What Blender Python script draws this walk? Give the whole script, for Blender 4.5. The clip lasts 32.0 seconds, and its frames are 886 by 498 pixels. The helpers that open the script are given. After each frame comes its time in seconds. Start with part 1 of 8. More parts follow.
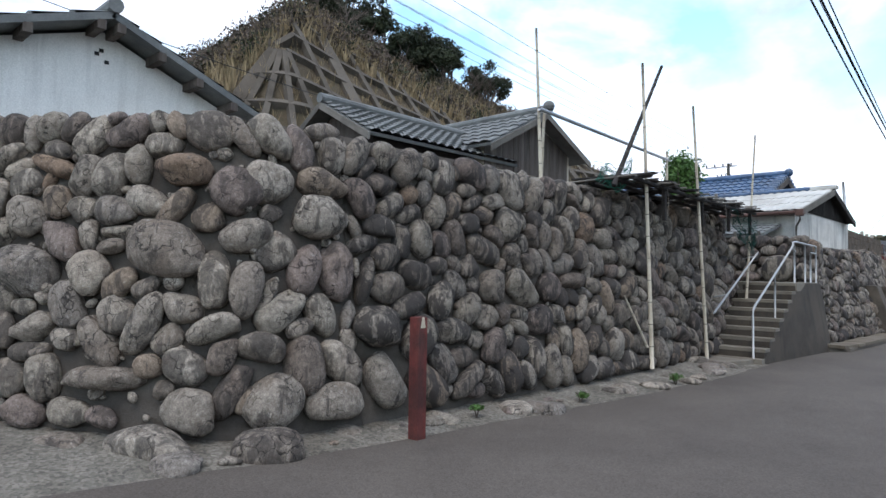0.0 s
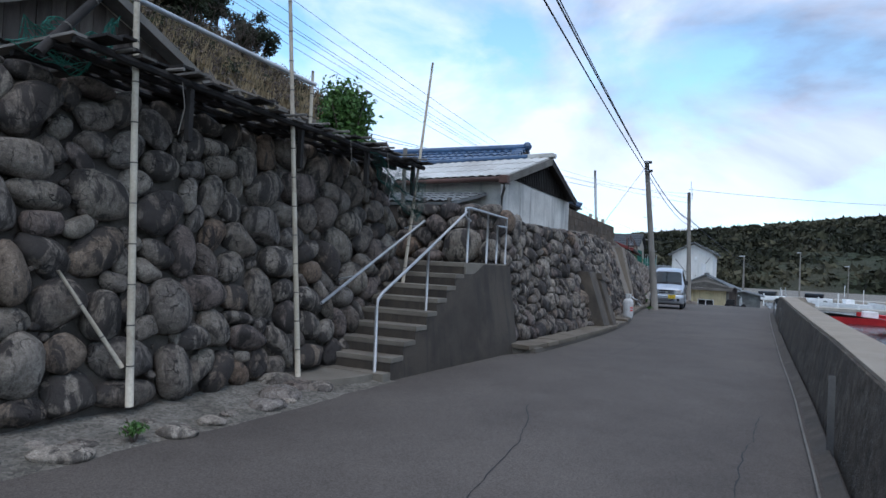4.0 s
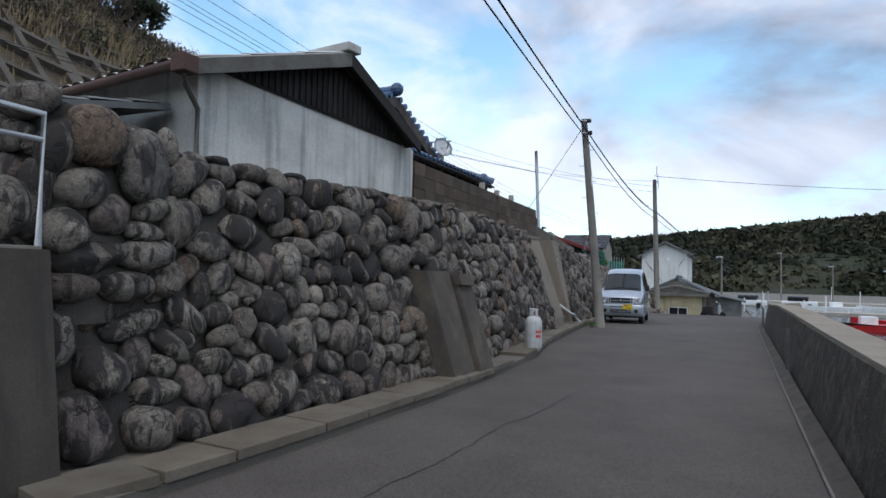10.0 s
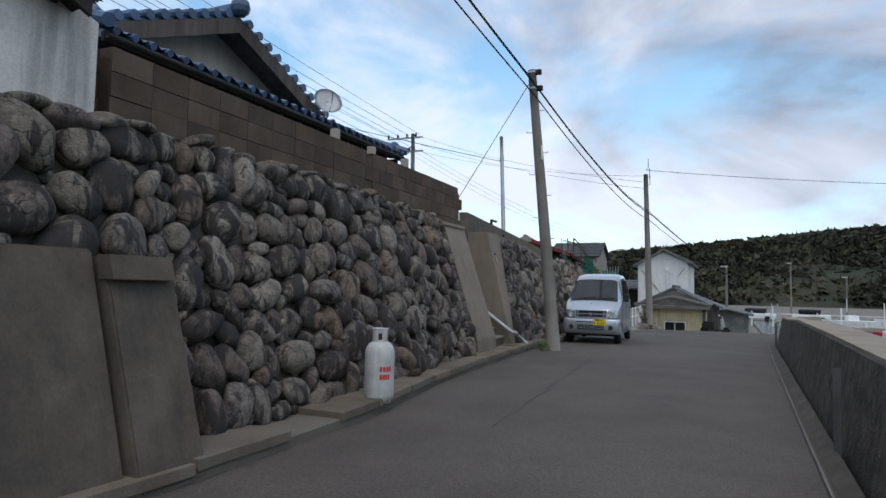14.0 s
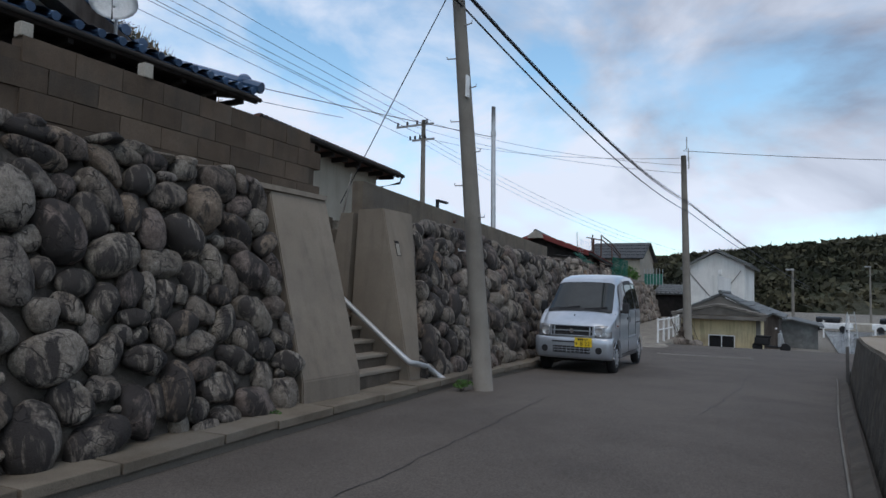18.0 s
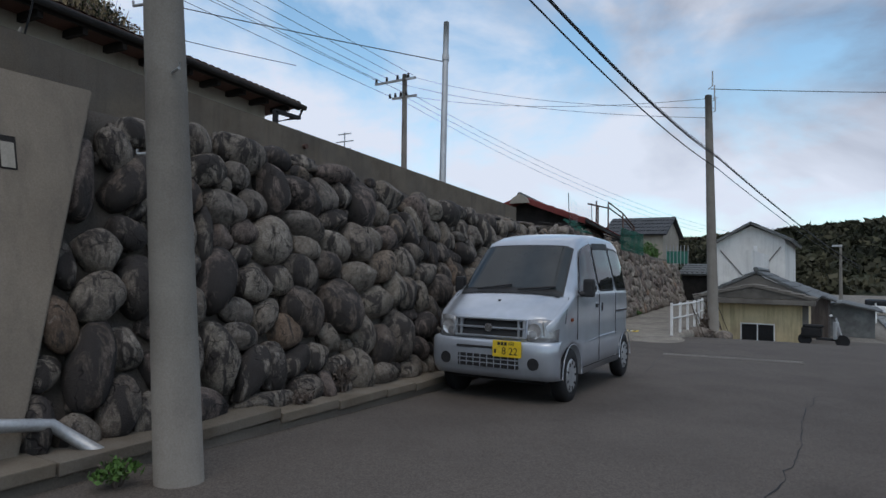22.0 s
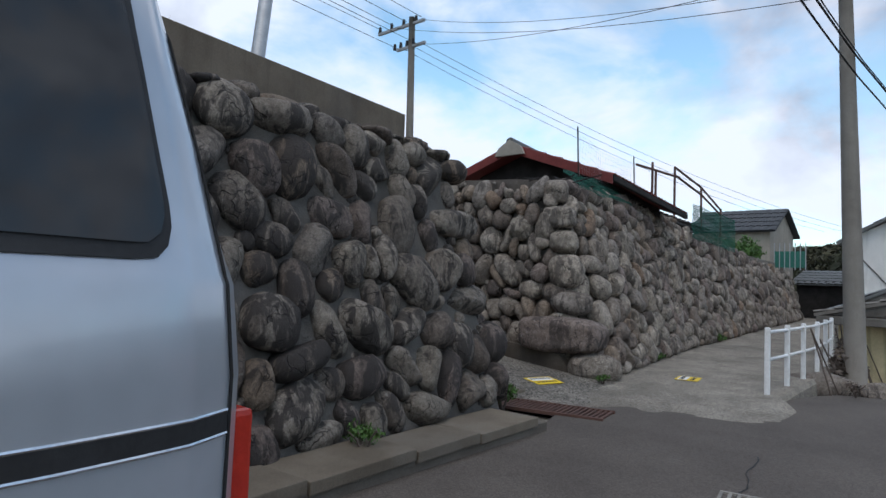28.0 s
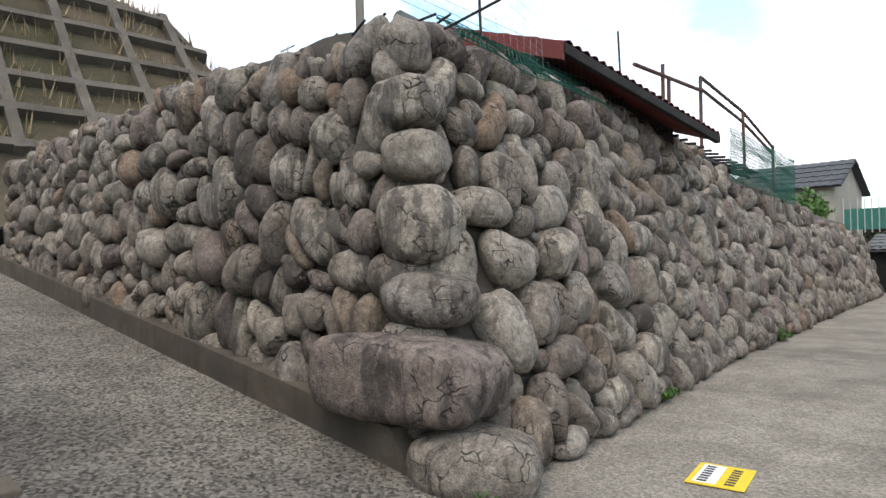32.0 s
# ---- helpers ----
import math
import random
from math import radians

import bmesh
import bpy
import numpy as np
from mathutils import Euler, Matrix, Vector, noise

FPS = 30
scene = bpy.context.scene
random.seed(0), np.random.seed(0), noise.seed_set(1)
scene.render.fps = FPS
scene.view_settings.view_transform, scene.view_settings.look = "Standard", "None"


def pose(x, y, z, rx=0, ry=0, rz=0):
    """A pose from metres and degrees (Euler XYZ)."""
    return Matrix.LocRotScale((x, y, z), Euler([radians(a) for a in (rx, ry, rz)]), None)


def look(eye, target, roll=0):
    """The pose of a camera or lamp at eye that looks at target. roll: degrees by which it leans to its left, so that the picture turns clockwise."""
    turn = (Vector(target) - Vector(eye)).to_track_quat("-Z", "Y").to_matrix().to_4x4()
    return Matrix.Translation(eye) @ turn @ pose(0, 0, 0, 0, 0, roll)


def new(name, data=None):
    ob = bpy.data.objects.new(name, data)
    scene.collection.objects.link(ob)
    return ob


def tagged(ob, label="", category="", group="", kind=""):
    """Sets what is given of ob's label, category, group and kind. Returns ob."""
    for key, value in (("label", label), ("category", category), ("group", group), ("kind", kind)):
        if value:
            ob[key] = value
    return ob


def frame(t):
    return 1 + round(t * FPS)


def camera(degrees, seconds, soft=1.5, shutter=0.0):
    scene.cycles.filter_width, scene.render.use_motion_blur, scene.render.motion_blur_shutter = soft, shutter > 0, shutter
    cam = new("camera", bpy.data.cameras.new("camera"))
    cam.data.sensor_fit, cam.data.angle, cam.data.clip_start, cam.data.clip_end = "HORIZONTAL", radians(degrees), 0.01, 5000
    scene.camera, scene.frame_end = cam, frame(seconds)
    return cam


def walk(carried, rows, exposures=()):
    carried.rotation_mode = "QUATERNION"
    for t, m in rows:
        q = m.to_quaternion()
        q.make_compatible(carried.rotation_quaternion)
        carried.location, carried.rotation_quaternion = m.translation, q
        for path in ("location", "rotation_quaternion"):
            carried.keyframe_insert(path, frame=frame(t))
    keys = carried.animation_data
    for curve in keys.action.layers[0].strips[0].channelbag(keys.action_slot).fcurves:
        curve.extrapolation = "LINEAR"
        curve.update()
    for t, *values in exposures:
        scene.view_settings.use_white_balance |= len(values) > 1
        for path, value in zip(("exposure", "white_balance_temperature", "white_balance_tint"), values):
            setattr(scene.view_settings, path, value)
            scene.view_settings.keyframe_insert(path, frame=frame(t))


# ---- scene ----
cam = camera(70.3, 32.0)

PATH = [
    (0, (3.023, 2.763, 1.853), (1.665, 4.229, 1.928), 0.9),
    (0.5, (2.943, 3.301, 1.854), (1.623, 4.801, 1.940), 1.1),
    (1, (2.936, 3.970, 1.854), (1.671, 5.516, 1.952), 0.8),
    (1.5, (2.976, 4.732, 1.855), (1.846, 6.379, 1.956), 0.3),
    (2, (3.095, 5.523, 1.845), (2.151, 7.284, 1.931), 1.0),
    (2.5, (3.137, 6.273, 1.825), (2.277, 8.076, 1.916), 0.8),
    (3, (3.234, 6.990, 1.800), (2.428, 8.819, 1.892), 1.6),
    (3.5, (3.324, 7.722, 1.775), (2.486, 9.536, 1.839), 2.1),
    (5.5, (3.463, 10.735, 1.715), (2.563, 12.522, 1.742), 2.7),
    (6, (3.456, 11.395, 1.725), (2.540, 13.172, 1.781), 2.4),
    (6.5, (3.373, 12.050, 1.728), (2.440, 13.817, 1.793), 1.8),
    (7, (3.282, 12.708, 1.718), (2.344, 14.472, 1.811), 1.8),
    (7.5, (3.221, 13.373, 1.697), (2.299, 15.145, 1.798), 1.6),
    (8, (3.170, 14.029, 1.677), (2.233, 15.793, 1.777), 1.3),
    (8.5, (3.194, 14.690, 1.660), (2.301, 16.477, 1.759), 1.0),
    (9, (3.235, 15.334, 1.649), (2.339, 17.120, 1.733), 1.1),
    (9.5, (3.299, 15.955, 1.641), (2.457, 17.768, 1.728), 1.5),
    (10, (3.364, 16.583, 1.648), (2.549, 18.408, 1.726), 1.3),
    (10.5, (3.388, 17.233, 1.634), (2.614, 19.076, 1.712), 1.5),
    (11, (3.410, 17.914, 1.597), (2.642, 19.759, 1.672), 1.8),
    (11.5, (3.384, 18.619, 1.565), (2.592, 20.454, 1.635), 3.2),
    (12, (3.379, 19.295, 1.544), (2.585, 21.129, 1.609), 2.8),
    (12.5, (3.350, 19.966, 1.529), (2.526, 21.787, 1.613), 2.8),
    (13, (3.387, 20.593, 1.512), (2.564, 22.413, 1.611), 1.9),
    (13.5, (3.413, 21.204, 1.503), (2.560, 23.010, 1.615), 1.5),
    (14, (3.523, 21.757, 1.494), (2.692, 23.572, 1.615), 1.2),
    (14.5, (3.604, 22.333, 1.494), (2.738, 24.131, 1.615), 1.3),
    (16.5, (3.805, 24.991, 1.643), (2.909, 26.777, 1.728), -0.4),
    (17, (3.853, 25.638, 1.638), (2.933, 27.411, 1.734), 0.3),
    (17.5, (3.897, 26.298, 1.602), (2.954, 28.058, 1.720), 0.8),
    (18, (3.922, 26.952, 1.559), (2.928, 28.683, 1.689), 1.5),
    (18.5, (3.953, 27.580, 1.526), (2.950, 29.304, 1.669), 1.3),
    (19, (3.930, 28.246, 1.508), (2.856, 29.929, 1.631), 1.2),
    (19.5, (3.871, 28.906, 1.496), (2.767, 30.570, 1.597), 0.9),
    (20, (3.786, 29.548, 1.492), (2.613, 31.166, 1.579), 0.3),
    (20.5, (3.713, 30.204, 1.480), (2.531, 31.815, 1.568), 0.7),
    (21, (3.634, 30.854, 1.466), (2.464, 32.473, 1.558), 0.5),
    (21.5, (3.500, 31.592, 1.446), (2.376, 33.245, 1.533), 0.9),
    (22, (3.342, 32.371, 1.429), (2.269, 34.056, 1.508), 1.1),
    (22.5, (3.196, 33.153, 1.420), (2.141, 34.848, 1.530), 1.4),
    (23, (3.105, 33.877, 1.406), (2.063, 35.579, 1.537), 1.2),
    (23.5, (2.957, 34.628, 1.363), (1.871, 36.303, 1.490), 1.8),
    (24, (2.865, 35.385, 1.327), (1.797, 37.072, 1.437), 0.6),
    (24.5, (2.791, 36.118, 1.308), (1.732, 37.812, 1.394), 0.0),
    (25, (2.719, 36.883, 1.293), (1.656, 38.575, 1.369), -0.2),
    (25.5, (2.648, 37.577, 1.252), (1.521, 39.227, 1.341), 0.3),
    (27.5, (1.968, 39.893, 1.245), (0.687, 41.427, 1.336), 0.6),
    (28, (1.745, 40.570, 1.239), (0.428, 42.072, 1.339), 2.0),
    (28.5, (1.513, 41.245, 1.228), (0.189, 42.740, 1.346), 1.7),
    (29, (1.291, 41.926, 1.222), (-0.051, 43.403, 1.359), 1.0),
    (29.5, (1.084, 42.603, 1.201), (-0.247, 44.089, 1.333), -0.7),
    (30, (0.815, 43.274, 1.169), (-0.526, 44.755, 1.262), -0.8),
    (30.5, (0.599, 43.958, 1.153), (-0.716, 45.464, 1.204), -1.0),
    (31, (0.363, 44.615, 1.147), (-0.999, 46.079, 1.190), -0.3),
    (31.5, (0.166, 45.288, 1.157), (-1.205, 46.742, 1.214), 0.2),
    (32, (-0.069, 45.926, 1.169), (-1.477, 47.344, 1.227), -0.5),
]
walk(cam, [(t, look(eye, target, roll)) for t, eye, target, roll in PATH],
     exposures=[(0, 0.60, 6200, 14), (1.0, 0.66, 6180, 14), (2.0, 0.40, 5930, 14), (3.0, 0.12, 5560, 14), (6, 0.05, 6000, 14), (8, 0.0, 6020, 14), (13, -0.13, 6220, 14), (17, -0.34, 6140, 14), (21, -0.41, 6220, 14),
                (24, -0.52, 6080, 14), (25.5, -0.45, 5930, 14), (28, -0.13, 6170, 14), (29.5, 0.27, 6440, 14), (31, 0.76, 6600, 14), (32, 0.9, 6860, 14)])

# ---------------------------------------------------------------- world and sun
world = bpy.data.worlds.new("world")
scene.world = world
world.use_nodes = True
wn, wl = world.node_tree.nodes, world.node_tree.links
wn.clear()
w_out = wn.new("ShaderNodeOutputWorld")
w_bg = wn.new("ShaderNodeBackground")
w_sky = wn.new("ShaderNodeTexSky")
w_sky.sky_type = "NISHITA"
w_sky.sun_disc = False
w_sky.sun_elevation = radians(62)
w_sky.sun_rotation = radians(150)
w_tc = wn.new("ShaderNodeTexCoord")
w_map = wn.new("ShaderNodeMapping")
w_map.inputs["Scale"].default_value = (1.0, 1.0, 1.9)
w_map.inputs["Location"].default_value = (1.3, 0.4, 0.2)
w_n1 = wn.new("ShaderNodeTexNoise")
w_n1.inputs["Scale"].default_value = 3.0
w_n1.inputs["Detail"].default_value = 7
w_n1.inputs["Roughness"].default_value = 0.56
w_n1.inputs["Distortion"].default_value = 0.25
w_r1 = wn.new("ShaderNodeValToRGB")            # how much cloud
w_r1.color_ramp.elements[0].position, w_r1.color_ramp.elements[1].position = 0.37, 0.56
w_n2 = wn.new("ShaderNodeTexNoise")
w_n2.inputs["Scale"].default_value = 2.7
w_n2.inputs["Detail"].default_value = 7
w_n2.inputs["Distortion"].default_value = 0.4
w_map2 = wn.new("ShaderNodeMapping")
w_map2.inputs["Scale"].default_value = (1.0, 1.0, 1.7)
w_map2.inputs["Location"].default_value = (4.1, 2.2, 0.9)
w_r2 = wn.new("ShaderNodeValToRGB")            # bright and dark cloud
w_r2.color_ramp.elements[0].position, w_r2.color_ramp.elements[0].color = 0.27, (3.6, 4.2, 5.4, 1)
w_r2.color_ramp.elements[1].position, w_r2.color_ramp.elements[1].color = 0.55, (11.6, 12.6, 13.8, 1)
w_gain = wn.new("ShaderNodeMixRGB")
w_gain.blend_type = "MULTIPLY"
w_gain.inputs["Fac"].default_value = 1.0
w_gain.inputs["Color2"].default_value = (3.0, 3.45, 3.05, 1)
w_mix = wn.new("ShaderNodeMixRGB")
wl.new(w_tc.outputs["Generated"], w_map.inputs["Vector"])
wl.new(w_tc.outputs["Generated"], w_map2.inputs["Vector"])
wl.new(w_map.outputs["Vector"], w_n1.inputs["Vector"])
wl.new(w_map2.outputs["Vector"], w_n2.inputs["Vector"])
wl.new(w_n1.outputs["Fac"], w_r1.inputs["Fac"])
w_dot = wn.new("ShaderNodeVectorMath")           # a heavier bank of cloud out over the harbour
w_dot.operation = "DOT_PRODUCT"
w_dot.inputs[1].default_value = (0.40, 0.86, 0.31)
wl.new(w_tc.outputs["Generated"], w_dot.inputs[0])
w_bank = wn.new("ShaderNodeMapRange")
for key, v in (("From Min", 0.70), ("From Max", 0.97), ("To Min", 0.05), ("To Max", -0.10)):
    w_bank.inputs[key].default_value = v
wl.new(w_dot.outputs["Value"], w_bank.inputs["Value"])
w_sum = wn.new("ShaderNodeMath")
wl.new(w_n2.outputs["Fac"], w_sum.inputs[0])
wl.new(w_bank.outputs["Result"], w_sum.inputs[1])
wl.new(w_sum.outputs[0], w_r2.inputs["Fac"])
wl.new(w_sky.outputs["Color"], w_gain.inputs["Color1"])
wl.new(w_r1.outputs["Color"], w_mix.inputs["Fac"])
wl.new(w_gain.outputs["Color"], w_mix.inputs["Color1"])
wl.new(w_r2.outputs["Color"], w_mix.inputs["Color2"])
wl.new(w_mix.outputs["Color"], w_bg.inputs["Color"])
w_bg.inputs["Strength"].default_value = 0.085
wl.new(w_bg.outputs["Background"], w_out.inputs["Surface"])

sun = new("sun", bpy.data.lights.new("sun", "SUN"))
sun.data.energy = 1.0
sun.data.angle = radians(35)
sun.data.color = (1.0, 0.88, 0.74)
SUN_AZ, SUN_EL = radians(150), radians(62)
sun.matrix_world = look((0, 0, 40), (0 - 40 * math.sin(SUN_AZ) / math.tan(SUN_EL), -40 * math.cos(SUN_AZ) / math.tan(SUN_EL), 0))


# ---------------------------------------------------------------- materials
def mat(name, c1, c2, scale=4.0, rough=0.85, bump=0.3, c3=None, s3=0.7, amount3=0.5, metal=0.0, fine=40.0, streak=0.0,
        vary=0.0, spec=0.3, stretch=(1, 1, 1), spots=None, island=False, bump_dist=0.02, pebbles=None):
    """Two colours mixed by noise, a third in patches, vertical streaks, pale spots, and a bump at two scales."""
    m = bpy.data.materials.new(name)
    m.use_nodes = True
    n, l = m.node_tree.nodes, m.node_tree.links
    bs = n["Principled BSDF"]
    bs.inputs["Roughness"].default_value = rough
    bs.inputs["Metallic"].default_value = metal
    bs.inputs["Specular IOR Level"].default_value = spec
    tc = n.new("ShaderNodeTexCoord")
    info = n.new("ShaderNodeObjectInfo")
    shift = n.new("ShaderNodeVectorMath")
    shift.operation = "MULTIPLY_ADD"
    rnd3 = n.new("ShaderNodeCombineXYZ")
    for k in range(3):
        l.new(info.outputs["Random"], rnd3.inputs[k])
    l.new(rnd3.outputs[0], shift.inputs[0])
    shift.inputs[1].default_value = (37.0, 71.0, 53.0)
    l.new(tc.outputs["Object"], shift.inputs[2])
    mp = n.new("ShaderNodeMapping")
    mp.inputs["Scale"].default_value = stretch
    l.new(shift.outputs[0], mp.inputs["Vector"])

    def noise_node(s, detail=6, rgh=0.6, src=mp):
        t = n.new("ShaderNodeTexNoise")
        t.inputs["Scale"].default_value, t.inputs["Detail"].default_value, t.inputs["Roughness"].default_value = s, detail, rgh
        l.new(src.outputs[0], t.inputs["Vector"])
        return t

    def ramp(src, a, b):
        r = n.new("ShaderNodeMapRange")
        r.inputs["From Min"].default_value, r.inputs["From Max"].default_value = a, b
        l.new(src, r.inputs["Value"])
        return r.outputs["Result"]

    def mixed(fac, a, b, how="MIX"):
        x = n.new("ShaderNodeMixRGB")
        x.blend_type = how
        for sock, v in (("Fac", fac), ("Color1", a), ("Color2", b)):
            if isinstance(v, (tuple, list)):
                x.inputs[sock].default_value = (*v, 1)
            elif isinstance(v, float):
                x.inputs[sock].default_value = v
            else:
                l.new(v, x.inputs[sock])
        return x.outputs["Color"]

    n1 = noise_node(scale)
    col = mixed(ramp(n1.outputs["Fac"], 0.35, 0.65), c1, c2)
    if c3:
        n3 = noise_node(s3, 5, 0.65)
        f = n.new("ShaderNodeMath")
        f.operation = "MULTIPLY"
        l.new(ramp(n3.outputs["Fac"], 0.48, 0.62), f.inputs[0])
        f.inputs[1].default_value = amount3
        col = mixed(f.outputs[0], col, c3)
    nf = noise_node(fine, 4, 0.7)
    col = mixed(0.35, col, mixed(ramp(nf.outputs["Fac"], 0.3, 0.7), (0.55, 0.55, 0.55), (1.35, 1.35, 1.35)), "MULTIPLY")
    if streak:
        ms = n.new("ShaderNodeMapping")
        ms.inputs["Scale"].default_value = (7, 7, 0.5)
        l.new(shift.outputs[0], ms.inputs["Vector"])
        ns = noise_node(1.0, 5, 0.6, ms)
        f = n.new("ShaderNodeMath")
        f.operation = "MULTIPLY"
        l.new(ramp(ns.outputs["Fac"], 0.5, 0.66), f.inputs[0])
        f.inputs[1].default_value = streak
        col = mixed(f.outputs[0], col, (0.03, 0.028, 0.026))
    if spots:
        v = n.new("ShaderNodeTexVoronoi")
        v.inputs["Scale"].default_value = spots[0]
        l.new(mp.outputs[0], v.inputs["Vector"])
        f = n.new("ShaderNodeMath")
        f.operation = "MULTIPLY"
        l.new(ramp(v.outputs["Distance"], spots[1], spots[1] * 0.6), f.inputs[0])
        npatch = noise_node(scale * 0.6, 3, 0.5)
        l.new(ramp(npatch.outputs["Fac"], 0.45, 0.6), f.inputs[1])
        col = mixed(f.outputs[0], col, spots[2])
    if pebbles:                                   # grains of differing shade: scale, lowest and highest gain
        v = n.new("ShaderNodeTexVoronoi")
        v.inputs["Scale"].default_value = pebbles[0]
        l.new(mp.outputs[0], v.inputs["Vector"])
        sep = n.new("ShaderNodeSeparateColor")
        l.new(v.outputs["Color"], sep.inputs[0])
        pv = n.new("ShaderNodeMapRange")
        pv.inputs["To Min"].default_value, pv.inputs["To Max"].default_value = pebbles[1], pebbles[2]
        l.new(sep.outputs[0], pv.inputs["Value"])
        grey = n.new("ShaderNodeCombineColor")
        for k in range(3):
            l.new(pv.outputs["Result"], grey.inputs[k])
        col = mixed(1.0, col, grey.outputs[0], "MULTIPLY")
    if vary:
        rv = n.new("ShaderNodeMapRange")
        rv.inputs["To Min"].default_value, rv.inputs["To Max"].default_value = 1 - vary, 1 + vary
        if island:
            g = n.new("ShaderNodeNewGeometry")
            l.new(g.outputs["Random Per Island"], rv.inputs["Value"])
        else:
            l.new(info.outputs["Random"], rv.inputs["Value"])
        hs = n.new("ShaderNodeHueSaturation")
        l.new(rv.outputs["Result"], hs.inputs["Value"])
        l.new(col, hs.inputs["Color"])
        col = hs.outputs["Color"]
    l.new(col, bs.inputs["Base Color"])
    if bump:
        add = n.new("ShaderNodeMath")
        l.new(n1.outputs["Fac"], add.inputs[0])
        l.new(nf.outputs["Fac"], add.inputs[1])
        b = n.new("ShaderNodeBump")
        b.inputs["Strength"].default_value, b.inputs["Distance"].default_value = bump, bump_dist
        l.new(add.outputs[0], b.inputs["Height"])
        l.new(b.outputs["Normal"], bs.inputs["Normal"])
    return m


WARM = (1.07, 0.99, 0.93)


def stone_mat(name, gain=1.0, crust=0.5):
    """River cobbles: grey, some brown or purplish, with lichen spots, cracks and a dark weather crust that runs down in streaks."""
    m = bpy.data.materials.new(name)
    m.use_nodes = True
    n, l = m.node_tree.nodes, m.node_tree.links
    bs = n["Principled BSDF"]
    bs.inputs["Roughness"].default_value, bs.inputs["Specular IOR Level"].default_value = 0.84, 0.25
    geo, info = n.new("ShaderNodeNewGeometry"), n.new("ShaderNodeObjectInfo")
    rnd3 = n.new("ShaderNodeCombineXYZ")
    for k in range(3):
        l.new(info.outputs["Random"], rnd3.inputs[k])
    at = n.new("ShaderNodeVectorMath")
    at.operation = "MULTIPLY_ADD"
    at.inputs[1].default_value = (37.0, 71.0, 53.0)
    l.new(rnd3.outputs[0], at.inputs[0])
    l.new(geo.outputs["Position"], at.inputs[2])

    def tex(scale, detail, rough, stretch=(1, 1, 1), dist=0.0):
        mp = n.new("ShaderNodeMapping")
        mp.inputs["Scale"].default_value = stretch
        l.new(at.outputs[0], mp.inputs["Vector"])
        t = n.new("ShaderNodeTexNoise")
        for key, v in (("Scale", scale), ("Detail", detail), ("Roughness", rough), ("Distortion", dist)):
            t.inputs[key].default_value = v
        l.new(mp.outputs[0], t.inputs["Vector"])
        return t.outputs["Fac"]

    def ranged(src, a, b, c=0.0, d=1.0):
        r = n.new("ShaderNodeMapRange")
        for key, v in (("From Min", a), ("From Max", b), ("To Min", c), ("To Max", d)):
            r.inputs[key].default_value = v
        l.new(src, r.inputs["Value"])
        return r.outputs["Result"]

    def times(a, b, op="MULTIPLY"):
        f = n.new("ShaderNodeMath")
        f.operation = op
        for k, v in enumerate((a, b)):
            if isinstance(v, float):
                f.inputs[k].default_value = v
            else:
                l.new(v, f.inputs[k])
        return f.outputs[0]

    def mixed(fac, a, b, how="MIX"):
        x = n.new("ShaderNodeMixRGB")
        x.blend_type = how
        for sock, v in (("Fac", fac), ("Color1", a), ("Color2", b)):
            if isinstance(v, tuple):
                x.inputs[sock].default_value = (*v, 1)
            elif isinstance(v, float):
                x.inputs[sock].default_value = v
            else:
                l.new(v, x.inputs[sock])
        return x.outputs["Color"]

    tone = n.new("ShaderNodeValToRGB")
    tone.color_ramp.interpolation = "CONSTANT"
    tones = ((0.0, (0.215, 0.203, 0.186)), (0.16, (0.178, 0.164, 0.150)), (0.30, (0.262, 0.250, 0.230)), (0.42, (0.172, 0.150, 0.144)), (0.54, (0.222, 0.212, 0.192)),
             (0.66, (0.140, 0.124, 0.114)), (0.75, (0.205, 0.176, 0.148)), (0.83, (0.186, 0.178, 0.170)), (0.90, (0.288, 0.272, 0.246)), (0.97, (0.185, 0.145, 0.115)))
    e = tone.color_ramp.elements
    e[1].position = tones[1][0]
    for k, (p, c) in enumerate(tones):
        (e[k] if k < 2 else e.new(p)).color = (*[gain * v * w for v, w in zip(c, WARM)], 1)
    l.new(info.outputs["Random"], tone.inputs["Fac"])
    mid = tex(7.0, 6, 0.62)
    grain = tex(95.0, 4, 0.75)
    col = mixed(1.0, tone.outputs["Color"], mixed(ranged(mid, 0.3, 0.7), (0.66, 0.65, 0.64), (1.25, 1.25, 1.24)), "MULTIPLY")
    col = mixed(0.80, col, mixed(ranged(grain, 0.30, 0.70), (0.46, 0.46, 0.46), (1.54, 1.54, 1.52)), "MULTIPLY")
    col = mixed(times(ranged(tex(3.2, 4, 0.6), 0.52, 0.66), 0.42), col, tuple(gain * v for v in (0.13, 0.098, 0.078)))
    col = mixed(0.9, col, mixed(ranged(tex(24.0, 6, 0.75), 0.34, 0.66), (0.58, 0.57, 0.56), (1.38, 1.38, 1.37)), "MULTIPLY")
    own = n.new("ShaderNodeMath")
    own.operation = "FRACT"
    l.new(times(info.outputs["Random"], 7.31), own.inputs[0])
    # pale lichen blotches
    lich = times(ranged(tex(24.0, 5, 0.7), 0.60, 0.66), ranged(tex(5.0, 2, 0.5), 0.48, 0.58))
    col = mixed(times(lich, 0.45), col, tuple(gain * v for v in (0.36, 0.352, 0.33)))
    # dark weather crust on some of the stones, broken by paler runs
    run = tex(1.0, 8, 0.66, (7.5, 7.5, 2.6), 0.6)
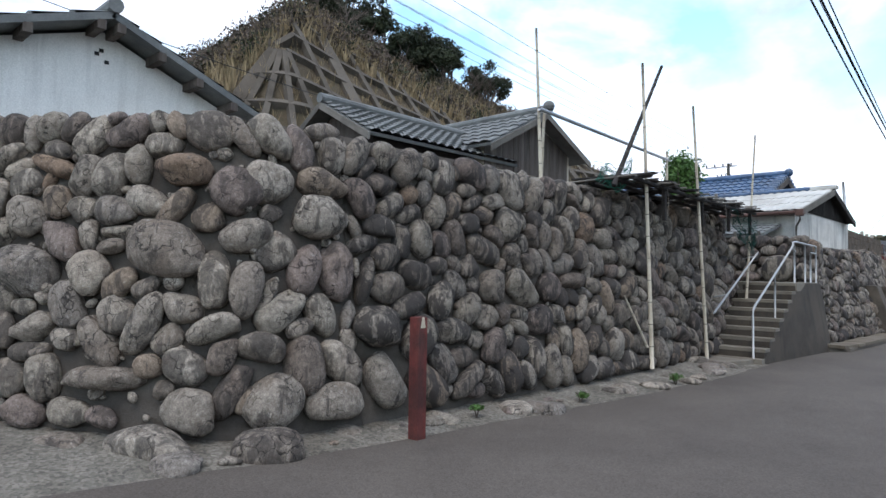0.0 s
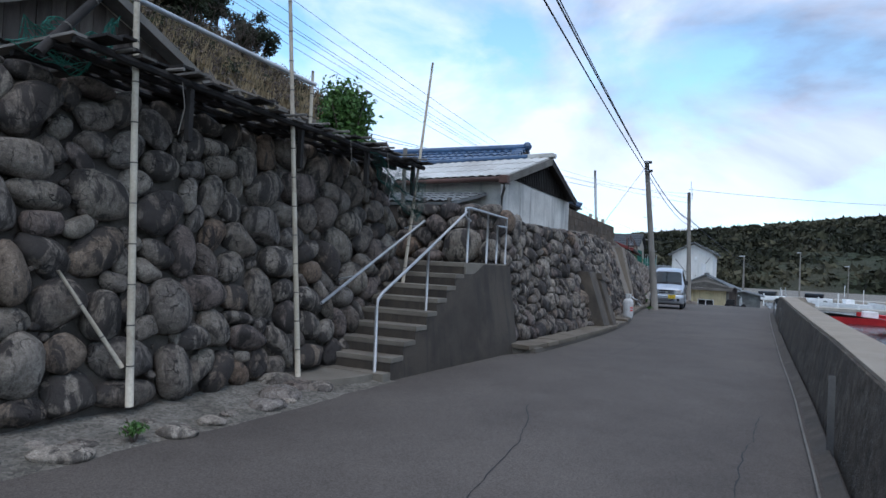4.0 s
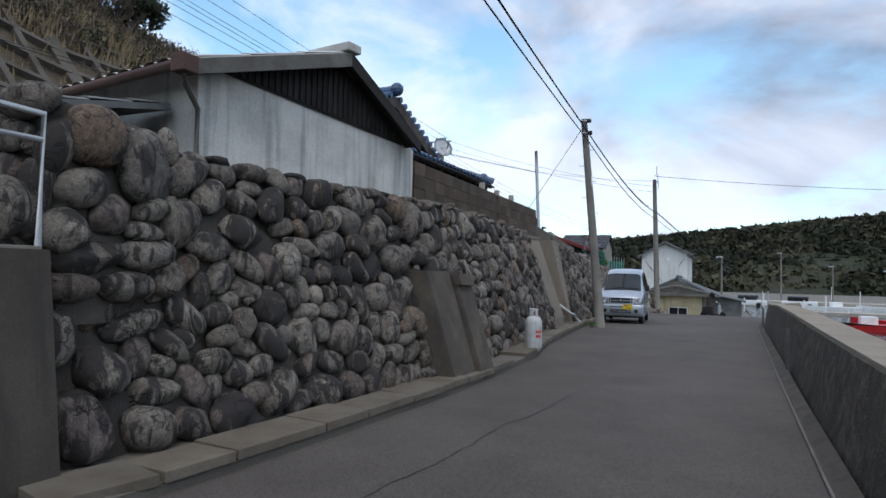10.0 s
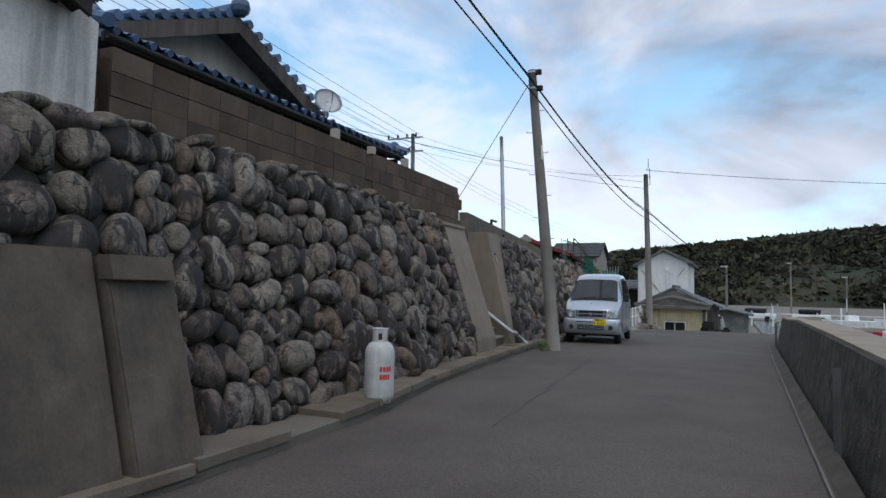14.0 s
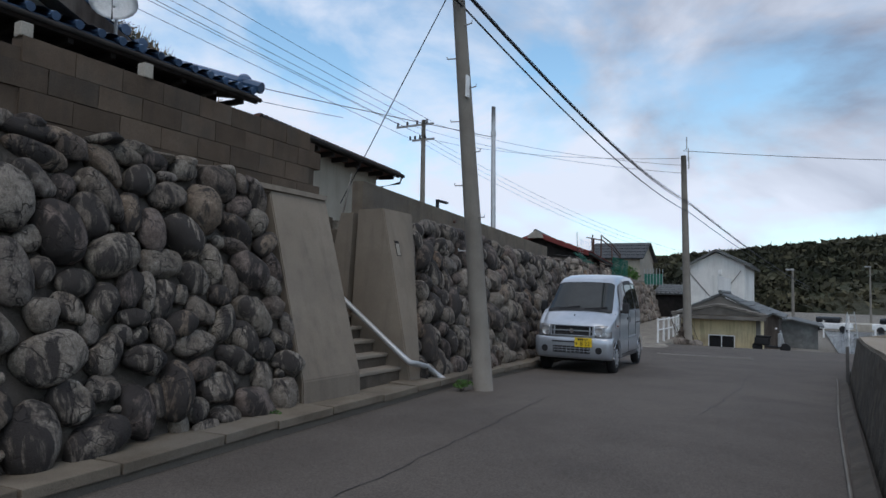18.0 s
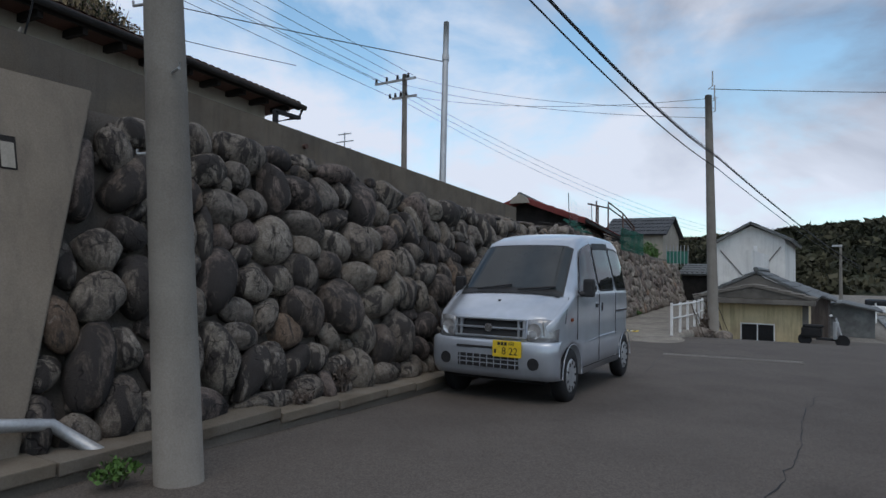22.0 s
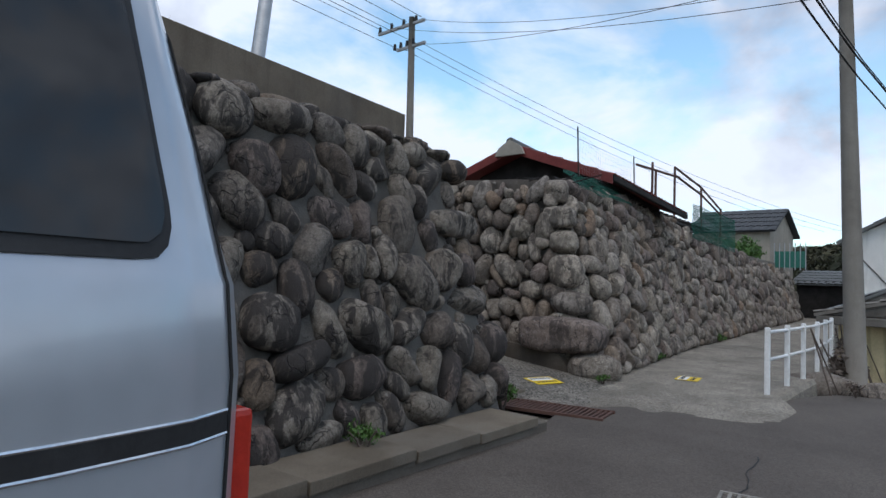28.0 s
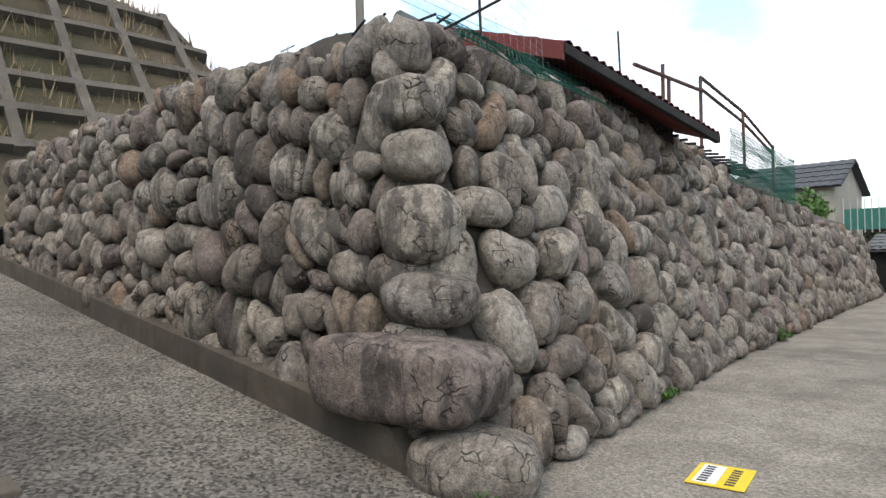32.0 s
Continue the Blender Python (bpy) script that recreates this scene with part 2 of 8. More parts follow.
    low = times(run, ranged(own.outputs[0], 0.0, 1.0, -0.175 + 0.11 * crust, -0.02 + 0.12 * crust), "ADD")
    dark = times(ranged(low, 0.485, 0.565), crust)
    col = mixed(dark, col, (0.040, 0.035, 0.033))
    # thin cracks
    vo = n.new("ShaderNodeTexVoronoi")
    vo.feature = "DISTANCE_TO_EDGE"
    vo.inputs["Scale"].default_value = 6.5
    wob = n.new("ShaderNodeVectorMath")
    wob.operation = "MULTIPLY_ADD"
    tn = n.new("ShaderNodeTexNoise")
    tn.inputs["Scale"].default_value = 7.0
    l.new(at.outputs[0], tn.inputs["Vector"])
    wob.inputs[1].default_value = (0.22, 0.22, 0.22)
    l.new(tn.outputs["Color"], wob.inputs[0])
    l.new(at.outputs[0], wob.inputs[2])
    l.new(wob.outputs[0], vo.inputs["Vector"])
    crack = times(ranged(vo.outputs["Distance"], 0.030, 0.008), ranged(tex(4.0, 2, 0.5), 0.47, 0.56))
    col = mixed(times(crack, 0.8), col, (0.022, 0.02, 0.02))
    l.new(col, bs.inputs["Base Color"])
    hgt = times(times(mid, times(grain, 0.5), "ADD"), times(crack, -0.6), "ADD")
    bp = n.new("ShaderNodeBump")
    bp.inputs["Strength"].default_value, bp.inputs["Distance"].default_value = 1.0, 0.028
    l.new(hgt, bp.inputs["Height"])
    l.new(bp.outputs["Normal"], bs.inputs["Normal"])
    return m


M_STONE = stone_mat("pale cobble stone", 1.12, 0.66)
M_STONE_DARK = stone_mat("dark crusted cobble stone", 0.84, 0.97)
M_STONE_MID = stone_mat("grey crusted cobble stone", 0.82, 0.92)
# old brown-grey mortar, its colour darkened further to deepen the shade between stones
M_MORTAR = mat("old mortar with joint shade", (0.072, 0.063, 0.054), (0.115, 0.102, 0.088), 2.5, 0.95, 0.9, c3=(0.06, 0.05, 0.044), s3=0.9, amount3=0.6, fine=60, bump_dist=0.03)
M_MORTAR_GREY = mat("grey cement mortar", (0.105, 0.097, 0.088), (0.15, 0.139, 0.126), 3.0, 0.95, 0.8, c3=(0.075, 0.067, 0.06), s3=1.1, amount3=0.55, fine=60, bump_dist=0.025)
M_ASPHALT = mat("worn asphalt", (0.074, 0.062, 0.053), (0.096, 0.081, 0.069), 1.1, 0.88, 0.45, pebbles=(110.0, 0.7, 1.3), c3=(0.118, 0.100, 0.085), s3=0.22, amount3=0.5, fine=130, bump_dist=0.006)
M_CONC = mat("grey concrete", (0.20, 0.19, 0.17), (0.28, 0.265, 0.235), 1.6, 0.9, 0.35, c3=(0.12, 0.11, 0.10), s3=0.8, amount3=0.55, fine=70, streak=0.25, bump_dist=0.008)
M_CONC_DARK = mat("dark stained concrete", (0.085, 0.083, 0.082), (0.13, 0.126, 0.12), 1.3, 0.9, 0.3, c3=(0.17, 0.16, 0.145), s3=0.6, amount3=0.5, fine=70, streak=0.4, bump_dist=0.008)
M_CONC_PALE = mat("pale concrete", (0.33, 0.30, 0.255), (0.40, 0.37, 0.315), 1.5, 0.9, 0.3, c3=(0.22, 0.20, 0.17), s3=0.7, amount3=0.5, fine=70, streak=0.15, bump_dist=0.008)
M_SEA = mat("mottled sea wall concrete", (0.050, 0.039, 0.028), (0.130, 0.105, 0.079), 7.0, 0.92, 1.0, c3=(0.055, 0.045, 0.036), s3=1.4, amount3=0.75, fine=38, streak=0.35, spots=(40.0, 0.28, (0.30, 0.27, 0.23)), bump_dist=0.03)
M_SAND = mat("sandy worn coping", (0.23, 0.19, 0.143), (0.29, 0.245, 0.19), 2.0, 0.95, 0.5, c3=(0.27, 0.235, 0.19), s3=0.9, amount3=0.5, fine=90, bump_dist=0.01)
M_LATTICE = mat("weathered slope concrete", (0.060, 0.050, 0.040), (0.10, 0.086, 0.070), 0.8, 0.92, 0.3, c3=(0.13, 0.11, 0.09), s3=0.35, amount3=0.6, fine=30)
M_BED = mat("gutter concrete", (0.11, 0.095, 0.078), (0.165, 0.145, 0.12), 1.6, 0.93, 0.5, c3=(0.085, 0.075, 0.063), s3=0.8, amount3=0.6, fine=70, bump_dist=0.012)
M_BUTT = mat("brown-grey weathered concrete", (0.068, 0.055, 0.043), (0.108, 0.090, 0.071), 3.0, 0.92, 0.6, c3=(0.06, 0.052, 0.044), s3=1.4, amount3=0.65, fine=50, streak=0.3, bump_dist=0.008)
M_PIER = mat("smooth brown-grey concrete", (0.175, 0.145, 0.113), (0.225, 0.19, 0.15), 1.1, 0.9, 0.25, c3=(0.15, 0.13, 0.108), s3=0.6, amount3=0.5, fine=80, streak=0.18, bump_dist=0.006)
# first stair: streaked side and risers much darker than the treads
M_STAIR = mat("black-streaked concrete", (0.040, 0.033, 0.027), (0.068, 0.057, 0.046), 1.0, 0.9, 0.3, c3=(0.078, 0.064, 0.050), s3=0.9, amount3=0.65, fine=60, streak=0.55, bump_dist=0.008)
M_STEP = mat("pale step concrete", (0.14, 0.123, 0.10), (0.20, 0.178, 0.145), 1.8, 0.92, 0.4, c3=(0.09, 0.08, 0.068), s3=1.0, amount3=0.5, fine=80, bump_dist=0.008)
M_SLAB = mat("kerb concrete", (0.115, 0.094, 0.070), (0.175, 0.147, 0.112), 2.2, 0.92, 0.4, c3=(0.15, 0.135, 0.115), s3=1.1, amount3=0.5, fine=80, vary=0.12)
M_BLOCK = mat("concrete block", (0.115, 0.093, 0.070), (0.165, 0.137, 0.106), 2.0, 0.93, 0.4, c3=(0.10, 0.09, 0.08), s3=1.2, amount3=0.5, fine=90, vary=0.12, streak=0.2)
M_BLOCK_DARK = mat("dark concrete block", (0.072, 0.051, 0.035), (0.112, 0.083, 0.060), 2.0, 0.93, 0.4, c3=(0.065, 0.056, 0.046), s3=1.2, amount3=0.5, fine=90, vary=0.2, streak=0.25)
M_CYL = mat("dull grey-white enamel", (0.46, 0.46, 0.45), (0.54, 0.54, 0.53), 4.0, 0.5, 0.08, c3=(0.30, 0.26, 0.21), s3=5.0, amount3=0.4, streak=0.15)
M_PLASTER = mat("weathered white plaster", (0.52, 0.495, 0.46), (0.61, 0.585, 0.545), 1.2, 0.92, 0.25, c3=(0.34, 0.33, 0.31), s3=0.9, amount3=0.55, fine=50, streak=0.35)
M_GREIGE = mat("grey-beige render", (0.29, 0.26, 0.215), (0.36, 0.325, 0.27), 0.9, 0.9, 0.2, c3=(0.26, 0.235, 0.195), s3=0.5, amount3=0.4, fine=50, streak=0.15)
M_STEP_PALE = mat("pale worn tread", (0.19, 0.166, 0.135), (0.26, 0.23, 0.19), 2.0, 0.92, 0.35, c3=(0.17, 0.15, 0.12), s3=1.0, amount3=0.5, fine=80, bump_dist=0.006)
M_WHITE = mat("white render", (0.66, 0.65, 0.62), (0.74, 0.73, 0.70), 0.8, 0.9, 0.15, c3=(0.48, 0.47, 0.45), s3=0.35, amount3=0.4, fine=50, streak=0.12)
M_CREAM = mat("cream render", (0.56, 0.46, 0.27), (0.64, 0.54, 0.33), 0.9, 0.9, 0.2, c3=(0.30, 0.25, 0.18), s3=0.6, amount3=0.4, fine=50, streak=0.3)
M_BEIGE = mat("beige plaster", (0.46, 0.41, 0.33), (0.54, 0.49, 0.41), 0.9, 0.9, 0.2, c3=(0.30, 0.26, 0.21), s3=0.6, amount3=0.35, fine=50, streak=0.15)
M_WOOD = mat("weathered board", (0.060, 0.048, 0.042), (0.10, 0.083, 0.072), 3.0, 0.88, 0.4, c3=(0.15, 0.13, 0.11), s3=1.2, amount3=0.5, fine=60, stretch=(3, 3, 0.4), vary=0.25)
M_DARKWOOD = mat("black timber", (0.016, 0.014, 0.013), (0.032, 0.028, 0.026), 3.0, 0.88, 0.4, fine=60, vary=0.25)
M_GREYWOOD = mat("grey plank", (0.11, 0.10, 0.088), (0.19, 0.175, 0.155), 3.0, 0.9, 0.4, c3=(0.05, 0.045, 0.04), s3=1.5, amount3=0.5, fine=60, vary=0.3)
M_BAMBOO = mat("bleached bamboo", (0.40, 0.35, 0.27), (0.52, 0.47, 0.38), 3.0, 0.7, 0.2, c3=(0.26, 0.21, 0.16), s3=2.0, amount3=0.5, fine=40, vary=0.1)
M_TILE_GREY = mat("grey roof tile", (0.10, 0.105, 0.105), (0.16, 0.165, 0.16), 3.0, 0.6, 0.25, c3=(0.06, 0.06, 0.058), s3=0.9, amount3=0.5, fine=40, vary=0.18)
M_TILE_DARK = mat("dark roof tile", (0.035, 0.037, 0.04), (0.06, 0.062, 0.066), 3.0, 0.6, 0.25, fine=40, vary=0.18)
M_TILE_BLUE = mat("blue glazed tile", (0.035, 0.075, 0.15), (0.06, 0.11, 0.20), 3.0, 0.35, 0.15, c3=(0.03, 0.04, 0.06), s3=1.2, amount3=0.5, fine=40, vary=0.2, spec=0.5)
M_TIN = mat("pale tin roof", (0.42, 0.41, 0.38), (0.52, 0.51, 0.48), 1.2, 0.6, 0.1, c3=(0.26, 0.23, 0.20), s3=0.8, amount3=0.5, fine=40)
M_RUST = mat("rust brown paint", (0.085, 0.045, 0.035), (0.13, 0.07, 0.055), 3.0, 0.75, 0.2, c3=(0.05, 0.03, 0.025), s3=1.5, amount3=0.5)
M_RED_ROOF = mat("red roof", (0.13, 0.027, 0.024), (0.18, 0.04, 0.034), 2.0, 0.7, 0.2, c3=(0.11, 0.03, 0.03), s3=0.9, amount3=0.5, vary=0.15)
M_GALV = mat("galvanised steel", (0.36, 0.37, 0.38), (0.46, 0.47, 0.48), 6.0, 0.5, 0.08, metal=0.6, fine=60, c3=(0.25, 0.23, 0.2), s3=3.0, amount3=0.3)
M_POLE = mat("utility pole concrete", (0.17, 0.155, 0.135), (0.215, 0.20, 0.175), 2.0, 0.9, 0.2, c3=(0.12, 0.105, 0.09), s3=0.9, amount3=0.4, fine=90, streak=0.1)
M_BLACK = mat("black rubber", (0.014, 0.014, 0.015), (0.022, 0.022, 0.023), 6.0, 0.75, 0.1)
M_CABLE = mat("cable", (0.018, 0.018, 0.02), (0.03, 0.03, 0.032), 6.0, 0.7, 0.0)
M_WHITE_PAINT = mat("white enamel", (0.72, 0.72, 0.71), (0.80, 0.80, 0.79), 4.0, 0.45, 0.05, c3=(0.5, 0.47, 0.42), s3=3.0, amount3=0.25, spec=0.5)
M_GRASS_DRY = mat("dry grass", (0.20, 0.15, 0.085), (0.32, 0.25, 0.15), 2.0, 0.95, 0.5, c3=(0.11, 0.09, 0.05), s3=0.3, amount3=0.6, vary=0.3, island=True)
M_LEAF = mat("green leaves", (0.035, 0.085, 0.018), (0.075, 0.15, 0.030), 2.0, 0.6, 0.1, c3=(0.03, 0.06, 0.015), s3=1.0, amount3=0.4, vary=0.35, island=True)
M_LEAF_DARK = mat("dark leaves", (0.017, 0.024, 0.012), (0.036, 0.045, 0.021), 0.6, 0.8, 0.1, c3=(0.055, 0.05, 0.028), s3=0.15, amount3=0.5, vary=0.35, island=True)
M_TWIG = mat("bare twigs", (0.075, 0.058, 0.046), (0.12, 0.095, 0.08), 2.0, 0.9, 0.1, vary=0.2, island=True)
M_SOIL = mat("hill soil and scrub", (0.075, 0.06, 0.04), (0.13, 0.10, 0.065), 0.5, 0.97, 0.8, c3=(0.06, 0.06, 0.03), s3=0.12, amount3=0.7, fine=12, bump_dist=0.2)
M_GRAVEL = mat("exposed aggregate concrete", (0.135, 0.122, 0.104), (0.20, 0.182, 0.155), 2.0, 0.95, 1.0, c3=(0.09, 0.08, 0.07), s3=0.6, amount3=0.5, fine=60, pebbles=(52.0, 0.30, 1.85), bump_dist=0.02)
M_GRAVEL_PALE = mat("worn pale concrete paving", (0.20, 0.178, 0.148), (0.28, 0.252, 0.21), 2.6, 0.95, 0.9, c3=(0.13, 0.115, 0.095), s3=0.8, amount3=0.6, fine=55, pebbles=(70.0, 0.6, 1.34), bump_dist=0.012)
M_DIRT = mat("sandy roadside dirt", (0.16, 0.145, 0.122), (0.24, 0.218, 0.185), 3.0, 0.97, 0.9, c3=(0.10, 0.088, 0.07), s3=1.3, amount3=0.6, fine=60, pebbles=(38.0, 0.62, 1.28), bump_dist=0.025)
M_GLASS_DARK = mat("dark window glass", (0.012, 0.014, 0.016), (0.016, 0.018, 0.02), 2.0, 0.06, 0.0, spec=0.6)
M_NET = mat("green netting", (0.02, 0.11, 0.085), (0.04, 0.16, 0.12), 20.0, 0.8, 0.0)
M_NET_DARK = mat("dark green netting", (0.012, 0.05, 0.042), (0.02, 0.075, 0.06), 20.0, 0.8, 0.0)
M_FAR = mat("wooded hill far off", (0.020, 0.026, 0.016), (0.042, 0.050, 0.026), 0.09, 0.95, 1.0, c3=(0.075, 0.068, 0.045), s3=0.035, amount3=0.5, fine=0.5, bump_dist=1.5)
M_WOODS = mat("far scrub and woods", (0.014, 0.016, 0.008), (0.030, 0.031, 0.016), 0.05, 0.9, 0.1, c3=(0.10, 0.088, 0.052), s3=0.035, amount3=0.6, vary=0.45, island=True)
M_YELLOW = mat("yellow paint", (0.66, 0.46, 0.02), (0.74, 0.53, 0.03), 6.0, 0.6, 0.05, c3=(0.5, 0.36, 0.05), s3=6.0, amount3=0.3)


# ---------------------------------------------------------------- helpers
def part(name, bm, material, parent=None, label="", smooth=False, category="", kind="", group=""):
    me = bpy.data.meshes.new(name)
    bm.to_mesh(me)
    bm.free()
    if smooth:
        for p in me.polygons:
            p.use_smooth = True
    me.materials.append(material)
    ob = new(name, me)
    ob.parent = parent
    return tagged(ob, label, category, group, kind)


def shared(name, me, parent, m, label=""):
    """A piece that shares its mesh with others."""
    ob = new(name, me)
    ob.parent = parent
    ob.matrix_basis = m
    return tagged(ob, label)


def thing(name, label, category, at=(0, 0, 0), rz=0.0, group="", kind=""):
    ob = new(name)
    ob.matrix_basis = pose(*at, 0, 0, rz)
    return tagged(ob, label, category, group, kind)


def B():
    return bmesh.new()


def box(bm, a, b, bevel=0.0, m=None):
    m = m or Matrix()
    r = bmesh.ops.create_cube(bm, size=1.0)
    vs = r["verts"]
    c = (Vector(a) + Vector(b)) / 2
    s = Vector(b) - Vector(a)
    for v in vs:
        v.co = Vector((v.co.x * s.x, v.co.y * s.y, v.co.z * s.z)) + c
    if bevel:
        es = list({e for v in vs for e in v.link_edges})
        vs = list({v for f in bmesh.ops.bevel(bm, geom=es, offset=bevel, segments=2, affect="EDGES", profile=0.6)["faces"] for v in f.verts} | {v for v in vs if v.is_valid})
    bmesh.ops.transform(bm, matrix=m, verts=[v for v in vs if v.is_valid])
    return bm


def tube(bm, pts, r, n=8, r1=None, cap=True):
    """A round bar along points, tapered from r to r1."""
    pts = [Vector(p) for p in pts]
    r1 = r if r1 is None else r1
    rings = []
    for i, p in enumerate(pts):
        d = (pts[min(i + 1, len(pts) - 1)] - pts[max(i - 1, 0)]).normalized()
        up = Vector((0, 0, 1)) if abs(d.z) < 0.9 else Vector((1, 0, 0))
        u = d.cross(up).normalized()
        v = d.cross(u)
        k = r + (r1 - r) * i / max(1, len(pts) - 1)
        rings.append([bm.verts.new(p + k * (math.cos(2 * math.pi * a / n) * u + math.sin(2 * math.pi * a / n) * v)) for a in range(n)])
    for a, b in zip(rings, rings[1:]):
        for k in range(n):
            bm.faces.new((a[k], a[(k + 1) % n], b[(k + 1) % n], b[k]))
    if cap:
        bm.faces.new(rings[0])
        bm.faces.new(rings[-1][::-1])
    return bm


def prism(bm, poly, ext, m=None):
    """A flat polygon of 3D points pushed along the vector ext."""
    a = [bm.verts.new(p) for p in poly]
    b = [bm.verts.new(Vector(p) + Vector(ext)) for p in poly]
    fs = [bm.faces.new(a), bm.faces.new(b[::-1])]
    for i in range(len(a)):
        fs.append(bm.faces.new((a[i], b[i], b[(i + 1) % len(a)], a[(i + 1) % len(a)])))
    bmesh.ops.recalc_face_normals(bm, faces=fs)
    if m:
        bmesh.ops.transform(bm, matrix=m, verts=a + b)
    return bm


def loft(bm, rows):
    """A sheet through rows of points."""
    vs = [[bm.verts.new(p) for p in r] for r in rows]
    for a, b in zip(vs, vs[1:]):
        for i in range(len(a) - 1):
            bm.faces.new((a[i], a[i + 1], b[i + 1], b[i]))
    return vs


def lerp(pts, t):
    """Piecewise linear through (t, value...) rows."""
    if t <= pts[0][0]:
        return pts[0][1] if len(pts[0]) == 2 else Vector(pts[0][1:])
    for a, b in zip(pts, pts[1:]):
        if t <= b[0]:
            k = (t - a[0]) / (b[0] - a[0])
            v = [p + (q - p) * k for p, q in zip(a[1:], b[1:])]
            return v[0] if len(v) == 1 else Vector(v)
    return pts[-1][1] if len(pts[-1]) == 2 else Vector(pts[-1][1:])


# ---------------------------------------------------------------- the plan
ROAD_Z = [(-40, 0.36), (2, 0.30), (20, 0.26), (30, 0.27), (34.6, 0.24), (38.4, 0.11), (42, 0.05), (46, -0.03), (50, -0.10), (56, -0.60), (70, -1.25), (90, -1.55)]
KERB_X = [(-40, -6.0), (2, -2.55), (5, -1.72), (6.1, -1.45), (8.5, -1.08), (10.2, -0.83), (13.5, -0.52), (15, -0.5), (18.6, -0.12), (18.9, 0.20), (21, 0.38), (23, 0.50),
          (25, 0.52), (27, 0.46), (29, 0.16), (31, 0.0), (33, -0.14), (36, -0.34), (38, -0.5), (42, -0.9), (45.2, -1.15)]
SEA_LINE = [(-40, 3.70), (12, 3.98), (17, 4.10), (25, 4.18), (32, 4.30), (36, 4.40), (41.5, 4.60)]


def road_z(y):
    return lerp(ROAD_Z, y)


def sea_x(y):
    return lerp(SEA_LINE, y)


def kerb_x(y):
    return lerp(KERB_X, y)


def ys(a, b, step):
    k = max(1, round((b - a) / step))
    return [a + (b - a) * i / k for i in range(k + 1)]


# ground to the horizon: under the road, falling to the harbour beyond it
def ground_z(x, y):
    z = road_z(y) - 0.06
    if x > 4.6:
        z = min(z, -1.5 + max(0.0, (5.2 - x)) * 2.0)
    return z


bm = B()
gx = [-900, -400, -150, -60, -20, -6, 0, 4.5, 5.2, 9, 20, 60, 150, 400, 900]
gy = [-900, -300, -80, -30, 0, 10, 20, 30, 36, 42, 48, 52, 56, 62, 70, 80, 90, 120, 200, 400, 900]
loft(bm, [[(x, y, ground_z(x, y)) for x in gx] for y in gy])
part("ground", bm, M_DIRT, None, "sandy grey ground that falls to the harbour", kind="structure", category="ground")

bm = B()
rows = []
for y in ys(-40, 60, 0.8):
    left = kerb_x(y) - 0.02 if y < 45.2 else lerp([(45.2, -1.2), (46.6, -1.7), (47.4, -1.0), (49, -0.2), (52, 0.2), (60, 0.9)], y)
    right = sea_x(y) + 0.06 if y < 42 else lerp([(42, 4.6), (44, 4.9), (48, 6.5), (60, 14)], y)
    rows.append([(left + (right - left) * k / 8, y, road_z(y) + 0.02 * math.sin(math.pi * k / 8)) for k in range(9)])
loft(bm, rows)
part("road", bm, M_ASPHALT, None, "worn dark grey asphalt village road", smooth=True, kind="structure", category="road")

# sandy verge at the foot of the first wall
bm = B()
rows = []
for y in ys(-6, 15.2, 0.2):
    x1 = kerb_x(y) + 0.10 + 0.09 * noise.noise((y * 1.3, 0, 0)) + 0.05 * noise.noise((y * 4.1, 3, 0))
    rows.append([(x1 - 1.9 + 1.9 * k / 14, y, road_z(y) - 0.004 + 0.17 * (1 - k / 14) ** 0.8 + 0.03 * noise.noise((x1 * 3 + k * 0.5, y * 2.5, 0)) * (1 - k / 14)) for k in range(15)])
loft(bm, rows)
part("verge", bm, M_DIRT, None, "sandy gravel verge along the foot of the wall", smooth=True, kind="structure", category="ground")

# fine cracks wandering along the asphalt
rnd_c = random.Random(77)
for x, y0, y1, dx in ((1.15, 18.5, 24.5, 0.5), (1.6, 27, 34.5, -0.3), (2.9, 34.5, 41, 0.15), (0.9, 41.6, 45.8, -0.5), (3.3, 8, 16, 0.2), (1.9, 12, 15, -0.6)):
    bm = B()
    rows = []
    q = 0.0
    for y in ys(y0, y1, 0.12):
        q += rnd_c.gauss(0, 0.016)
        xx = x + dx * (y - y0) / (y1 - y0) + q
        left, right = kerb_x(y), sea_x(y)
        k = (xx - left) / (right - left)
        z = road_z(y) + 0.02 * math.sin(math.pi * min(1, max(0, k))) + 0.003
        w = rnd_c.uniform(0.002, 0.007)
        rows.append([(xx - w, y, z), (xx + w, y, z)])
    loft(bm, rows)
    part("crack", bm, M_BLACK, None, "thin dark crack in the asphalt", kind="structure", category="crack")


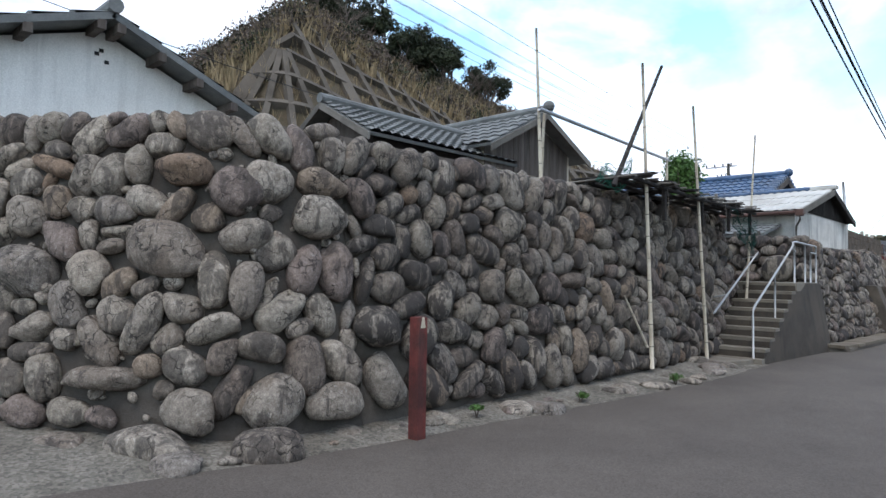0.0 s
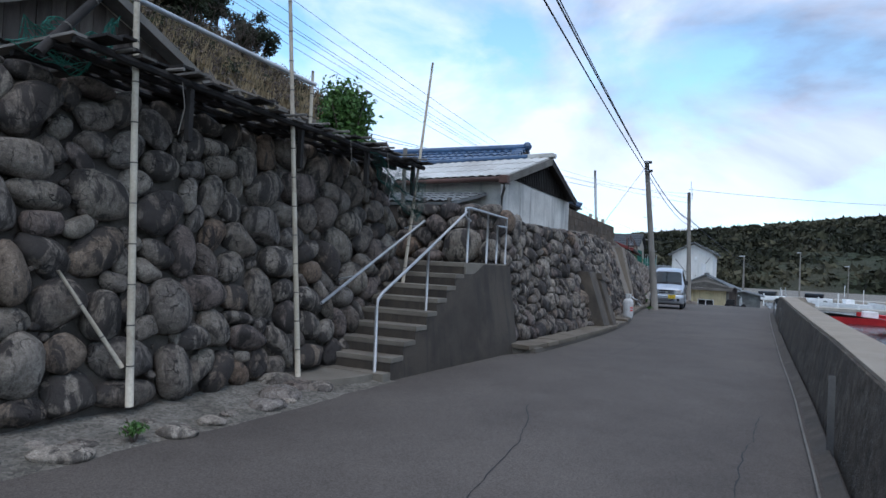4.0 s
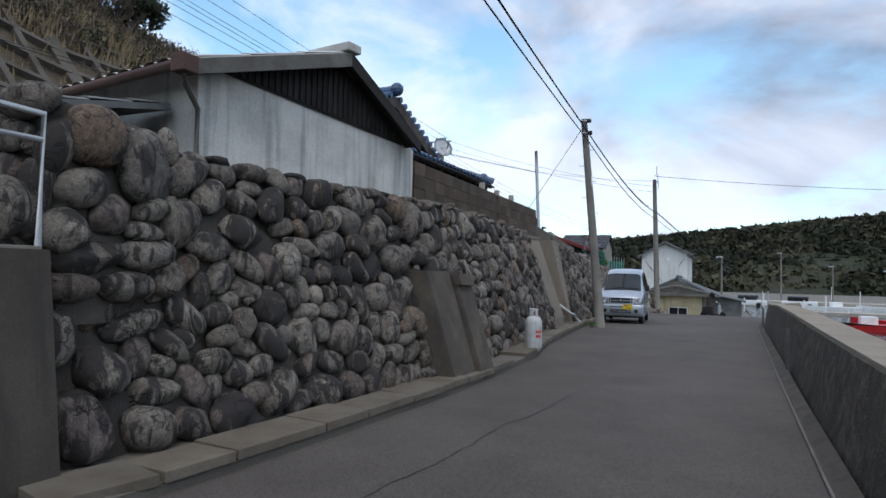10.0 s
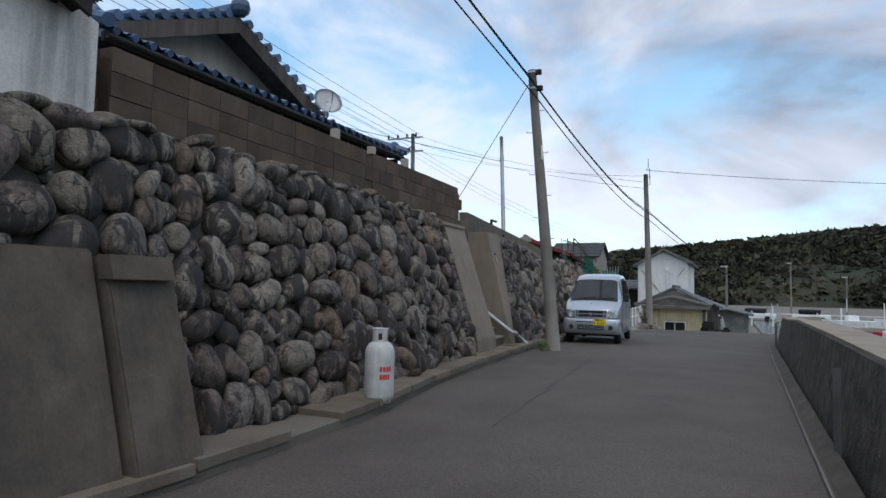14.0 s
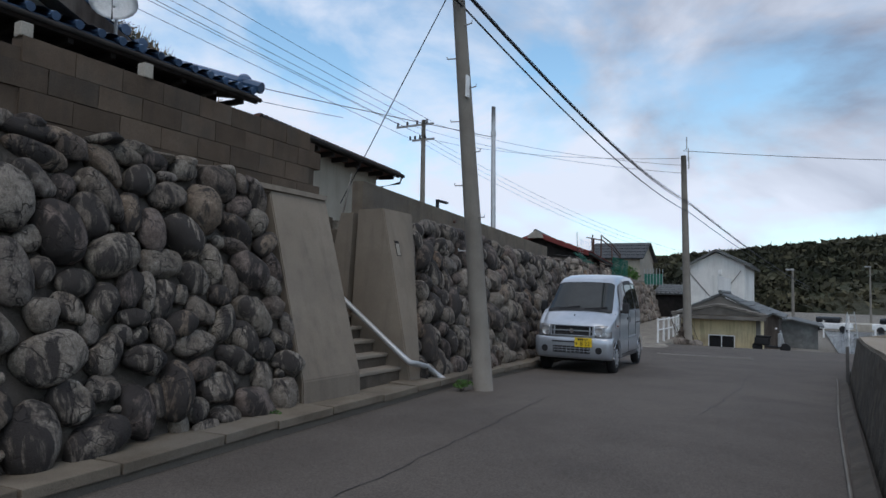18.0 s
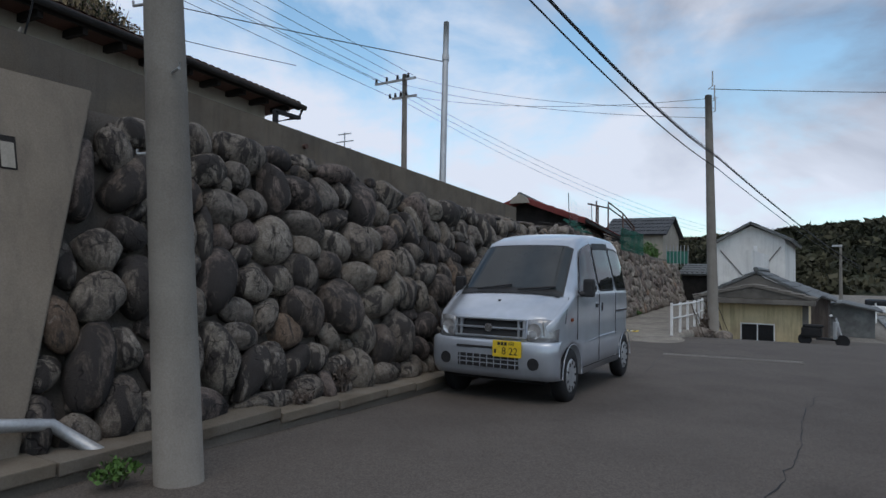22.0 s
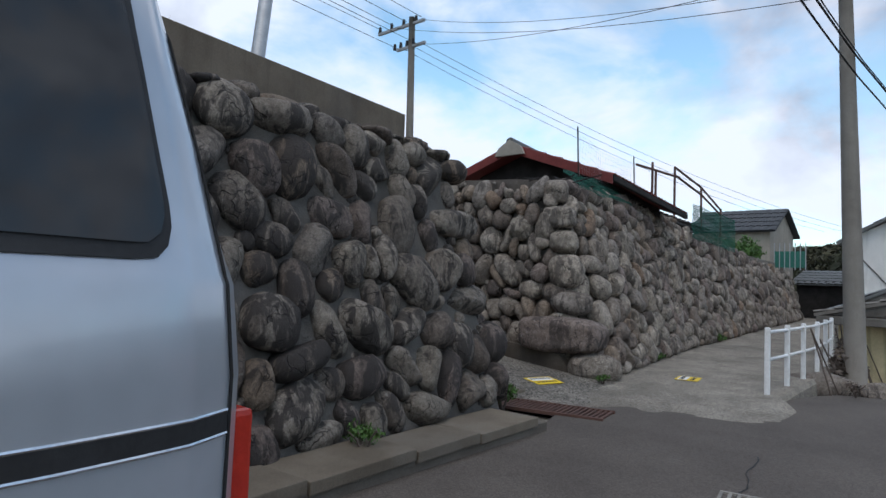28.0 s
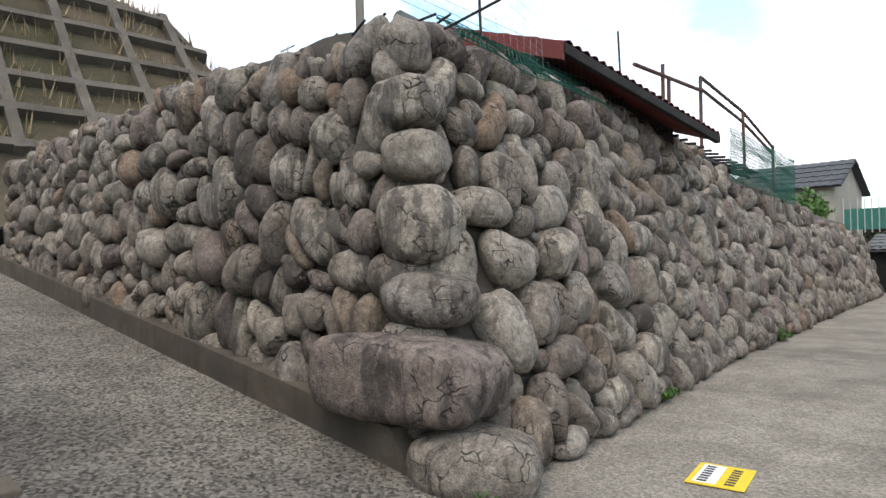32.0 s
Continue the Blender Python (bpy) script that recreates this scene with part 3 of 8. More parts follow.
# ---------------------------------------------------------------- cobble walls
def stone_meshes(count, seed, material, facets=None):
    rnd = random.Random(seed)
    out = []
    for k in range(count):
        bm = B()
        bmesh.ops.create_icosphere(bm, subdivisions=3, radius=1.0)
        power = rnd.uniform(2.0, 2.7)
        off = Vector((rnd.uniform(0, 90), rnd.uniform(0, 90), rnd.uniform(0, 90)))
        cuts = [(Vector((rnd.gauss(0, 1), rnd.gauss(0, 1), rnd.gauss(0, 1))).normalized(), rnd.uniform(0.66, 0.95)) for _ in range(facets or rnd.choice((0, 1, 2, 3, 5, 8)))]
        for v in bm.verts:
            p = v.co.copy()
            q = (abs(p.x) ** power + abs(p.y) ** power + abs(p.z) ** power) ** (-1 / power)
            p *= q
            for n_, d in cuts:
                over = p.dot(n_) - d
                if over > 0:
                    p -= n_ * over * 0.85
            p *= 1 + 0.13 * noise.noise(p * 0.9 + off) + 0.045 * noise.noise(p * 2.7 + off) + 0.018 * noise.noise(p * 7 + off)
            v.co = p
        me = bpy.data.meshes.new("cobble")
        bm.to_mesh(me)
        bm.free()
        for p in me.polygons:
            p.use_smooth = True
        me.materials.append(material)
        out.append(me)
    return out


STONES = stone_meshes(18, 5, M_STONE)
STONES_DARK = stone_meshes(18, 6, M_STONE_DARK)
STONES_MID = stone_meshes(18, 8, M_STONE_MID)
STONES_FLAT = stone_meshes(8, 9, M_STONE_DARK, 9)


bm = B()
bmesh.ops.create_icosphere(bm, subdivisions=2, radius=1.0)
bm.verts.index_update()
PEBBLE = ([v.co.copy() for v in bm.verts], [[v.index for v in f.verts] for f in bm.faces])
bm.free()


def cells(length, height, size, seed, rounds=2):
    """A packing of ovals on a rectangle: cells of an uneven Voronoi diagram, each as centre, half-axes and turn."""
    rs = np.random.RandomState(seed)
    n = max(6, int(length * height / (size * size * 0.80)))
    p = rs.rand(n, 2) * (length, height)
    big = np.exp(rs.randn(n) * 0.20)
    asp = 1.18 + np.abs(rs.randn(n)) * 0.36
    turn = np.where(rs.rand(n) < 0.5, rs.randn(n) * 0.40, math.pi / 2 + rs.randn(n) * 0.55)
    step = max(0.035, size / 9)
    gx_, gy_ = np.meshgrid(np.arange(step / 2, length, step), np.arange(step / 2, height, step))
    g = np.stack([gx_.ravel(), gy_.ravel()], 1)
    c, s = np.cos(turn), np.sin(turn)
    for it in range(rounds + 1):
        best, who = np.full(len(g), 1e9), np.zeros(len(g), int)
        for i in range(n):
            near = np.nonzero((np.abs(g[:, 0] - p[i, 0]) < size * 2.6) & (np.abs(g[:, 1] - p[i, 1]) < size * 2.6))[0]
            d = g[near] - p[i]
            u, v = d[:, 0] * c[i] + d[:, 1] * s[i], -d[:, 0] * s[i] + d[:, 1] * c[i]
            q = ((u / asp[i] ** 0.5) ** 2 + (v * asp[i] ** 0.5) ** 2) / big[i] ** 2
            w = q < best[near]
            best[near[w]], who[near[w]] = q[w], i
        out = []
        for i in range(n):
            mine = g[who == i]
            if len(mine) < 4:
                if len(mine):
                    p[i] = mine.mean(0)
                continue
            m_ = mine.mean(0)
            p[i] = m_
            if it == rounds:
                cv = np.cov(mine.T) + np.eye(2) * 1e-5
                w_, vec = np.linalg.eigh(cv)
                out.append((m_[0], m_[1], 2 * w_[1] ** 0.5, 2 * w_[0] ** 0.5, math.atan2(vec[1, 1], vec[0, 1])))
    return out


def covers(q, p, room):
    """Whether the chosen stone q takes up the place p, with some room round it."""
    t = math.radians(q[6])
    along = (p.x - q[0]) * math.cos(t) + (p.y - q[1]) * math.sin(t)
    across = abs((p.y - q[1]) * math.cos(t) - (p.x - q[0]) * math.sin(t))
    return across < 0.5 and (along / (q[3] + room)) ** 2 + ((p.z - q[2]) / (q[4] + room)) ** 2 < 1


def cobble_wall(name, label, foot, size, seed, lean=0.22, back=0.7, most=345, bulge=0.68, crest=0.0, stones=None, fill=0.93, fillers=9, caps=False, mortar=None, flush=-0.05, chosen=()):
    """A battered wall of cobbles set in mortar. foot: rows of (s, x, y, z of the foot, z of the top) along the road-side face, walked so that
    the face looks to the right of the way; lean: how far it leans back per metre of height, one number or rows of (s, x, y)."""
    rnd = random.Random(seed)
    length = foot[-1][0]

    def fall(s, nrm):
        """How far a point of the face moves per metre of height."""
        return -nrm * lean if not isinstance(lean, list) else lerp(lean, s).to_3d()

    def frame_at(s):
        a, b = lerp(foot, max(0, s - 0.25)), lerp(foot, min(length, s + 0.25))
        d = Vector((b[0] - a[0], b[1] - a[1], 0)).normalized()
        return lerp(foot, s), d, Vector((d.y, -d.x, 0))

    def place(s, h, out=0.0):
        f, d, nrm = frame_at(s)
        p = Vector((f[0], f[1], f[2])) + fall(s, nrm) * h + nrm * out
        p.z = f[2] + h
        return p, d, nrm

    core = thing(name, label, "stone wall", kind="structure")
    bm = B()
    rows = []
    for s in ys(0, length, 0.16):
        f, d, nrm = frame_at(s)
        hgt = f[3] - f[2]
        r = []
        for k in range(20):
            h = hgt * k / 19
            p, _, _ = place(s, h - (0.15 if k == 0 else 0), flush)
            r.append(p + nrm * (0.05 * noise.noise(p * 2.3) + 0.02 * noise.noise(p * 7)))
        top, _, _ = place(s, hgt, -0.05)
        r.append(top - nrm * back + Vector((0, 0, 0.03 * noise.noise((s, 3, 1)))))
        r.append(top - nrm * (back + 0.02) - Vector((0, 0, hgt + 0.3)))
        rows.append(r)
    vs = loft(bm, rows)
    bm.faces.new(vs[0][::-1])
    bm.faces.new(vs[-1])
    bmesh.ops.recalc_face_normals(bm, faces=bm.faces[:])
    part("mortar", bm, mortar or M_MORTAR, core, "brown-grey mortar between the stones", smooth=True)
    top = max(f[4] - f[3] for f in foot)
    stones = stones or STONES
    made = []
    for s, h, a, b, turn in cells(length, top + crest, size, seed):
        f, d, nrm = frame_at(s)
        hgt = f[3] - f[2]
        tall = math.hypot(a * math.sin(turn), b * math.cos(turn))
        if h + 0.72 * tall > hgt + crest + 0.07:
            continue
        made.append((s, h, a, b, turn))
    made = sorted(made)[:most]
    taken = []
    for s, h, a, b, turn in made:
        p, d, nrm = place(s, h)
        up = (Vector((0, 0, 1)) + fall(s, nrm)).normalized()
        c_, s_ = math.cos(turn), math.sin(turn)
        ax, ay = d * c_ + up * s_, -d * s_ + up * c_
        az = ax.cross(ay)
        wide = (place(min(length, s + 0.2), h)[0] - place(max(0, s - 0.2), h)[0]).length / 0.4      # rounds of a corner close up towards the top
        if any(covers(q, p, 0.2 * (a + b)) for q in chosen):
            continue
        if wide < 0.4 and rnd.random() < 0.5:
            continue
        a, b = a * max(0.5, min(1.15, wide)) if abs(c_) > 0.7 else a, b * max(0.5, min(1.15, wide)) if abs(c_) <= 0.7 else b
        a, b = min(a, size * 0.86), min(b, size * 0.66)
        tip = rnd.gauss(0, 0.10)
        depth = bulge * (a + b) / 2 * rnd.uniform(0.85, 1.15)
        sgn = rnd.choice((-1, 1))
        rot = Matrix((ax * a * fill, ay * b * fill * sgn, az * depth * sgn)).transposed().to_4x4()
        m = Matrix.Translation(p + nrm * (rnd.uniform(-0.025, 0.035) + 0.06 * (depth - 0.12))) @ rot @ Matrix.Rotation(tip, 4, "X")
        shared("cobble", rnd.choice(stones), core, m)
        taken.append((p, 0.5 * (a + b) * fill))
    taken += [(Vector(q[:3]) + Vector((math.cos(math.radians(q[6])), math.sin(math.radians(q[6])), 0)) * q[3] * k, 0.8 * q[4]) for q in chosen for k in (-0.65, 0, 0.65)]
    # more stones where a hole was left between the others
    for _ in range(int(length * top * 45)):
        s, h = rnd.uniform(0.1, length - 0.1), rnd.uniform(0.08, top)
        f, d, nrm = frame_at(s)
        p, d, nrm = place(s, h)
        room = min([(p - q).length - r for q, r in taken], default=0.2)
        if room < 0.062 or h + 0.8 * room > f[3] - f[2] + crest + 0.03:
            continue
        room = min(room * 1.05, size * 0.55)
        up = (Vector((0, 0, 1)) + fall(s, nrm)).normalized()
        turn = rnd.uniform(-0.6, 0.6)
        ax, ay = d * math.cos(turn) + up * math.sin(turn), up * math.cos(turn) - d * math.sin(turn)
        rot = Matrix((ax * room * 1.12, ay * room, ax.cross(ay) * max(0.07, room * bulge))).transposed().to_4x4()
        shared("cobble", rnd.choice(stones), core, Matrix.Translation(p + nrm * rnd.uniform(-0.02, 0.02)) @ rot)
        taken.append((p, room))
    # single large stones that catch the eye
    for k, (x, y, z, a, b, deep, turn, tilt) in enumerate(chosen):
        me = stones[(k * 5 + 3) % len(stones)]
        shared("cobble", me, core, pose(x, y, z, 0, 0, turn) @ Matrix.Rotation(math.radians(tilt), 4, "Y") @ Matrix.Diagonal((a, deep, b, 1)))
    # rough flat stones along the crest
    s = 0.1
    while caps and s < length - 0.15:
        w = rnd.uniform(0.10, 0.21)
        f, d, nrm = frame_at(s + w)
        p, d, nrm = place(s + w, f[3] - f[2] + rnd.uniform(-0.02, 0.035), rnd.uniform(-0.12, -0.02))
        tall = rnd.uniform(0.045, 0.085)
        rot = Matrix((d * w, nrm * rnd.uniform(0.14, 0.22), Vector((0, 0, tall)))).transposed().to_4x4()
        shared("cobble", rnd.choice(STONES_FLAT), core, Matrix.Translation(p) @ rot @ Matrix.Rotation(rnd.gauss(0, 0.08), 4, "Y"))
        s += 2 * w * rnd.uniform(0.85, 1.02)
    # small stones wedged into the joints
    verts, faces = [], []
    for _ in range(int(length * top * fillers)):
        s, h = rnd.uniform(0, length), rnd.uniform(0, top)
        f, d, nrm = frame_at(s)
        if h > f[3] - f[2]:
            continue
        p, d, nrm = place(s, h, rnd.uniform(-0.04, 0.015))
        r = rnd.uniform(0.025, 0.06)
        k = Vector((rnd.uniform(0.6, 1.4) * r, rnd.uniform(0.6, 1.3) * r, rnd.uniform(0.6, 1.1) * r))
        turn = Matrix.Rotation(rnd.uniform(0, 3.1), 3, (rnd.random(), rnd.random(), rnd.random() + 0.01))
        n0 = len(verts)
        for v in PEBBLE[0]:
            v = v * (1 + 0.22 * noise.noise(v * 1.5 + p * 3))
            verts.append(p + turn @ Vector((v.x * k.x, v.y * k.y, v.z * k.z)))
        faces += [[n0 + i for i in q] for q in PEBBLE[1]]
    me = bpy.data.meshes.new("joint_stones")
    me.from_pydata(verts, [], faces)
    for q in me.polygons:
        q.use_smooth = True
    me.materials.append(stones[0].materials[0])
    ob = new("joint_stones", me)
    ob.parent = core
    tagged(ob, "small stones wedged between the cobbles", kind="stuff")
    return core


def chain(pts):
    """Adds the length along the way to rows of (x, y, foot z, top z)."""
    out, s = [], 0.0
    for k, p in enumerate(pts):
        if k:
            s += math.hypot(p[0] - pts[k - 1][0], p[1] - pts[k - 1][1])
        out.append((s, *p))
    return out


# terrace behind the walls, on which the houses stand
bm = B()
prism(bm, [(-2.9, 6.2, -0.5), (-2.35, 9, -0.5), (-2.2, 17.4, -0.5), (-4.05, 17.5, -0.5), (-4.05, 19.15, -0.5), (-2.9, 19.55, -0.5), (-1.5, 20.6, -0.5), (-1.4, 25, -0.5), (-1.5, 31.9, -0.5), (-3.4, 32.3, -0.5), (-8.5, 32.3, -0.5), (-8.5, 34.44, -0.5),
           (-2.25, 34.44, -0.5), (-1.6, 35, -0.5), (-2.4, 40, -0.5), (-2.95, 45, -0.5), (-14, 44.2, -0.5), (-30, 44, -0.5), (-60, 44, -0.5), (-60, -2, -0.5), (-9, 2.2, -0.5)], (0, 0, 3.08))
part("terrace", bm, M_DIRT, None, "raised earth terrace behind the stone walls", kind="structure", category="ground")
bm = B()
prism(bm, [(-3.3, 49.6, -0.5), (-3.7, 52, -0.5), (-5.6, 73, -0.5), (-60, 73, -0.5), (-60, 48.6, -0.5)], (0, 0, 3.0))
part("terrace", bm, M_DIRT, None, "raised earth terrace behind the corner wall", kind="structure", category="ground")

# ---------------------------------------------------------------- walls, street side
# long stones stacked at the end of the wall beside the ramp: place, half length, half height, depth, turn, tilt
QUOINS = ((-2.10, 45.26, 1.06, 0.40, 0.16, 0.24, 104, 0), (-2.24, 45.20, 1.78, 0.38, 0.15, 0.22, 104, 0), (-2.42, 45.32, 2.34, 0.22, 0.13, 0.2, 110, 4), (-2.03, 44.25, 1.65, 0.23, 0.29, 0.15, 100, 8),
          (-1.98, 45.50, 0.64, 0.2, 0.21, 0.2, 110, 20), (-1.83, 44.85, 0.66, 0.2, 0.23, 0.17, 102, -10))
FIRST_STONES = ((-2.72, 5.27, 2.03, 0.37, 0.26, 0.2, 34, 12), (-2.76, 5.42, 2.78, 0.27, 0.15, 0.18, 34, 0),
                (-2.95, 4.86, 0.88, 0.38, 0.11, 0.2, 34, 0))


def build_walls():
    cobble_wall("wall_1", "grey cobble stone retaining wall turning a corner", chain([(-8.4, 1.3, 0.55, 3.3), (-3.74, 4.2, 0.45, 3.33), (-2.55, 5.0, 0.45, 3.36), (-1.98, 5.65, 0.45, 3.32),
                (-1.74, 6.8, 0.45, 3.3)]), 0.385, 11, lean=0.2, chosen=FIRST_STONES)
    cobble_wall("wall_2", "tall grey cobble stone retaining wall under a plank shelf", chain([(-1.74, 6.8, 0.45, 3.3), (-1.55, 9, 0.42, 3.26), (-1.35, 12.3, 0.38, 3.16), (-1.38, 15, 0.38, 3.14),
                (-1.48, 17.4, 0.38, 3.14)]), 0.375, 12, lean=0.2, stones=STONES_MID)
    cobble_wall("wall_3", "short return of rough stones beside the top landing", chain([(-2.9, 19.25, 1.5, 2.8), (-0.85, 19.12, 1.5, 2.8), (-0.56, 19.3, 1.4, 2.76), (-0.58, 20.3, 1.4, 2.72)]), 0.36, 13, stones=STONES_DARK, lean=0.10, back=0.4)
    cobble_wall("wall_4", "grey cobble stone wall below the plastered house", chain([(-0.42, 19.15, 0.33, 2.62), (-0.2, 21, 0.33, 2.58), (0.08, 23, 0.33, 2.58), (0.08, 25.2, 0.33, 2.64)]), 0.32, 14, stones=STONES_DARK, lean=0.30, caps=True)
    cobble_wall("wall_5", "grey cobble stone wall below the concrete block parapet", chain([(0.08, 25.2, 0.33, 2.66), (-0.05, 28, 0.34, 2.70), (-0.42, 31.85, 0.34, 2.66)]), 0.305, 15, stones=STONES_DARK, lean=0.32, caps=True)
    cobble_wall("wall_6", "dark river cobble wall behind the parked van", chain([(-0.46, 34.02, 0.30, 2.58), (-0.50, 34.6, 0.30, 2.58), (-0.62, 36.5, 0.26, 2.64), (-0.80, 38.3, 0.20, 2.58), (-1.3, 42, 0.14, 2.42)]), 0.375, 16, stones=STONES_DARK, lean=[(0, -0.36, 0.30), (0.7, -0.35, 0.27), (2.6, -0.337, 0.02), (9, -0.336, -0.035)], bulge=0.78, fill=0.95)
    cobble_wall("wall_15", "rounded end of the dark cobble wall at the ramp", chain([(-1.3, 42, 0.14, 2.44), (-1.66, 44.8, 0.12, 2.48), (-1.85, 45.55, 0.12, 2.46), (-2.5, 46.02, 0.15, 2.4), (-5.5, 46.1, 0.5, 2.4)]),
                0.36, 26, stones=STONES_MID, lean=0.29, bulge=0.70, fill=0.92, mortar=M_MORTAR_GREY, flush=0.0, caps=True,
                chosen=QUOINS)
    cobble_wall("wall_16", "cobble stone wall running up beside the ramp", chain([(-13.5, 48.4, 1.25, 3.0), (-9.9, 48.4, 0.88, 3.1), (-5.6, 48.4, 0.41, 2.96)]), 0.34, 27, lean=0.06, bulge=0.72)
    cobble_wall("wall_7", "cobble stone corner wall beside the ramp", chain([(-5.6, 48.4, 0.41, 2.96), (-4.2, 48.4, 0.26, 2.88), (-2.85, 48.42, 0.1, 2.82), (-2.42, 48.62, 0.04, 2.82), (-2.28, 49.1, 0.0, 2.82),
                (-2.45, 50.3, 0.0, 2.8)]), 0.355, 17, lean=[(0, 0.0, 0.06), (1.4, -0.06, 0.05), (2.75, -0.26, 0.03), (3.25, -0.31, 0.01), (5.0, -0.30, -0.04)], bulge=0.72)
    cobble_wall("wall_8", "cobble stone wall along the narrow lane", chain([(-2.45, 50.3, 0.0, 2.8), (-3.0, 53.9, 0.0, 2.96), (-3.2, 56, 0.0, 2.84), (-3.4, 58, 0.0, 2.62)]), 0.345, 18, lean=0.30, bulge=0.72)
    cobble_wall("wall_9", "far stretch of cobble wall along the lane", chain([(-3.4, 58, 0.0, 2.58), (-3.95, 63, 0.0, 2.45), (-4.84, 73, 0.0, 2.2)]), 0.40, 19, lean=0.27)


# ---------------------------------------------------------------- kerb, slabs and gutter
def build_kerb():
    rnd = random.Random(3)
    kerb = thing("kerb", "low concrete kerb with loose gutter slabs along the wall", "kerb", kind="structure")
    bm = B()
    rows = []
    for y in ys(18.9, 45.3, 0.5):
        x, z = kerb_x(y), road_z(y)
        rows.append([(x, y, z - 0.1), (x, y, z + 0.075), (x - 0.02, y, z + 0.085), (x - 1.1, y, z + 0.085), (x - 1.1, y, z - 0.1)])
    vs = loft(bm, rows)
    bm.faces.new(vs[0][::-1])
    bm.faces.new(vs[-1])
    part("kerb_bed", bm, M_BED, kerb)
    y = 18.8
    while y < 44.6:
        ln = rnd.uniform(0.55, 0.95)
        if not (25.4 < y < 25.9):
            x0, x1, z = kerb_x(y), kerb_x(y + ln), road_z(y)
            w = rnd.uniform(0.40, 0.46)
            bm = B()
            box(bm, (-w, 0.008, 0), (0.025, ln - 0.008, 0.075), 0.008)
            ob = part("slab", bm, M_SLAB, kerb)
            a = math.degrees(math.atan2(-(x1 - x0), ln))
            ob.matrix_basis = pose(x0, y, z + 0.062 + rnd.uniform(-0.008, 0.01), rnd.uniform(-1, 1), rnd.uniform(-1.5, 1.5), a)
        y += ln
    return kerb


# ---------------------------------------------------------------- sea wall on the harbour side
def build_sea_wall():
    sw = thing("wall_10", "long low concrete sea wall with a pale worn coping", "concrete wall", kind="structure")
    pts = [(sea_x(y), y) for y in ys(-40, 41.5, 0.7)] + [(4.75, 43), (5.2, 44.6), (6.0, 46.2)]
    for nm, mt, a, b, z0, z1 in (("wall_body", M_SEA, 0.0, 0.66, -0.5, 0.78), ("coping", M_SAND, 0.24, 0.68, 0.77, 0.81)):
        bm = B()
        rows = []
        for x, y in pts:
            z = road_z(min(y, 44))
            end = max(0.0, (y - 42.5) / 3.7)
            t = z1 - 0.35 * end
            rows.append([(x + a, y, z + z0), (x + a + 0.30 * (t - 0.1) * (nm == "wall_body"), y, z + t), (x + b, y, z + t), (x + b, y, z + z0 - 1.5)])
        vs = loft(bm, rows)
        bm.faces.new(vs[0][::-1])
        bm.faces.new(vs[-1])
        bmesh.ops.recalc_face_normals(bm, faces=bm.faces[:])
        part(nm, bm, mt, sw)
    bm = B()
    for k, y in enumerate(ys(-36, 40, 12.6)):
        x = sea_x(y)
        box(bm, (x - 0.003, y - 0.006, road_z(y)), (x + 0.05, y + 0.006, road_z(y) + 0.68))
    part("joint", bm, M_CONC_DARK, sw)
    bm = B()
    rows = []
    for y in ys(-20, 41, 0.7):
        x, z = sea_x(y), road_z(y)
        w = 0.09 + 0.03 * noise.noise((y * 0.7, 2, 0))
        rows.append([(x + 0.02, y, z + 0.07), (x - w * 0.5, y, z + 0.035 + 0.01 * noise.noise((y, 5, 0))), (x - w, y, z + 0.006)])
    loft(bm, rows)
    part("fillet", bm, M_BUTT, sw, "dirty mortar fillet at the foot of the sea wall", smooth=True)
    bm = B()
    tube(bm, [(sea_x(y) - 0.13 - 0.02 * noise.noise((y * 0.3, 1, 1)), y, road_z(y) + 0.022) for y in ys(-20, 41, 1.5)], 0.011, 8)
    part("conduit", bm, M_POLE, sw, "thin grey pipe along the foot of the sea wall")


# ---------------------------------------------------------------- hill behind the village with its concrete lattice
def hill_in(x, y):
    """Distance into the hill from its foot."""
    dx, ds, dn = -17.0 - x, y - 12.5, (60.5 - y) * 1.7
    r = 8.0
    d = min(dx, ds, dn)
    if dx < r and ds < r:
        d = r - math.hypot(r - min(dx, r), r - min(ds, r))
    return d


def hill_z(x, y):
    d = hill_in(x, y)
    if d <= 0:
        return 2.4 + d * 0.3
    steep = lerp([(20, 1.36), (36, 1.06)], y)
    z = 2.4 + (d * steep if d < 11 else 11 * steep + (d - 11) * 0.62)
    cap = lerp([(34, 26), (44, 22), (51, 11.5), (60, 10)], y) + max(0.0, -34 - x) * 0.8
    return min(z, cap, 27) + (0.5 * noise.noise((x * 0.12, y * 0.12, 0)) * min(1, d / 6))


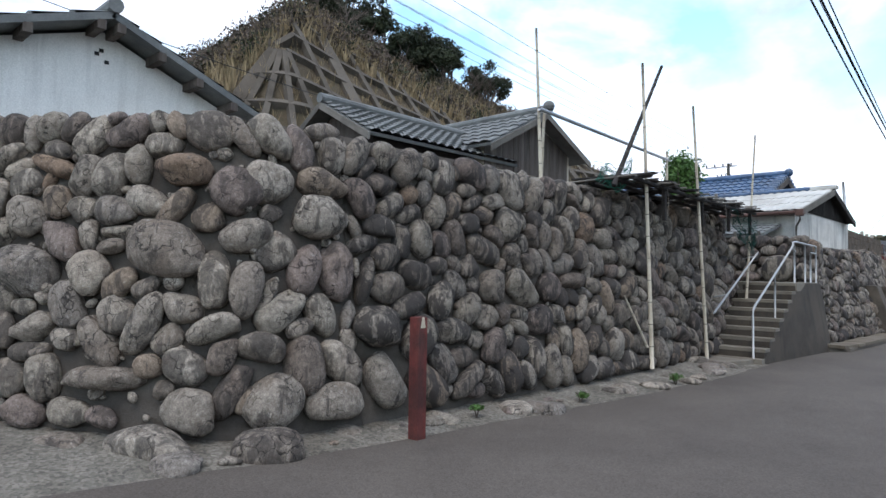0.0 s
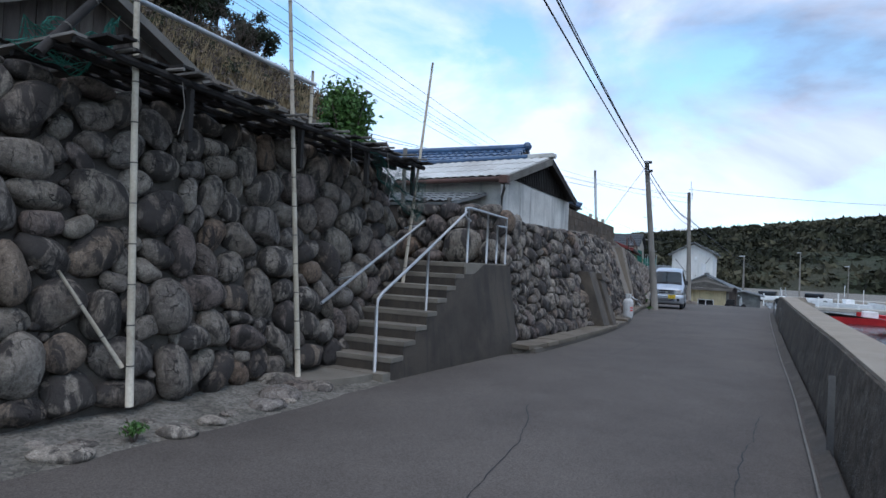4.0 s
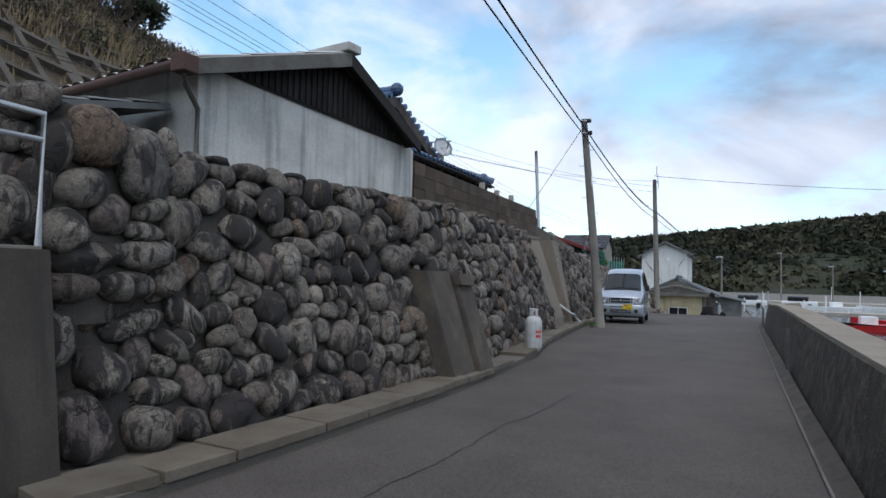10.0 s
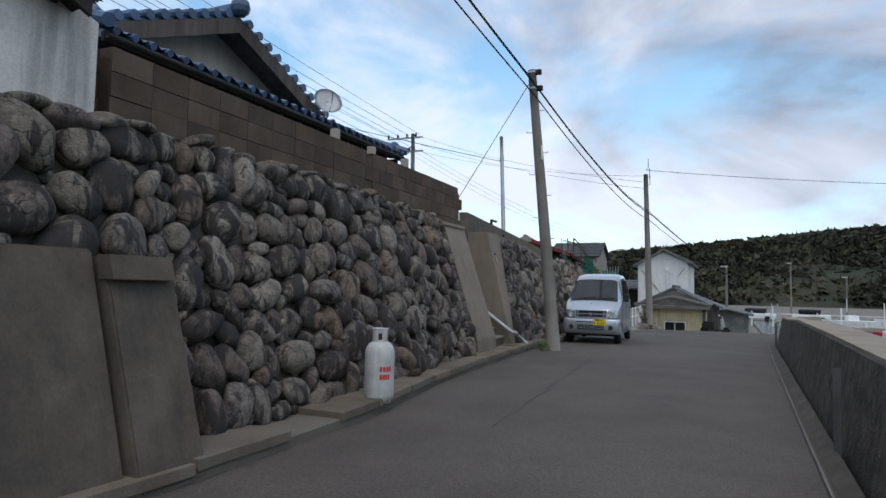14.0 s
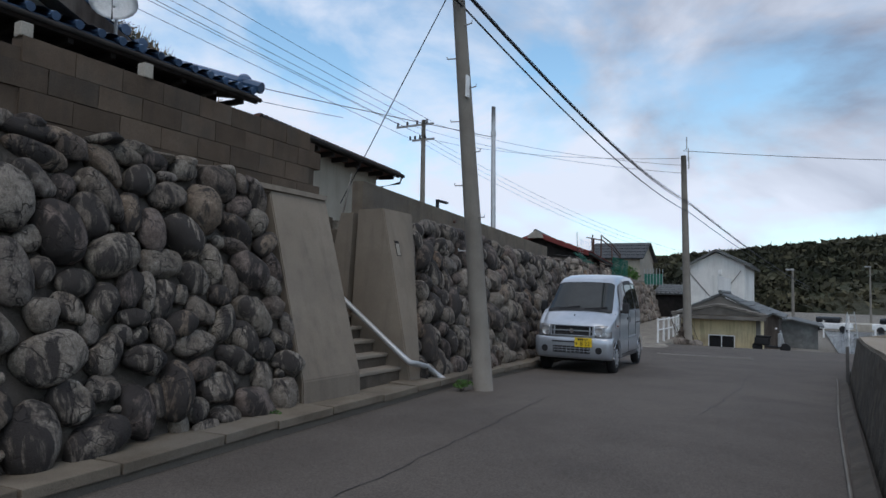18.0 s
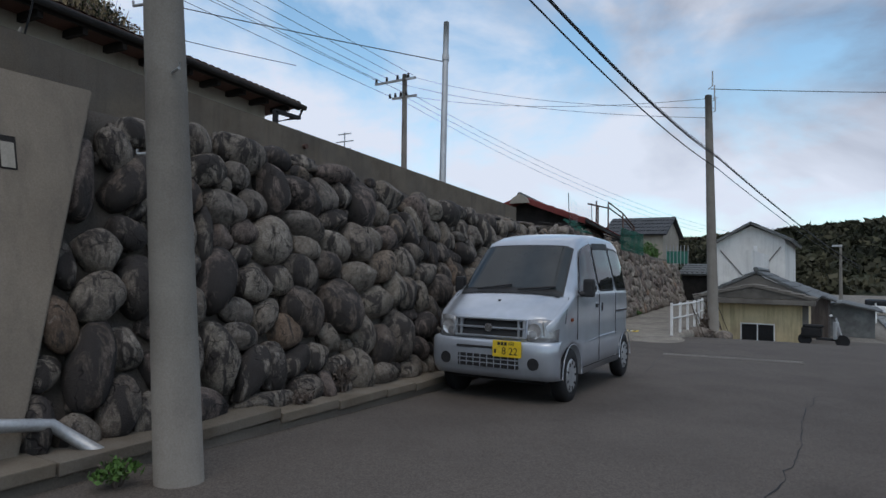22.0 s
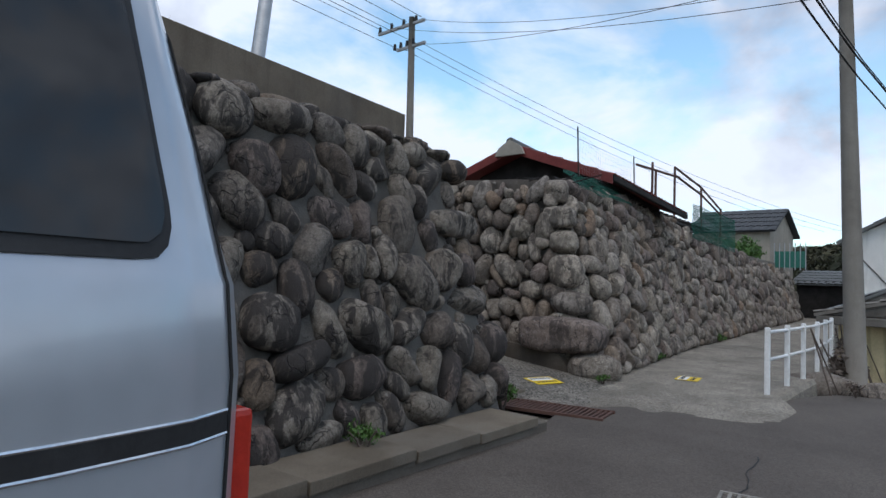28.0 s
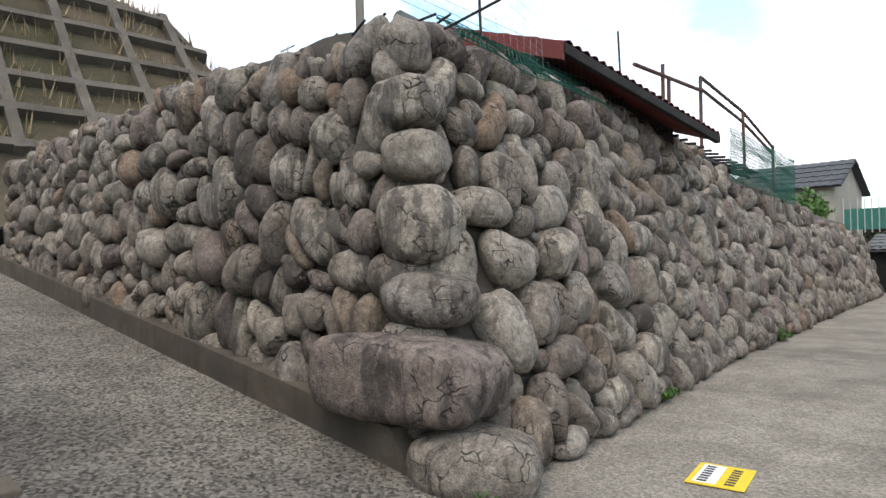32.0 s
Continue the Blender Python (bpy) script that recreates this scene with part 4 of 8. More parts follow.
def build_hill():
    bm = B()
    xs_ = [-110, -80, -60, -50, -44, -40, -37, -34, -32, -30, -28, -26.5, -25, -23.5, -22, -20.5, -19, -17.5, -16]
    loft(bm, [[(x, y, hill_z(x, y)) for x in xs_] for y in ys(8, 72, 1.6)])
    part("hill", bm, M_SOIL, None, "steep scrubby hillside of dry grass and soil", smooth=True, kind="structure", category="hill")
    lat = thing("lattice_frame", "concrete lattice frame holding the cut slope", "slope frame", kind="structure")

    def beam(pts, w, name):
        bm = B()
        for a, b in zip(pts, pts[1:]):
            a, b = Vector(a), Vector(b)
            d = (b - a).normalized()
            nrm = Vector((0.72, -0.1, 0.69)).normalized()
            side = d.cross(nrm).normalized() * w
            up = nrm * 0.34
            prism(bm, [a - side - up, a + side - up, a + side + up * 0.9, a - side + up * 0.9], (b - a) * 1.03)
        part(name, bm, M_LATTICE, lat)

    def slope_point(u, v):
        """u along the foot of the slope, v up it."""
        d = 1.6 + v * 0.69
        if u < 0:
            a = math.pi / 2 * min(1, -u / 10.0)
            r = 8.0 - d
            cx, cy = -25.0, 20.5
            if r < 0:
                return None
            x, y = cx + r * math.cos(a), cy - r * math.sin(a)
        else:
            x, y = -17.0 - d, 20.5 + u
        return (x, y, hill_z(x, y))

    cols = [-9.5, -7.2, -5.0, -2.6, -0.2] + [1.8 + 1.95 * k for k in range(18)]
    for k, u in enumerate(cols):
        top = 8.5 if u < 0 else 12.2 - 0.05 * u
        pts = [p for p in (slope_point(u, v) for v in ys(0, top, 1.3)) if p]
        if len(pts) > 1:
            beam(pts, 0.14 if k % 6 else 0.33, "upright_beam")
    for v in [0.2, 1.9, 3.6, 5.3, 7.0, 8.7, 10.4, 12.1]:
        pts = [p for p in (slope_point(u, v) for u in ys(-9.5 if v < 8 else 0, 36, 1.1)) if p]
        beam(pts, 0.15, "cross_beam")


# ---------------------------------------------------------------- far shore
def build_far():
    bm = B()
    rs = random.Random(4)
    rows = []
    for k in range(-30, 61):
        x = k * 9.0
        crest = 20.5 + 0.10 * x + 1.6 * noise.noise((x * 0.012, 0, 3)) if x > -60 else 16 + 3 * noise.noise((x * 0.02, 1, 0))
        crest = max(7, min(crest, 48))
        r = []
        for j in range(13):
            t = j / 12
            y = 205 + 130 * t + 14 * noise.noise((x * 0.02, t * 3, 1))
            r.append((x, y, -2 + (crest + 2) * math.sin(math.pi / 2 * min(1, t * 1.15)) ** 0.9 + (1.6 * noise.noise((x * 0.06, t * 9, 4)) if j else 0)))
        rows.append(r)
    loft(bm, rows)
    part("backdrop", bm, M_FAR, None, "dark wooded hill across the harbour", smooth=True, kind="structure", category="hill")
    bm = B()
    loft(bm, [[(x, y, -1.42) for x in (5.6, 40, 120, 600)] for y in (-200, 0, 60, 100)])
    part("water", bm, mat("harbour water", (0.02, 0.03, 0.035), (0.03, 0.04, 0.045), 0.5, 0.15, 0.25, spec=0.5), None, "grey harbour water behind the sea wall", kind="structure", category="water")


# ---------------------------------------------------------------- poles
def utility_pole(at, top, r0, r1, label, mt=None):
    ob = thing("utility_pole", label, "utility pole", at)
    bm = B()
    v = Vector(top) - Vector(at)
    tube(bm, [v * k / 6 for k in range(7)], r0, 14, r1)
    part("shaft", bm, mt or M_POLE, ob, smooth=True)
    return ob, v


def build_poles():
    up1, v = utility_pole((0.21, 34.6, 0.2), (-0.31, 34.5, 6.15), 0.135, 0.085, "tall grey concrete utility pole beside the kerb")
    for h in (1.9, 2.35, 2.8, 3.25, 3.7, 4.15, 4.6, 5.05):
        c = v * (h / v.z)
        sgn = 1 if int(h * 20) % 2 else -1
        bm = B()
        tube(bm, [c + Vector((0.06 * sgn, -0.02, 0)), c + Vector((0.21 * sgn, -0.06, 0.0)), c + Vector((0.215 * sgn, -0.06, 0.03))], 0.009, 6)
        part("step_bolt", bm, M_GALV, up1)
    for h in (5.55, 5.9):
        bm = B()
        c = v * (h / v.z)
        tube(bm, [c - Vector((0, 0, 0.02)), c + Vector((0, 0, 0.02))], 0.105, 12)
        part("band", bm, M_GALV, up1)
        bm = B()
        box(bm, c + Vector((0.06, -0.05, -0.05)), c + Vector((0.2, 0.05, 0.05)), 0.01)
        part("insulator", bm, M_BLACK, up1)
    bm = B()
    c = v * (4.0 / v.z)
    box(bm, c + Vector((0.085, -0.16, 0)), c + Vector((0.10, -0.06, 0.3)), 0.003)
    part("number_plate", bm, M_WHITE_PAINT, up1, "small white plate on the pole")
    up2, v = utility_pole((0.12, 52.3, -0.25), (-0.16, 53.0, 7.1), 0.16, 0.10, "grey concrete utility pole at the lane's mouth")
    for k, (dz, dx) in enumerate(((0.1, 0.18), (-0.25, 0.2), (0.55, 0.12))):
        bm = B()
        tube(bm, [v + Vector((0, 0, dz - 0.35)), v + Vector((dx, 0, dz - 0.25)), v + Vector((dx, 0, dz + 0.2))], 0.022, 6)
        part("bracket", bm, M_GALV, up2)
    gal, v = utility_pole((-4.18, 44.1, 2.5), (-4.63, 44.85, 7.43), 0.08, 0.065, "thin galvanised steel pole on the terrace", M_GALV)
    bm = B()
    tube(bm, [v * 0.80, v * 0.83], 0.085, 10)
    part("collar", bm, M_GALV, gal)
    tel, v = utility_pole((-15.2, 57.8, 2.4), (-15.2, 57.6, 11.4), 0.17, 0.12, "grey pole with a double cross-arm behind the houses")
    for dz, half in ((-0.25, 1.5), (-1.15, 0.75)):
        bm = B()
        box(bm, v + Vector((-half * (1.25 if dz > -1 else 1), -0.05, dz - 0.05)), v + Vector((half * 0.45 if dz > -1 else half, 0.05, dz + 0.05)))
        part("cross_arm", bm, M_GALV, tel)
        for k in range(4):
            bm = B()
            x = -half * 1.2 + k * half * 0.45
            tube(bm, [v + Vector((x, 0, dz + 0.05)), v + Vector((x, 0, dz + 0.28))], 0.07, 8, 0.05)
            part("insulator", bm, M_BLACK, tel)


def wire(name, a, b, sag, r, label, n=14, parent=None):
    a, b = Vector(a), Vector(b)
    bm = B()
    tube(bm, [a.lerp(b, k / n) - Vector((0, 0, sag * 4 * (k / n) * (1 - k / n))) for k in range(n + 1)], r, 5)
    return part(name, bm, M_CABLE, parent, label, smooth=True, category="" if parent else "cable")


def build_wires():
    top1, top2 = Vector((-0.36, 34.5, 5.75)), Vector((-0.16, 52.7, 5.15))
    lead = Vector((2.2, -14, 7.4))
    for k, (dx, dz, r) in enumerate(((0.0, 0.05, 0.016), (0.12, -0.05, 0.010), (0.05, -0.22, 0.014), (-0.06, 0.12, 0.007))):
        wire("overhead_cable", lead + Vector((dx * 2, 0, dz * 2.5)), top1 + Vector((0.15 + dx * 0.5, 0, dz)), 0.55, r, "black overhead cable running to the concrete pole")
        wire("overhead_cable", top1 + Vector((0.15 + dx * 0.5, 0, dz)), top2 + Vector((0.2 + dx, 0, dz * 1.5)), 0.35, r, "black overhead cable between the two concrete poles")
        wire("overhead_cable", top2 + Vector((0.2 + dx, 0, dz * 1.5)), (4.5 + dx, 92, 2.6 + dz), 0.3, r, "black overhead cable running to the harbour")
    wire("stay_wire", (-0.28, 34.5, 6.0), (-2.5, 34.8, 2.9), 0.0, 0.008, "thin stay wire from the pole to the terrace")
    far = Vector((-15.2, 57.6, 11.2))
    for k, (x, z) in enumerate(((-1.7, 0.1), (-1.0, 0.1), (-0.3, 0.1), (0.5, 0.1), (-0.6, -0.95), (0.3, -0.9))):
        wire("power_line", (-13 + x * 1.6, -30, 17.0 + z * 1.3), far + Vector((x, 0, z)), 1.0, 0.011, "thin power line over the rooftops")
    for k, (x, z) in enumerate(((-0.9, 0.0), (0.5, 0.0), (0.2, -0.9))):
        wire("power_line", far + Vector((x, 0, z)), (-0.1 + 0.1 * k, 53.0, 6.4 + 0.3 * k), 0.4, 0.008, "thin power line to the pole at the lane")
    for k in range(3):
        wire("power_line", far + Vector((-0.5 + 0.5 * k, 0, -0.9)), (-7 + k, 90, 5.5), 0.8, 0.009, "thin power line beyond the cross-arm pole")
    wire("power_line", (-0.1, 53.0, 7.3), (26, 62, 7.0), 0.5, 0.012, "thin cable crossing over the harbour road")
    wire("power_line", (-30, 20, 12.5), (-4.5, 44.7, 6.4), 0.6, 0.012, "thin cable down from the hillside")
    wire("power_line", (-16, 2, 9.5), (-15, 50, 9.6), 1.6, 0.014, "thin cable along the hillside")


def build_antenna():
    an = thing("tv_antenna", "thin roof antenna far behind the parapet", "antenna", (-18.9, 57.4, 5.2))
    bm = B()
    tube(bm, [(0, 0, 0), (0, 0, 3.6)], 0.035, 6)
    part("mast", bm, M_GALV, an)
    for z, w in ((3.5, 0.45), (3.1, 0.6), (2.7, 0.45)):
        bm = B()
        box(bm, (-w, -0.02, z), (w, 0.02, z + 0.05))
        part("crossbar", bm, M_GALV, an)


build_antenna()
build_hill()
build_far()
build_sea_wall()
build_poles()
build_wires()


# ---------------------------------------------------------------- first stair, rails and landing
def build_stair_one():
    st = thing("stair", "dark streaked concrete stair block with eight paler steps", "stairs")

    def face(y, z):
        """x of the outer face of the block."""
        top = -0.58 + (y - 15.1) * 0.045
        low = -0.47 + (y - 15.1) * 0.075
        return low + (top - low) * min(1, max(0, (z - 0.25) / 1.5))

    rise, tread, y0, z0 = 0.172, 0.297, 15.18, 0.375
    prof = [(15.02, 0.1), (15.02, z0)]
    for k in range(8):
        prof += [(y0 + tread * k, z0 + rise * k), (y0 + tread * k, z0 + rise * (k + 1))]
    prof += [(19.12, z0 + rise * 8), (19.12, 0.1)]
    bm = B()
    outer = [bm.verts.new((face(y, z) - 0.004, y, z - 0.012)) for y, z in prof]
    inner = [bm.verts.new((-1.35, y, z - 0.012)) for y, z in prof]
    bm.faces.new(outer)
    bm.faces.new(inner[::-1])
    for k in range(len(prof)):
        j = (k + 1) % len(prof)
        bm.faces.new((outer[k], inner[k], inner[j], outer[j]))
    bmesh.ops.triangulate(bm, faces=bm.faces[:])
    bmesh.ops.recalc_face_normals(bm, faces=bm.faces[:])
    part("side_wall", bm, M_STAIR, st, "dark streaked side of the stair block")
    for k in range(9):
        yb = y0 + tread * k
        zt = z0 + rise * k
        bm = B()
        box(bm, (-1.52, yb - tread - 0.012 if k else 15.0, zt - (0.06 if k else 0.2)), (face(yb, zt) + 0.003, yb - 0.002 if k < 8 else yb, zt + 0.004), 0.008)
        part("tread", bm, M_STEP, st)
        if k < 8:
            bm = B()
            box(bm, (-1.5, yb - 0.006, zt - 0.01), (face(yb, zt + 0.1) - 0.001, yb + 0.04, zt + rise - 0.058), 0.004)
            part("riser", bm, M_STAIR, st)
    bm = B()
    box(bm, (-4.1, y0 + tread * 7 + 0.03, z0 + rise * 7), (face(18, 1.7) - 0.01, 19.1, z0 + rise * 8 + 0.01), 0.012)
    part("top_landing", bm, M_STEP, st)
    bm = B()
    pts = [(-1.55, 13.95, 0)] + [(-1.35 + 0.74 * math.sin(a), 15.0 - 0.95 * math.cos(a), 0) for a in [math.pi / 2 * k / 7 for k in range(8)]] + [(-0.61, 15.2, 0), (-1.55, 15.2, 0)]
    prism(bm, [(x, y, 0.18) for x, y, _ in pts], (0, 0, 0.19))
    part("bottom_landing", bm, M_STEP, st, "rounded concrete slab at the stair foot")
    bm = B()
    box(bm, (-0.12, 18.95, 0.2), (0.2, 19.2, 0.335), 0.01)
    part("drain_lip", bm, M_SLAB, st)
    bm = B()
    box(bm, (-0.06, 18.943, 0.262), (0.14, 18.952, 0.315))
    part("drain_hole", bm, M_BLACK, st)

    rail = thing("handrail", "bent galvanised steel handrail on the stair block", "handrail")
    bm = B()
    tube(bm, [(-0.64, 15.08, 0.36), (-0.64, 15.06, 1.15), (-0.64, 15.09, 1.26), (-0.635, 15.18, 1.34), (-0.6, 16.26, 1.9), (-0.55, 17.46, 2.55)], 0.021, 10)
    part("sloping_bar", bm, M_GALV, rail, smooth=True)
    bm = B()
    tube(bm, [(-0.55, 17.6, 2.42), (-0.55, 17.46, 2.44), (-0.55, 17.38, 2.52), (-0.55, 17.42, 2.60), (-0.54, 17.55, 2.62), (-0.49, 19.1, 2.58), (-0.49, 19.1, 1.74)], 0.021, 10)
    part("top_bar", bm, M_GALV, rail, smooth=True)
    for y, za, zb in ((16.3, 1.05, 1.92), (17.55, 1.74, 2.6), (18.3, 1.74, 2.6), (18.72, 1.74, 2.42)):
        bm = B()
        x = -0.6 + (y - 16.3) * 0.035
        tube(bm, [(x, y, za), (x, y, zb)], 0.019, 8)
        part("post", bm, M_GALV, rail, smooth=True)
    bm = B()
    tube(bm, [(-0.51, 18.72, 2.42), (-0.49, 19.1, 2.42)], 0.017, 8)
    part("lower_bar", bm, M_GALV, rail)
    rail2 = thing("handrail", "rusty steel handrail on the cobble wall side", "handrail")
    bm = B()
    tube(bm, [(-1.2, 14.7, 1.19), (-1.2, 17.29, 2.39)], 0.02, 8)
    part("sloping_bar", bm, M_GALV, rail2, smooth=True)
    for y in (15.4, 17.1):
        bm = B()
        z = 1.19 + (y - 14.7) * 0.463
        tube(bm, [(-1.2, y, z), (-1.45, y, z - 0.05)], 0.014, 8)
        part("bracket", bm, M_GALV, rail2)


# ---------------------------------------------------------------- bamboo poles, plank shelf, pipe and netting
def bamboo(a, b, r, label, mt=None):
    ob = thing("bamboo_pole", label, "pole", a)
    v = Vector(b) - Vector(a)
    n = max(3, int(v.length / 0.32))
    bm = B()
    tube(bm, [v * k / 12 for k in range(13)], r, 9, r * 0.62)
    part("cane", bm, mt or M_BAMBOO, ob, smooth=True)
    for k in range(1, n):
        c = v * k / n
        d = v.normalized() * 0.006
        bm = B()
        tube(bm, [c - d, c + d], (r * (1 - 0.38 * k / n)) * 1.13, 9)
        part("node", bm, M_GREYWOOD, ob)


def build_shelf():
    bamboo((-1.23, 12.15, 0.42), (-1.36, 12.05, 5.2), 0.034, "tall bleached bamboo pole before the cobble wall")
    bamboo((-1.18, 14.3, 0.36), (-1.3, 13.95, 4.9), 0.032, "tall bleached bamboo pole beside the stair foot")
    bamboo((-1.3, 16.84, 1.3), (-1.33, 17.57, 5.0), 0.028, "leaning bamboo pole at the stair head")
    bamboo((-2.6, 11.1, 3.25), (-2.62, 10.95, 5.75), 0.030, "bamboo pole standing on the wall")
    bamboo((-2.75, 11.3, 3.25), (-2.68, 11.3, 4.55), 0.034, "short bamboo pole on the wall")
    bamboo((-2.82, 16.38, 3.2), (-2.82, 16.38, 4.65), 0.034, "short bamboo post behind the shelf")
    bamboo((-1.5, 11.4, 3.2), (-1.5, 13.08, 5.44), 0.04, "dark leaning pole wrapped in netting", M_DARKWOOD)
    bamboo((-1.28, 12.1, 0.75), (-1.42, 11.6, 1.55), 0.02, "short broken cane leaning on the wall")
    pipe = thing("pipe", "long pale steel pipe over the shelf", "pipe")
    bm = B()
    tube(bm, [(-2.55, 10.95, 4.45), (-2.82, 16.45, 4.45)], 0.032, 10)
    part("tube", bm, M_GALV, pipe, smooth=True)
    rnd = random.Random(8)
    sh = thing("plank_shelf", "sagging shelf of weathered planks on top of the wall", "shelf")
    for k in range(4):
        x = -1.22 - 0.26 * k
        bm = B()
        tube(bm, [(x + 0.02 * math.sin(y), y, 3.22 + 0.1 * (14 - y) / 3 * (y < 14) + 0.03 * noise.noise((y, k, 0))) for y in ys(11.5, 17.25, 0.5)], 0.035, 7)
        part("runner", bm, M_DARKWOOD, sh)
    y = 11.5
    while y < 17.2:
        w = rnd.uniform(0.09, 0.2)
        bm = B()
        box(bm, (-2.45, 0, -0.012), (-1.02 - 0.2 * rnd.random(), w, 0.012), 0.003)
        ob = part("plank", bm, rnd.choice((M_GREYWOOD, M_DARKWOOD, M_DARKWOOD)), sh)
        ob.matrix_basis = pose(0, y, 3.29 + 0.13 * max(0, (14 - y) / 3) + rnd.uniform(-0.02, 0.02), rnd.uniform(-3, 3), rnd.uniform(-2, 1), rnd.uniform(-2, 2))
        y += w + rnd.uniform(0.0, 0.05)
    for k in range(13):
        y = 11.9 + k * 0.42 + rnd.uniform(-0.1, 0.1)
        bm = B()
        tube(bm, [(-2.3, y, 3.34), (-0.98 - 0.1 * rnd.random(), y + rnd.uniform(-0.08, 0.08), 3.31)], 0.016, 6)
        part("lath", bm, M_GREYWOOD, sh)
    for y in (12.6, 14.2, 15.6, 16.9):
        bm = B()
        box(bm, (-1.28, y, 2.75), (-1.22, y + 0.05, 3.25), 0.004)
        part("strut", bm, M_DARKWOOD, sh)
    for y in (12.4, 15.0, 15.9):
        bm = B()
        tube(bm, [(-1.1, y, 3.22), (-1.09, y + 0.03, 3.0), (-1.1, y - 0.02, 2.75)], 0.004, 5)
        part("string", bm, M_GREYWOOD, sh)


def net_sheet(name, label, corners, nu, nv, sag, mt=M_NET, r=0.004, loose=0.05, seed=1):
    """A knotted net: thin threads both ways between four corners."""
    a, b, c, d = [Vector(p) for p in corners]
    rnd = random.Random(seed)

    def at(u, v):
        p = a.lerp(b, u).lerp(d.lerp(c, u), v)
        w = 4 * u * (1 - u)
        return p - Vector((0, 0, sag * w)) + loose * Vector((noise.noise((u * 4, v * 4, seed)), noise.noise((u * 4, v * 4, seed + 9)), noise.noise((u * 4, v * 4, seed + 17))))

    ob = thing(name, label, "netting")
    bm = B()
    for i in range(nu + 1):
        tube(bm, [at(i / nu, j / 8) for j in range(9)], r, 3, cap=False)
    for j in range(nv + 1):
        tube(bm, [at(i / 12, j / nv) for i in range(13)], r, 3, cap=False)
    part("mesh", bm, mt, ob)


def leaf_cloud(bm, centre, radii, n, size, rnd, shell=0.45):
    c = Vector(centre)
    for _ in range(n):
        d = Vector((rnd.gauss(0, 1), rnd.gauss(0, 1), rnd.gauss(0, 1))).normalized()
        k = rnd.uniform(shell, 1.0) * (0.82 + 0.3 * noise.noise(d * 2.2 + c))
        p = c + Vector((d.x * radii[0], d.y * radii[1], d.z * radii[2])) * k
        u = Vector((rnd.gauss(0, 1), rnd.gauss(0, 1), rnd.gauss(0, 1))).normalized()
        w = (d + 0.8 * Vector((rnd.gauss(0, 1), rnd.gauss(0, 1), rnd.gauss(0, 1)))).normalized()
        v = w.cross(u).normalized()
        u = v.cross(w)
        s = size * rnd.uniform(0.6, 1.3)
        bm.faces.new([bm.verts.new(p + q) for q in (-u * s, -v * s * 0.45, u * s, v * s * 0.45)])


def shrub(name, label, at, radii, n, size, mt, seed, stems=5):
    rnd = random.Random(seed)
    ob = thing(name, label, name.replace("_", " "), at)
    bm = B()
    for k in range(stems):
        a = 2 * math.pi * k / stems
        tip = Vector((math.cos(a) * radii[0] * 0.6, math.sin(a) * radii[1] * 0.6, radii[2] * rnd.uniform(1.1, 1.6)))
        tube(bm, [Vector((0, 0, -0.05)), tip * 0.5 + Vector((0, 0, 0.1 * radii[2])), tip], 0.03 * radii[2] + 0.006, 5, 0.005)
    part("stem", bm, M_TWIG, ob)
    bm = B()
    for k in range(7):
        a = rnd.uniform(0, 6.28)
        q = rnd.uniform(0, 0.5)
        leaf_cloud(bm, (math.cos(a) * radii[0] * q, math.sin(a) * radii[1] * q, radii[2] * rnd.uniform(0.6, 1.25)), [r * rnd.uniform(0.45, 0.7) for r in radii], n // 7, size, rnd)
    part("foliage", bm, mt, ob)


# ---------------------------------------------------------------- houses
def wave_roof(bm, a, b, c, d, cols, rows, amp, step, thick=0.06):
    """A tiled roof plane: a, b along the eave; d, c along the ridge above them. Waved across, stepped up the slope."""
    a, b, c, d = [Vector(p) for p in (a, b, c, d)]
    nrm = (b - a).cross(d - a).normalized()
    if nrm.z < 0:
        nrm = -nrm
    rws = []
    for j in range(rows):
        for v, lift in ((j / rows, step), ((j + 1) / rows - 1e-4, 0.0)):
            rws.append([a.lerp(b, u).lerp(d.lerp(c, u), v) + nrm * (lift + amp * abs(math.sin(math.pi * cols * u))) for u in [k / (cols * 4) for k in range(cols * 4 + 1)]])
    loft(bm, rws)
    lo = [p - nrm * thick for p in (a, b, c, d)]
    vs = [bm.verts.new(p) for p in lo]
    bm.faces.new(vs[::-1])
    hi = [bm.verts.new(p) for p in (a, b, c, d)]
    for i in range(4):
        bm.faces.new((vs[i], vs[(i + 1) % 4], hi[(i + 1) % 4], hi[i]))


def boards(parent, name, mt, origin, along, width, z_low, z_top, each, out, rnd, thick=0.02):
    """Upright boards on a wall: z_low and z_top are functions of the way along."""
    along = Vector(along).normalized()
    nrm = Vector((along.y, -along.x, 0)) * (1 if out > 0 else -1)
    n = max(1, int(width / each))
    for k in range(n):
        u0, u1 = k * each + 0.004, (k + 1) * each - 0.004
        p = [Vector(origin) + along * u for u in (u0, u1)]
        bm = B()
        prism(bm, [(p[0].x, p[0].y, z_low(u0)), (p[1].x, p[1].y, z_low(u1)), (p[1].x, p[1].y, z_top(u1)), (p[0].x, p[0].y, z_top(u0))], nrm * (abs(out) + rnd.uniform(0, 0.008)))
        part(name, bm, mt, parent)


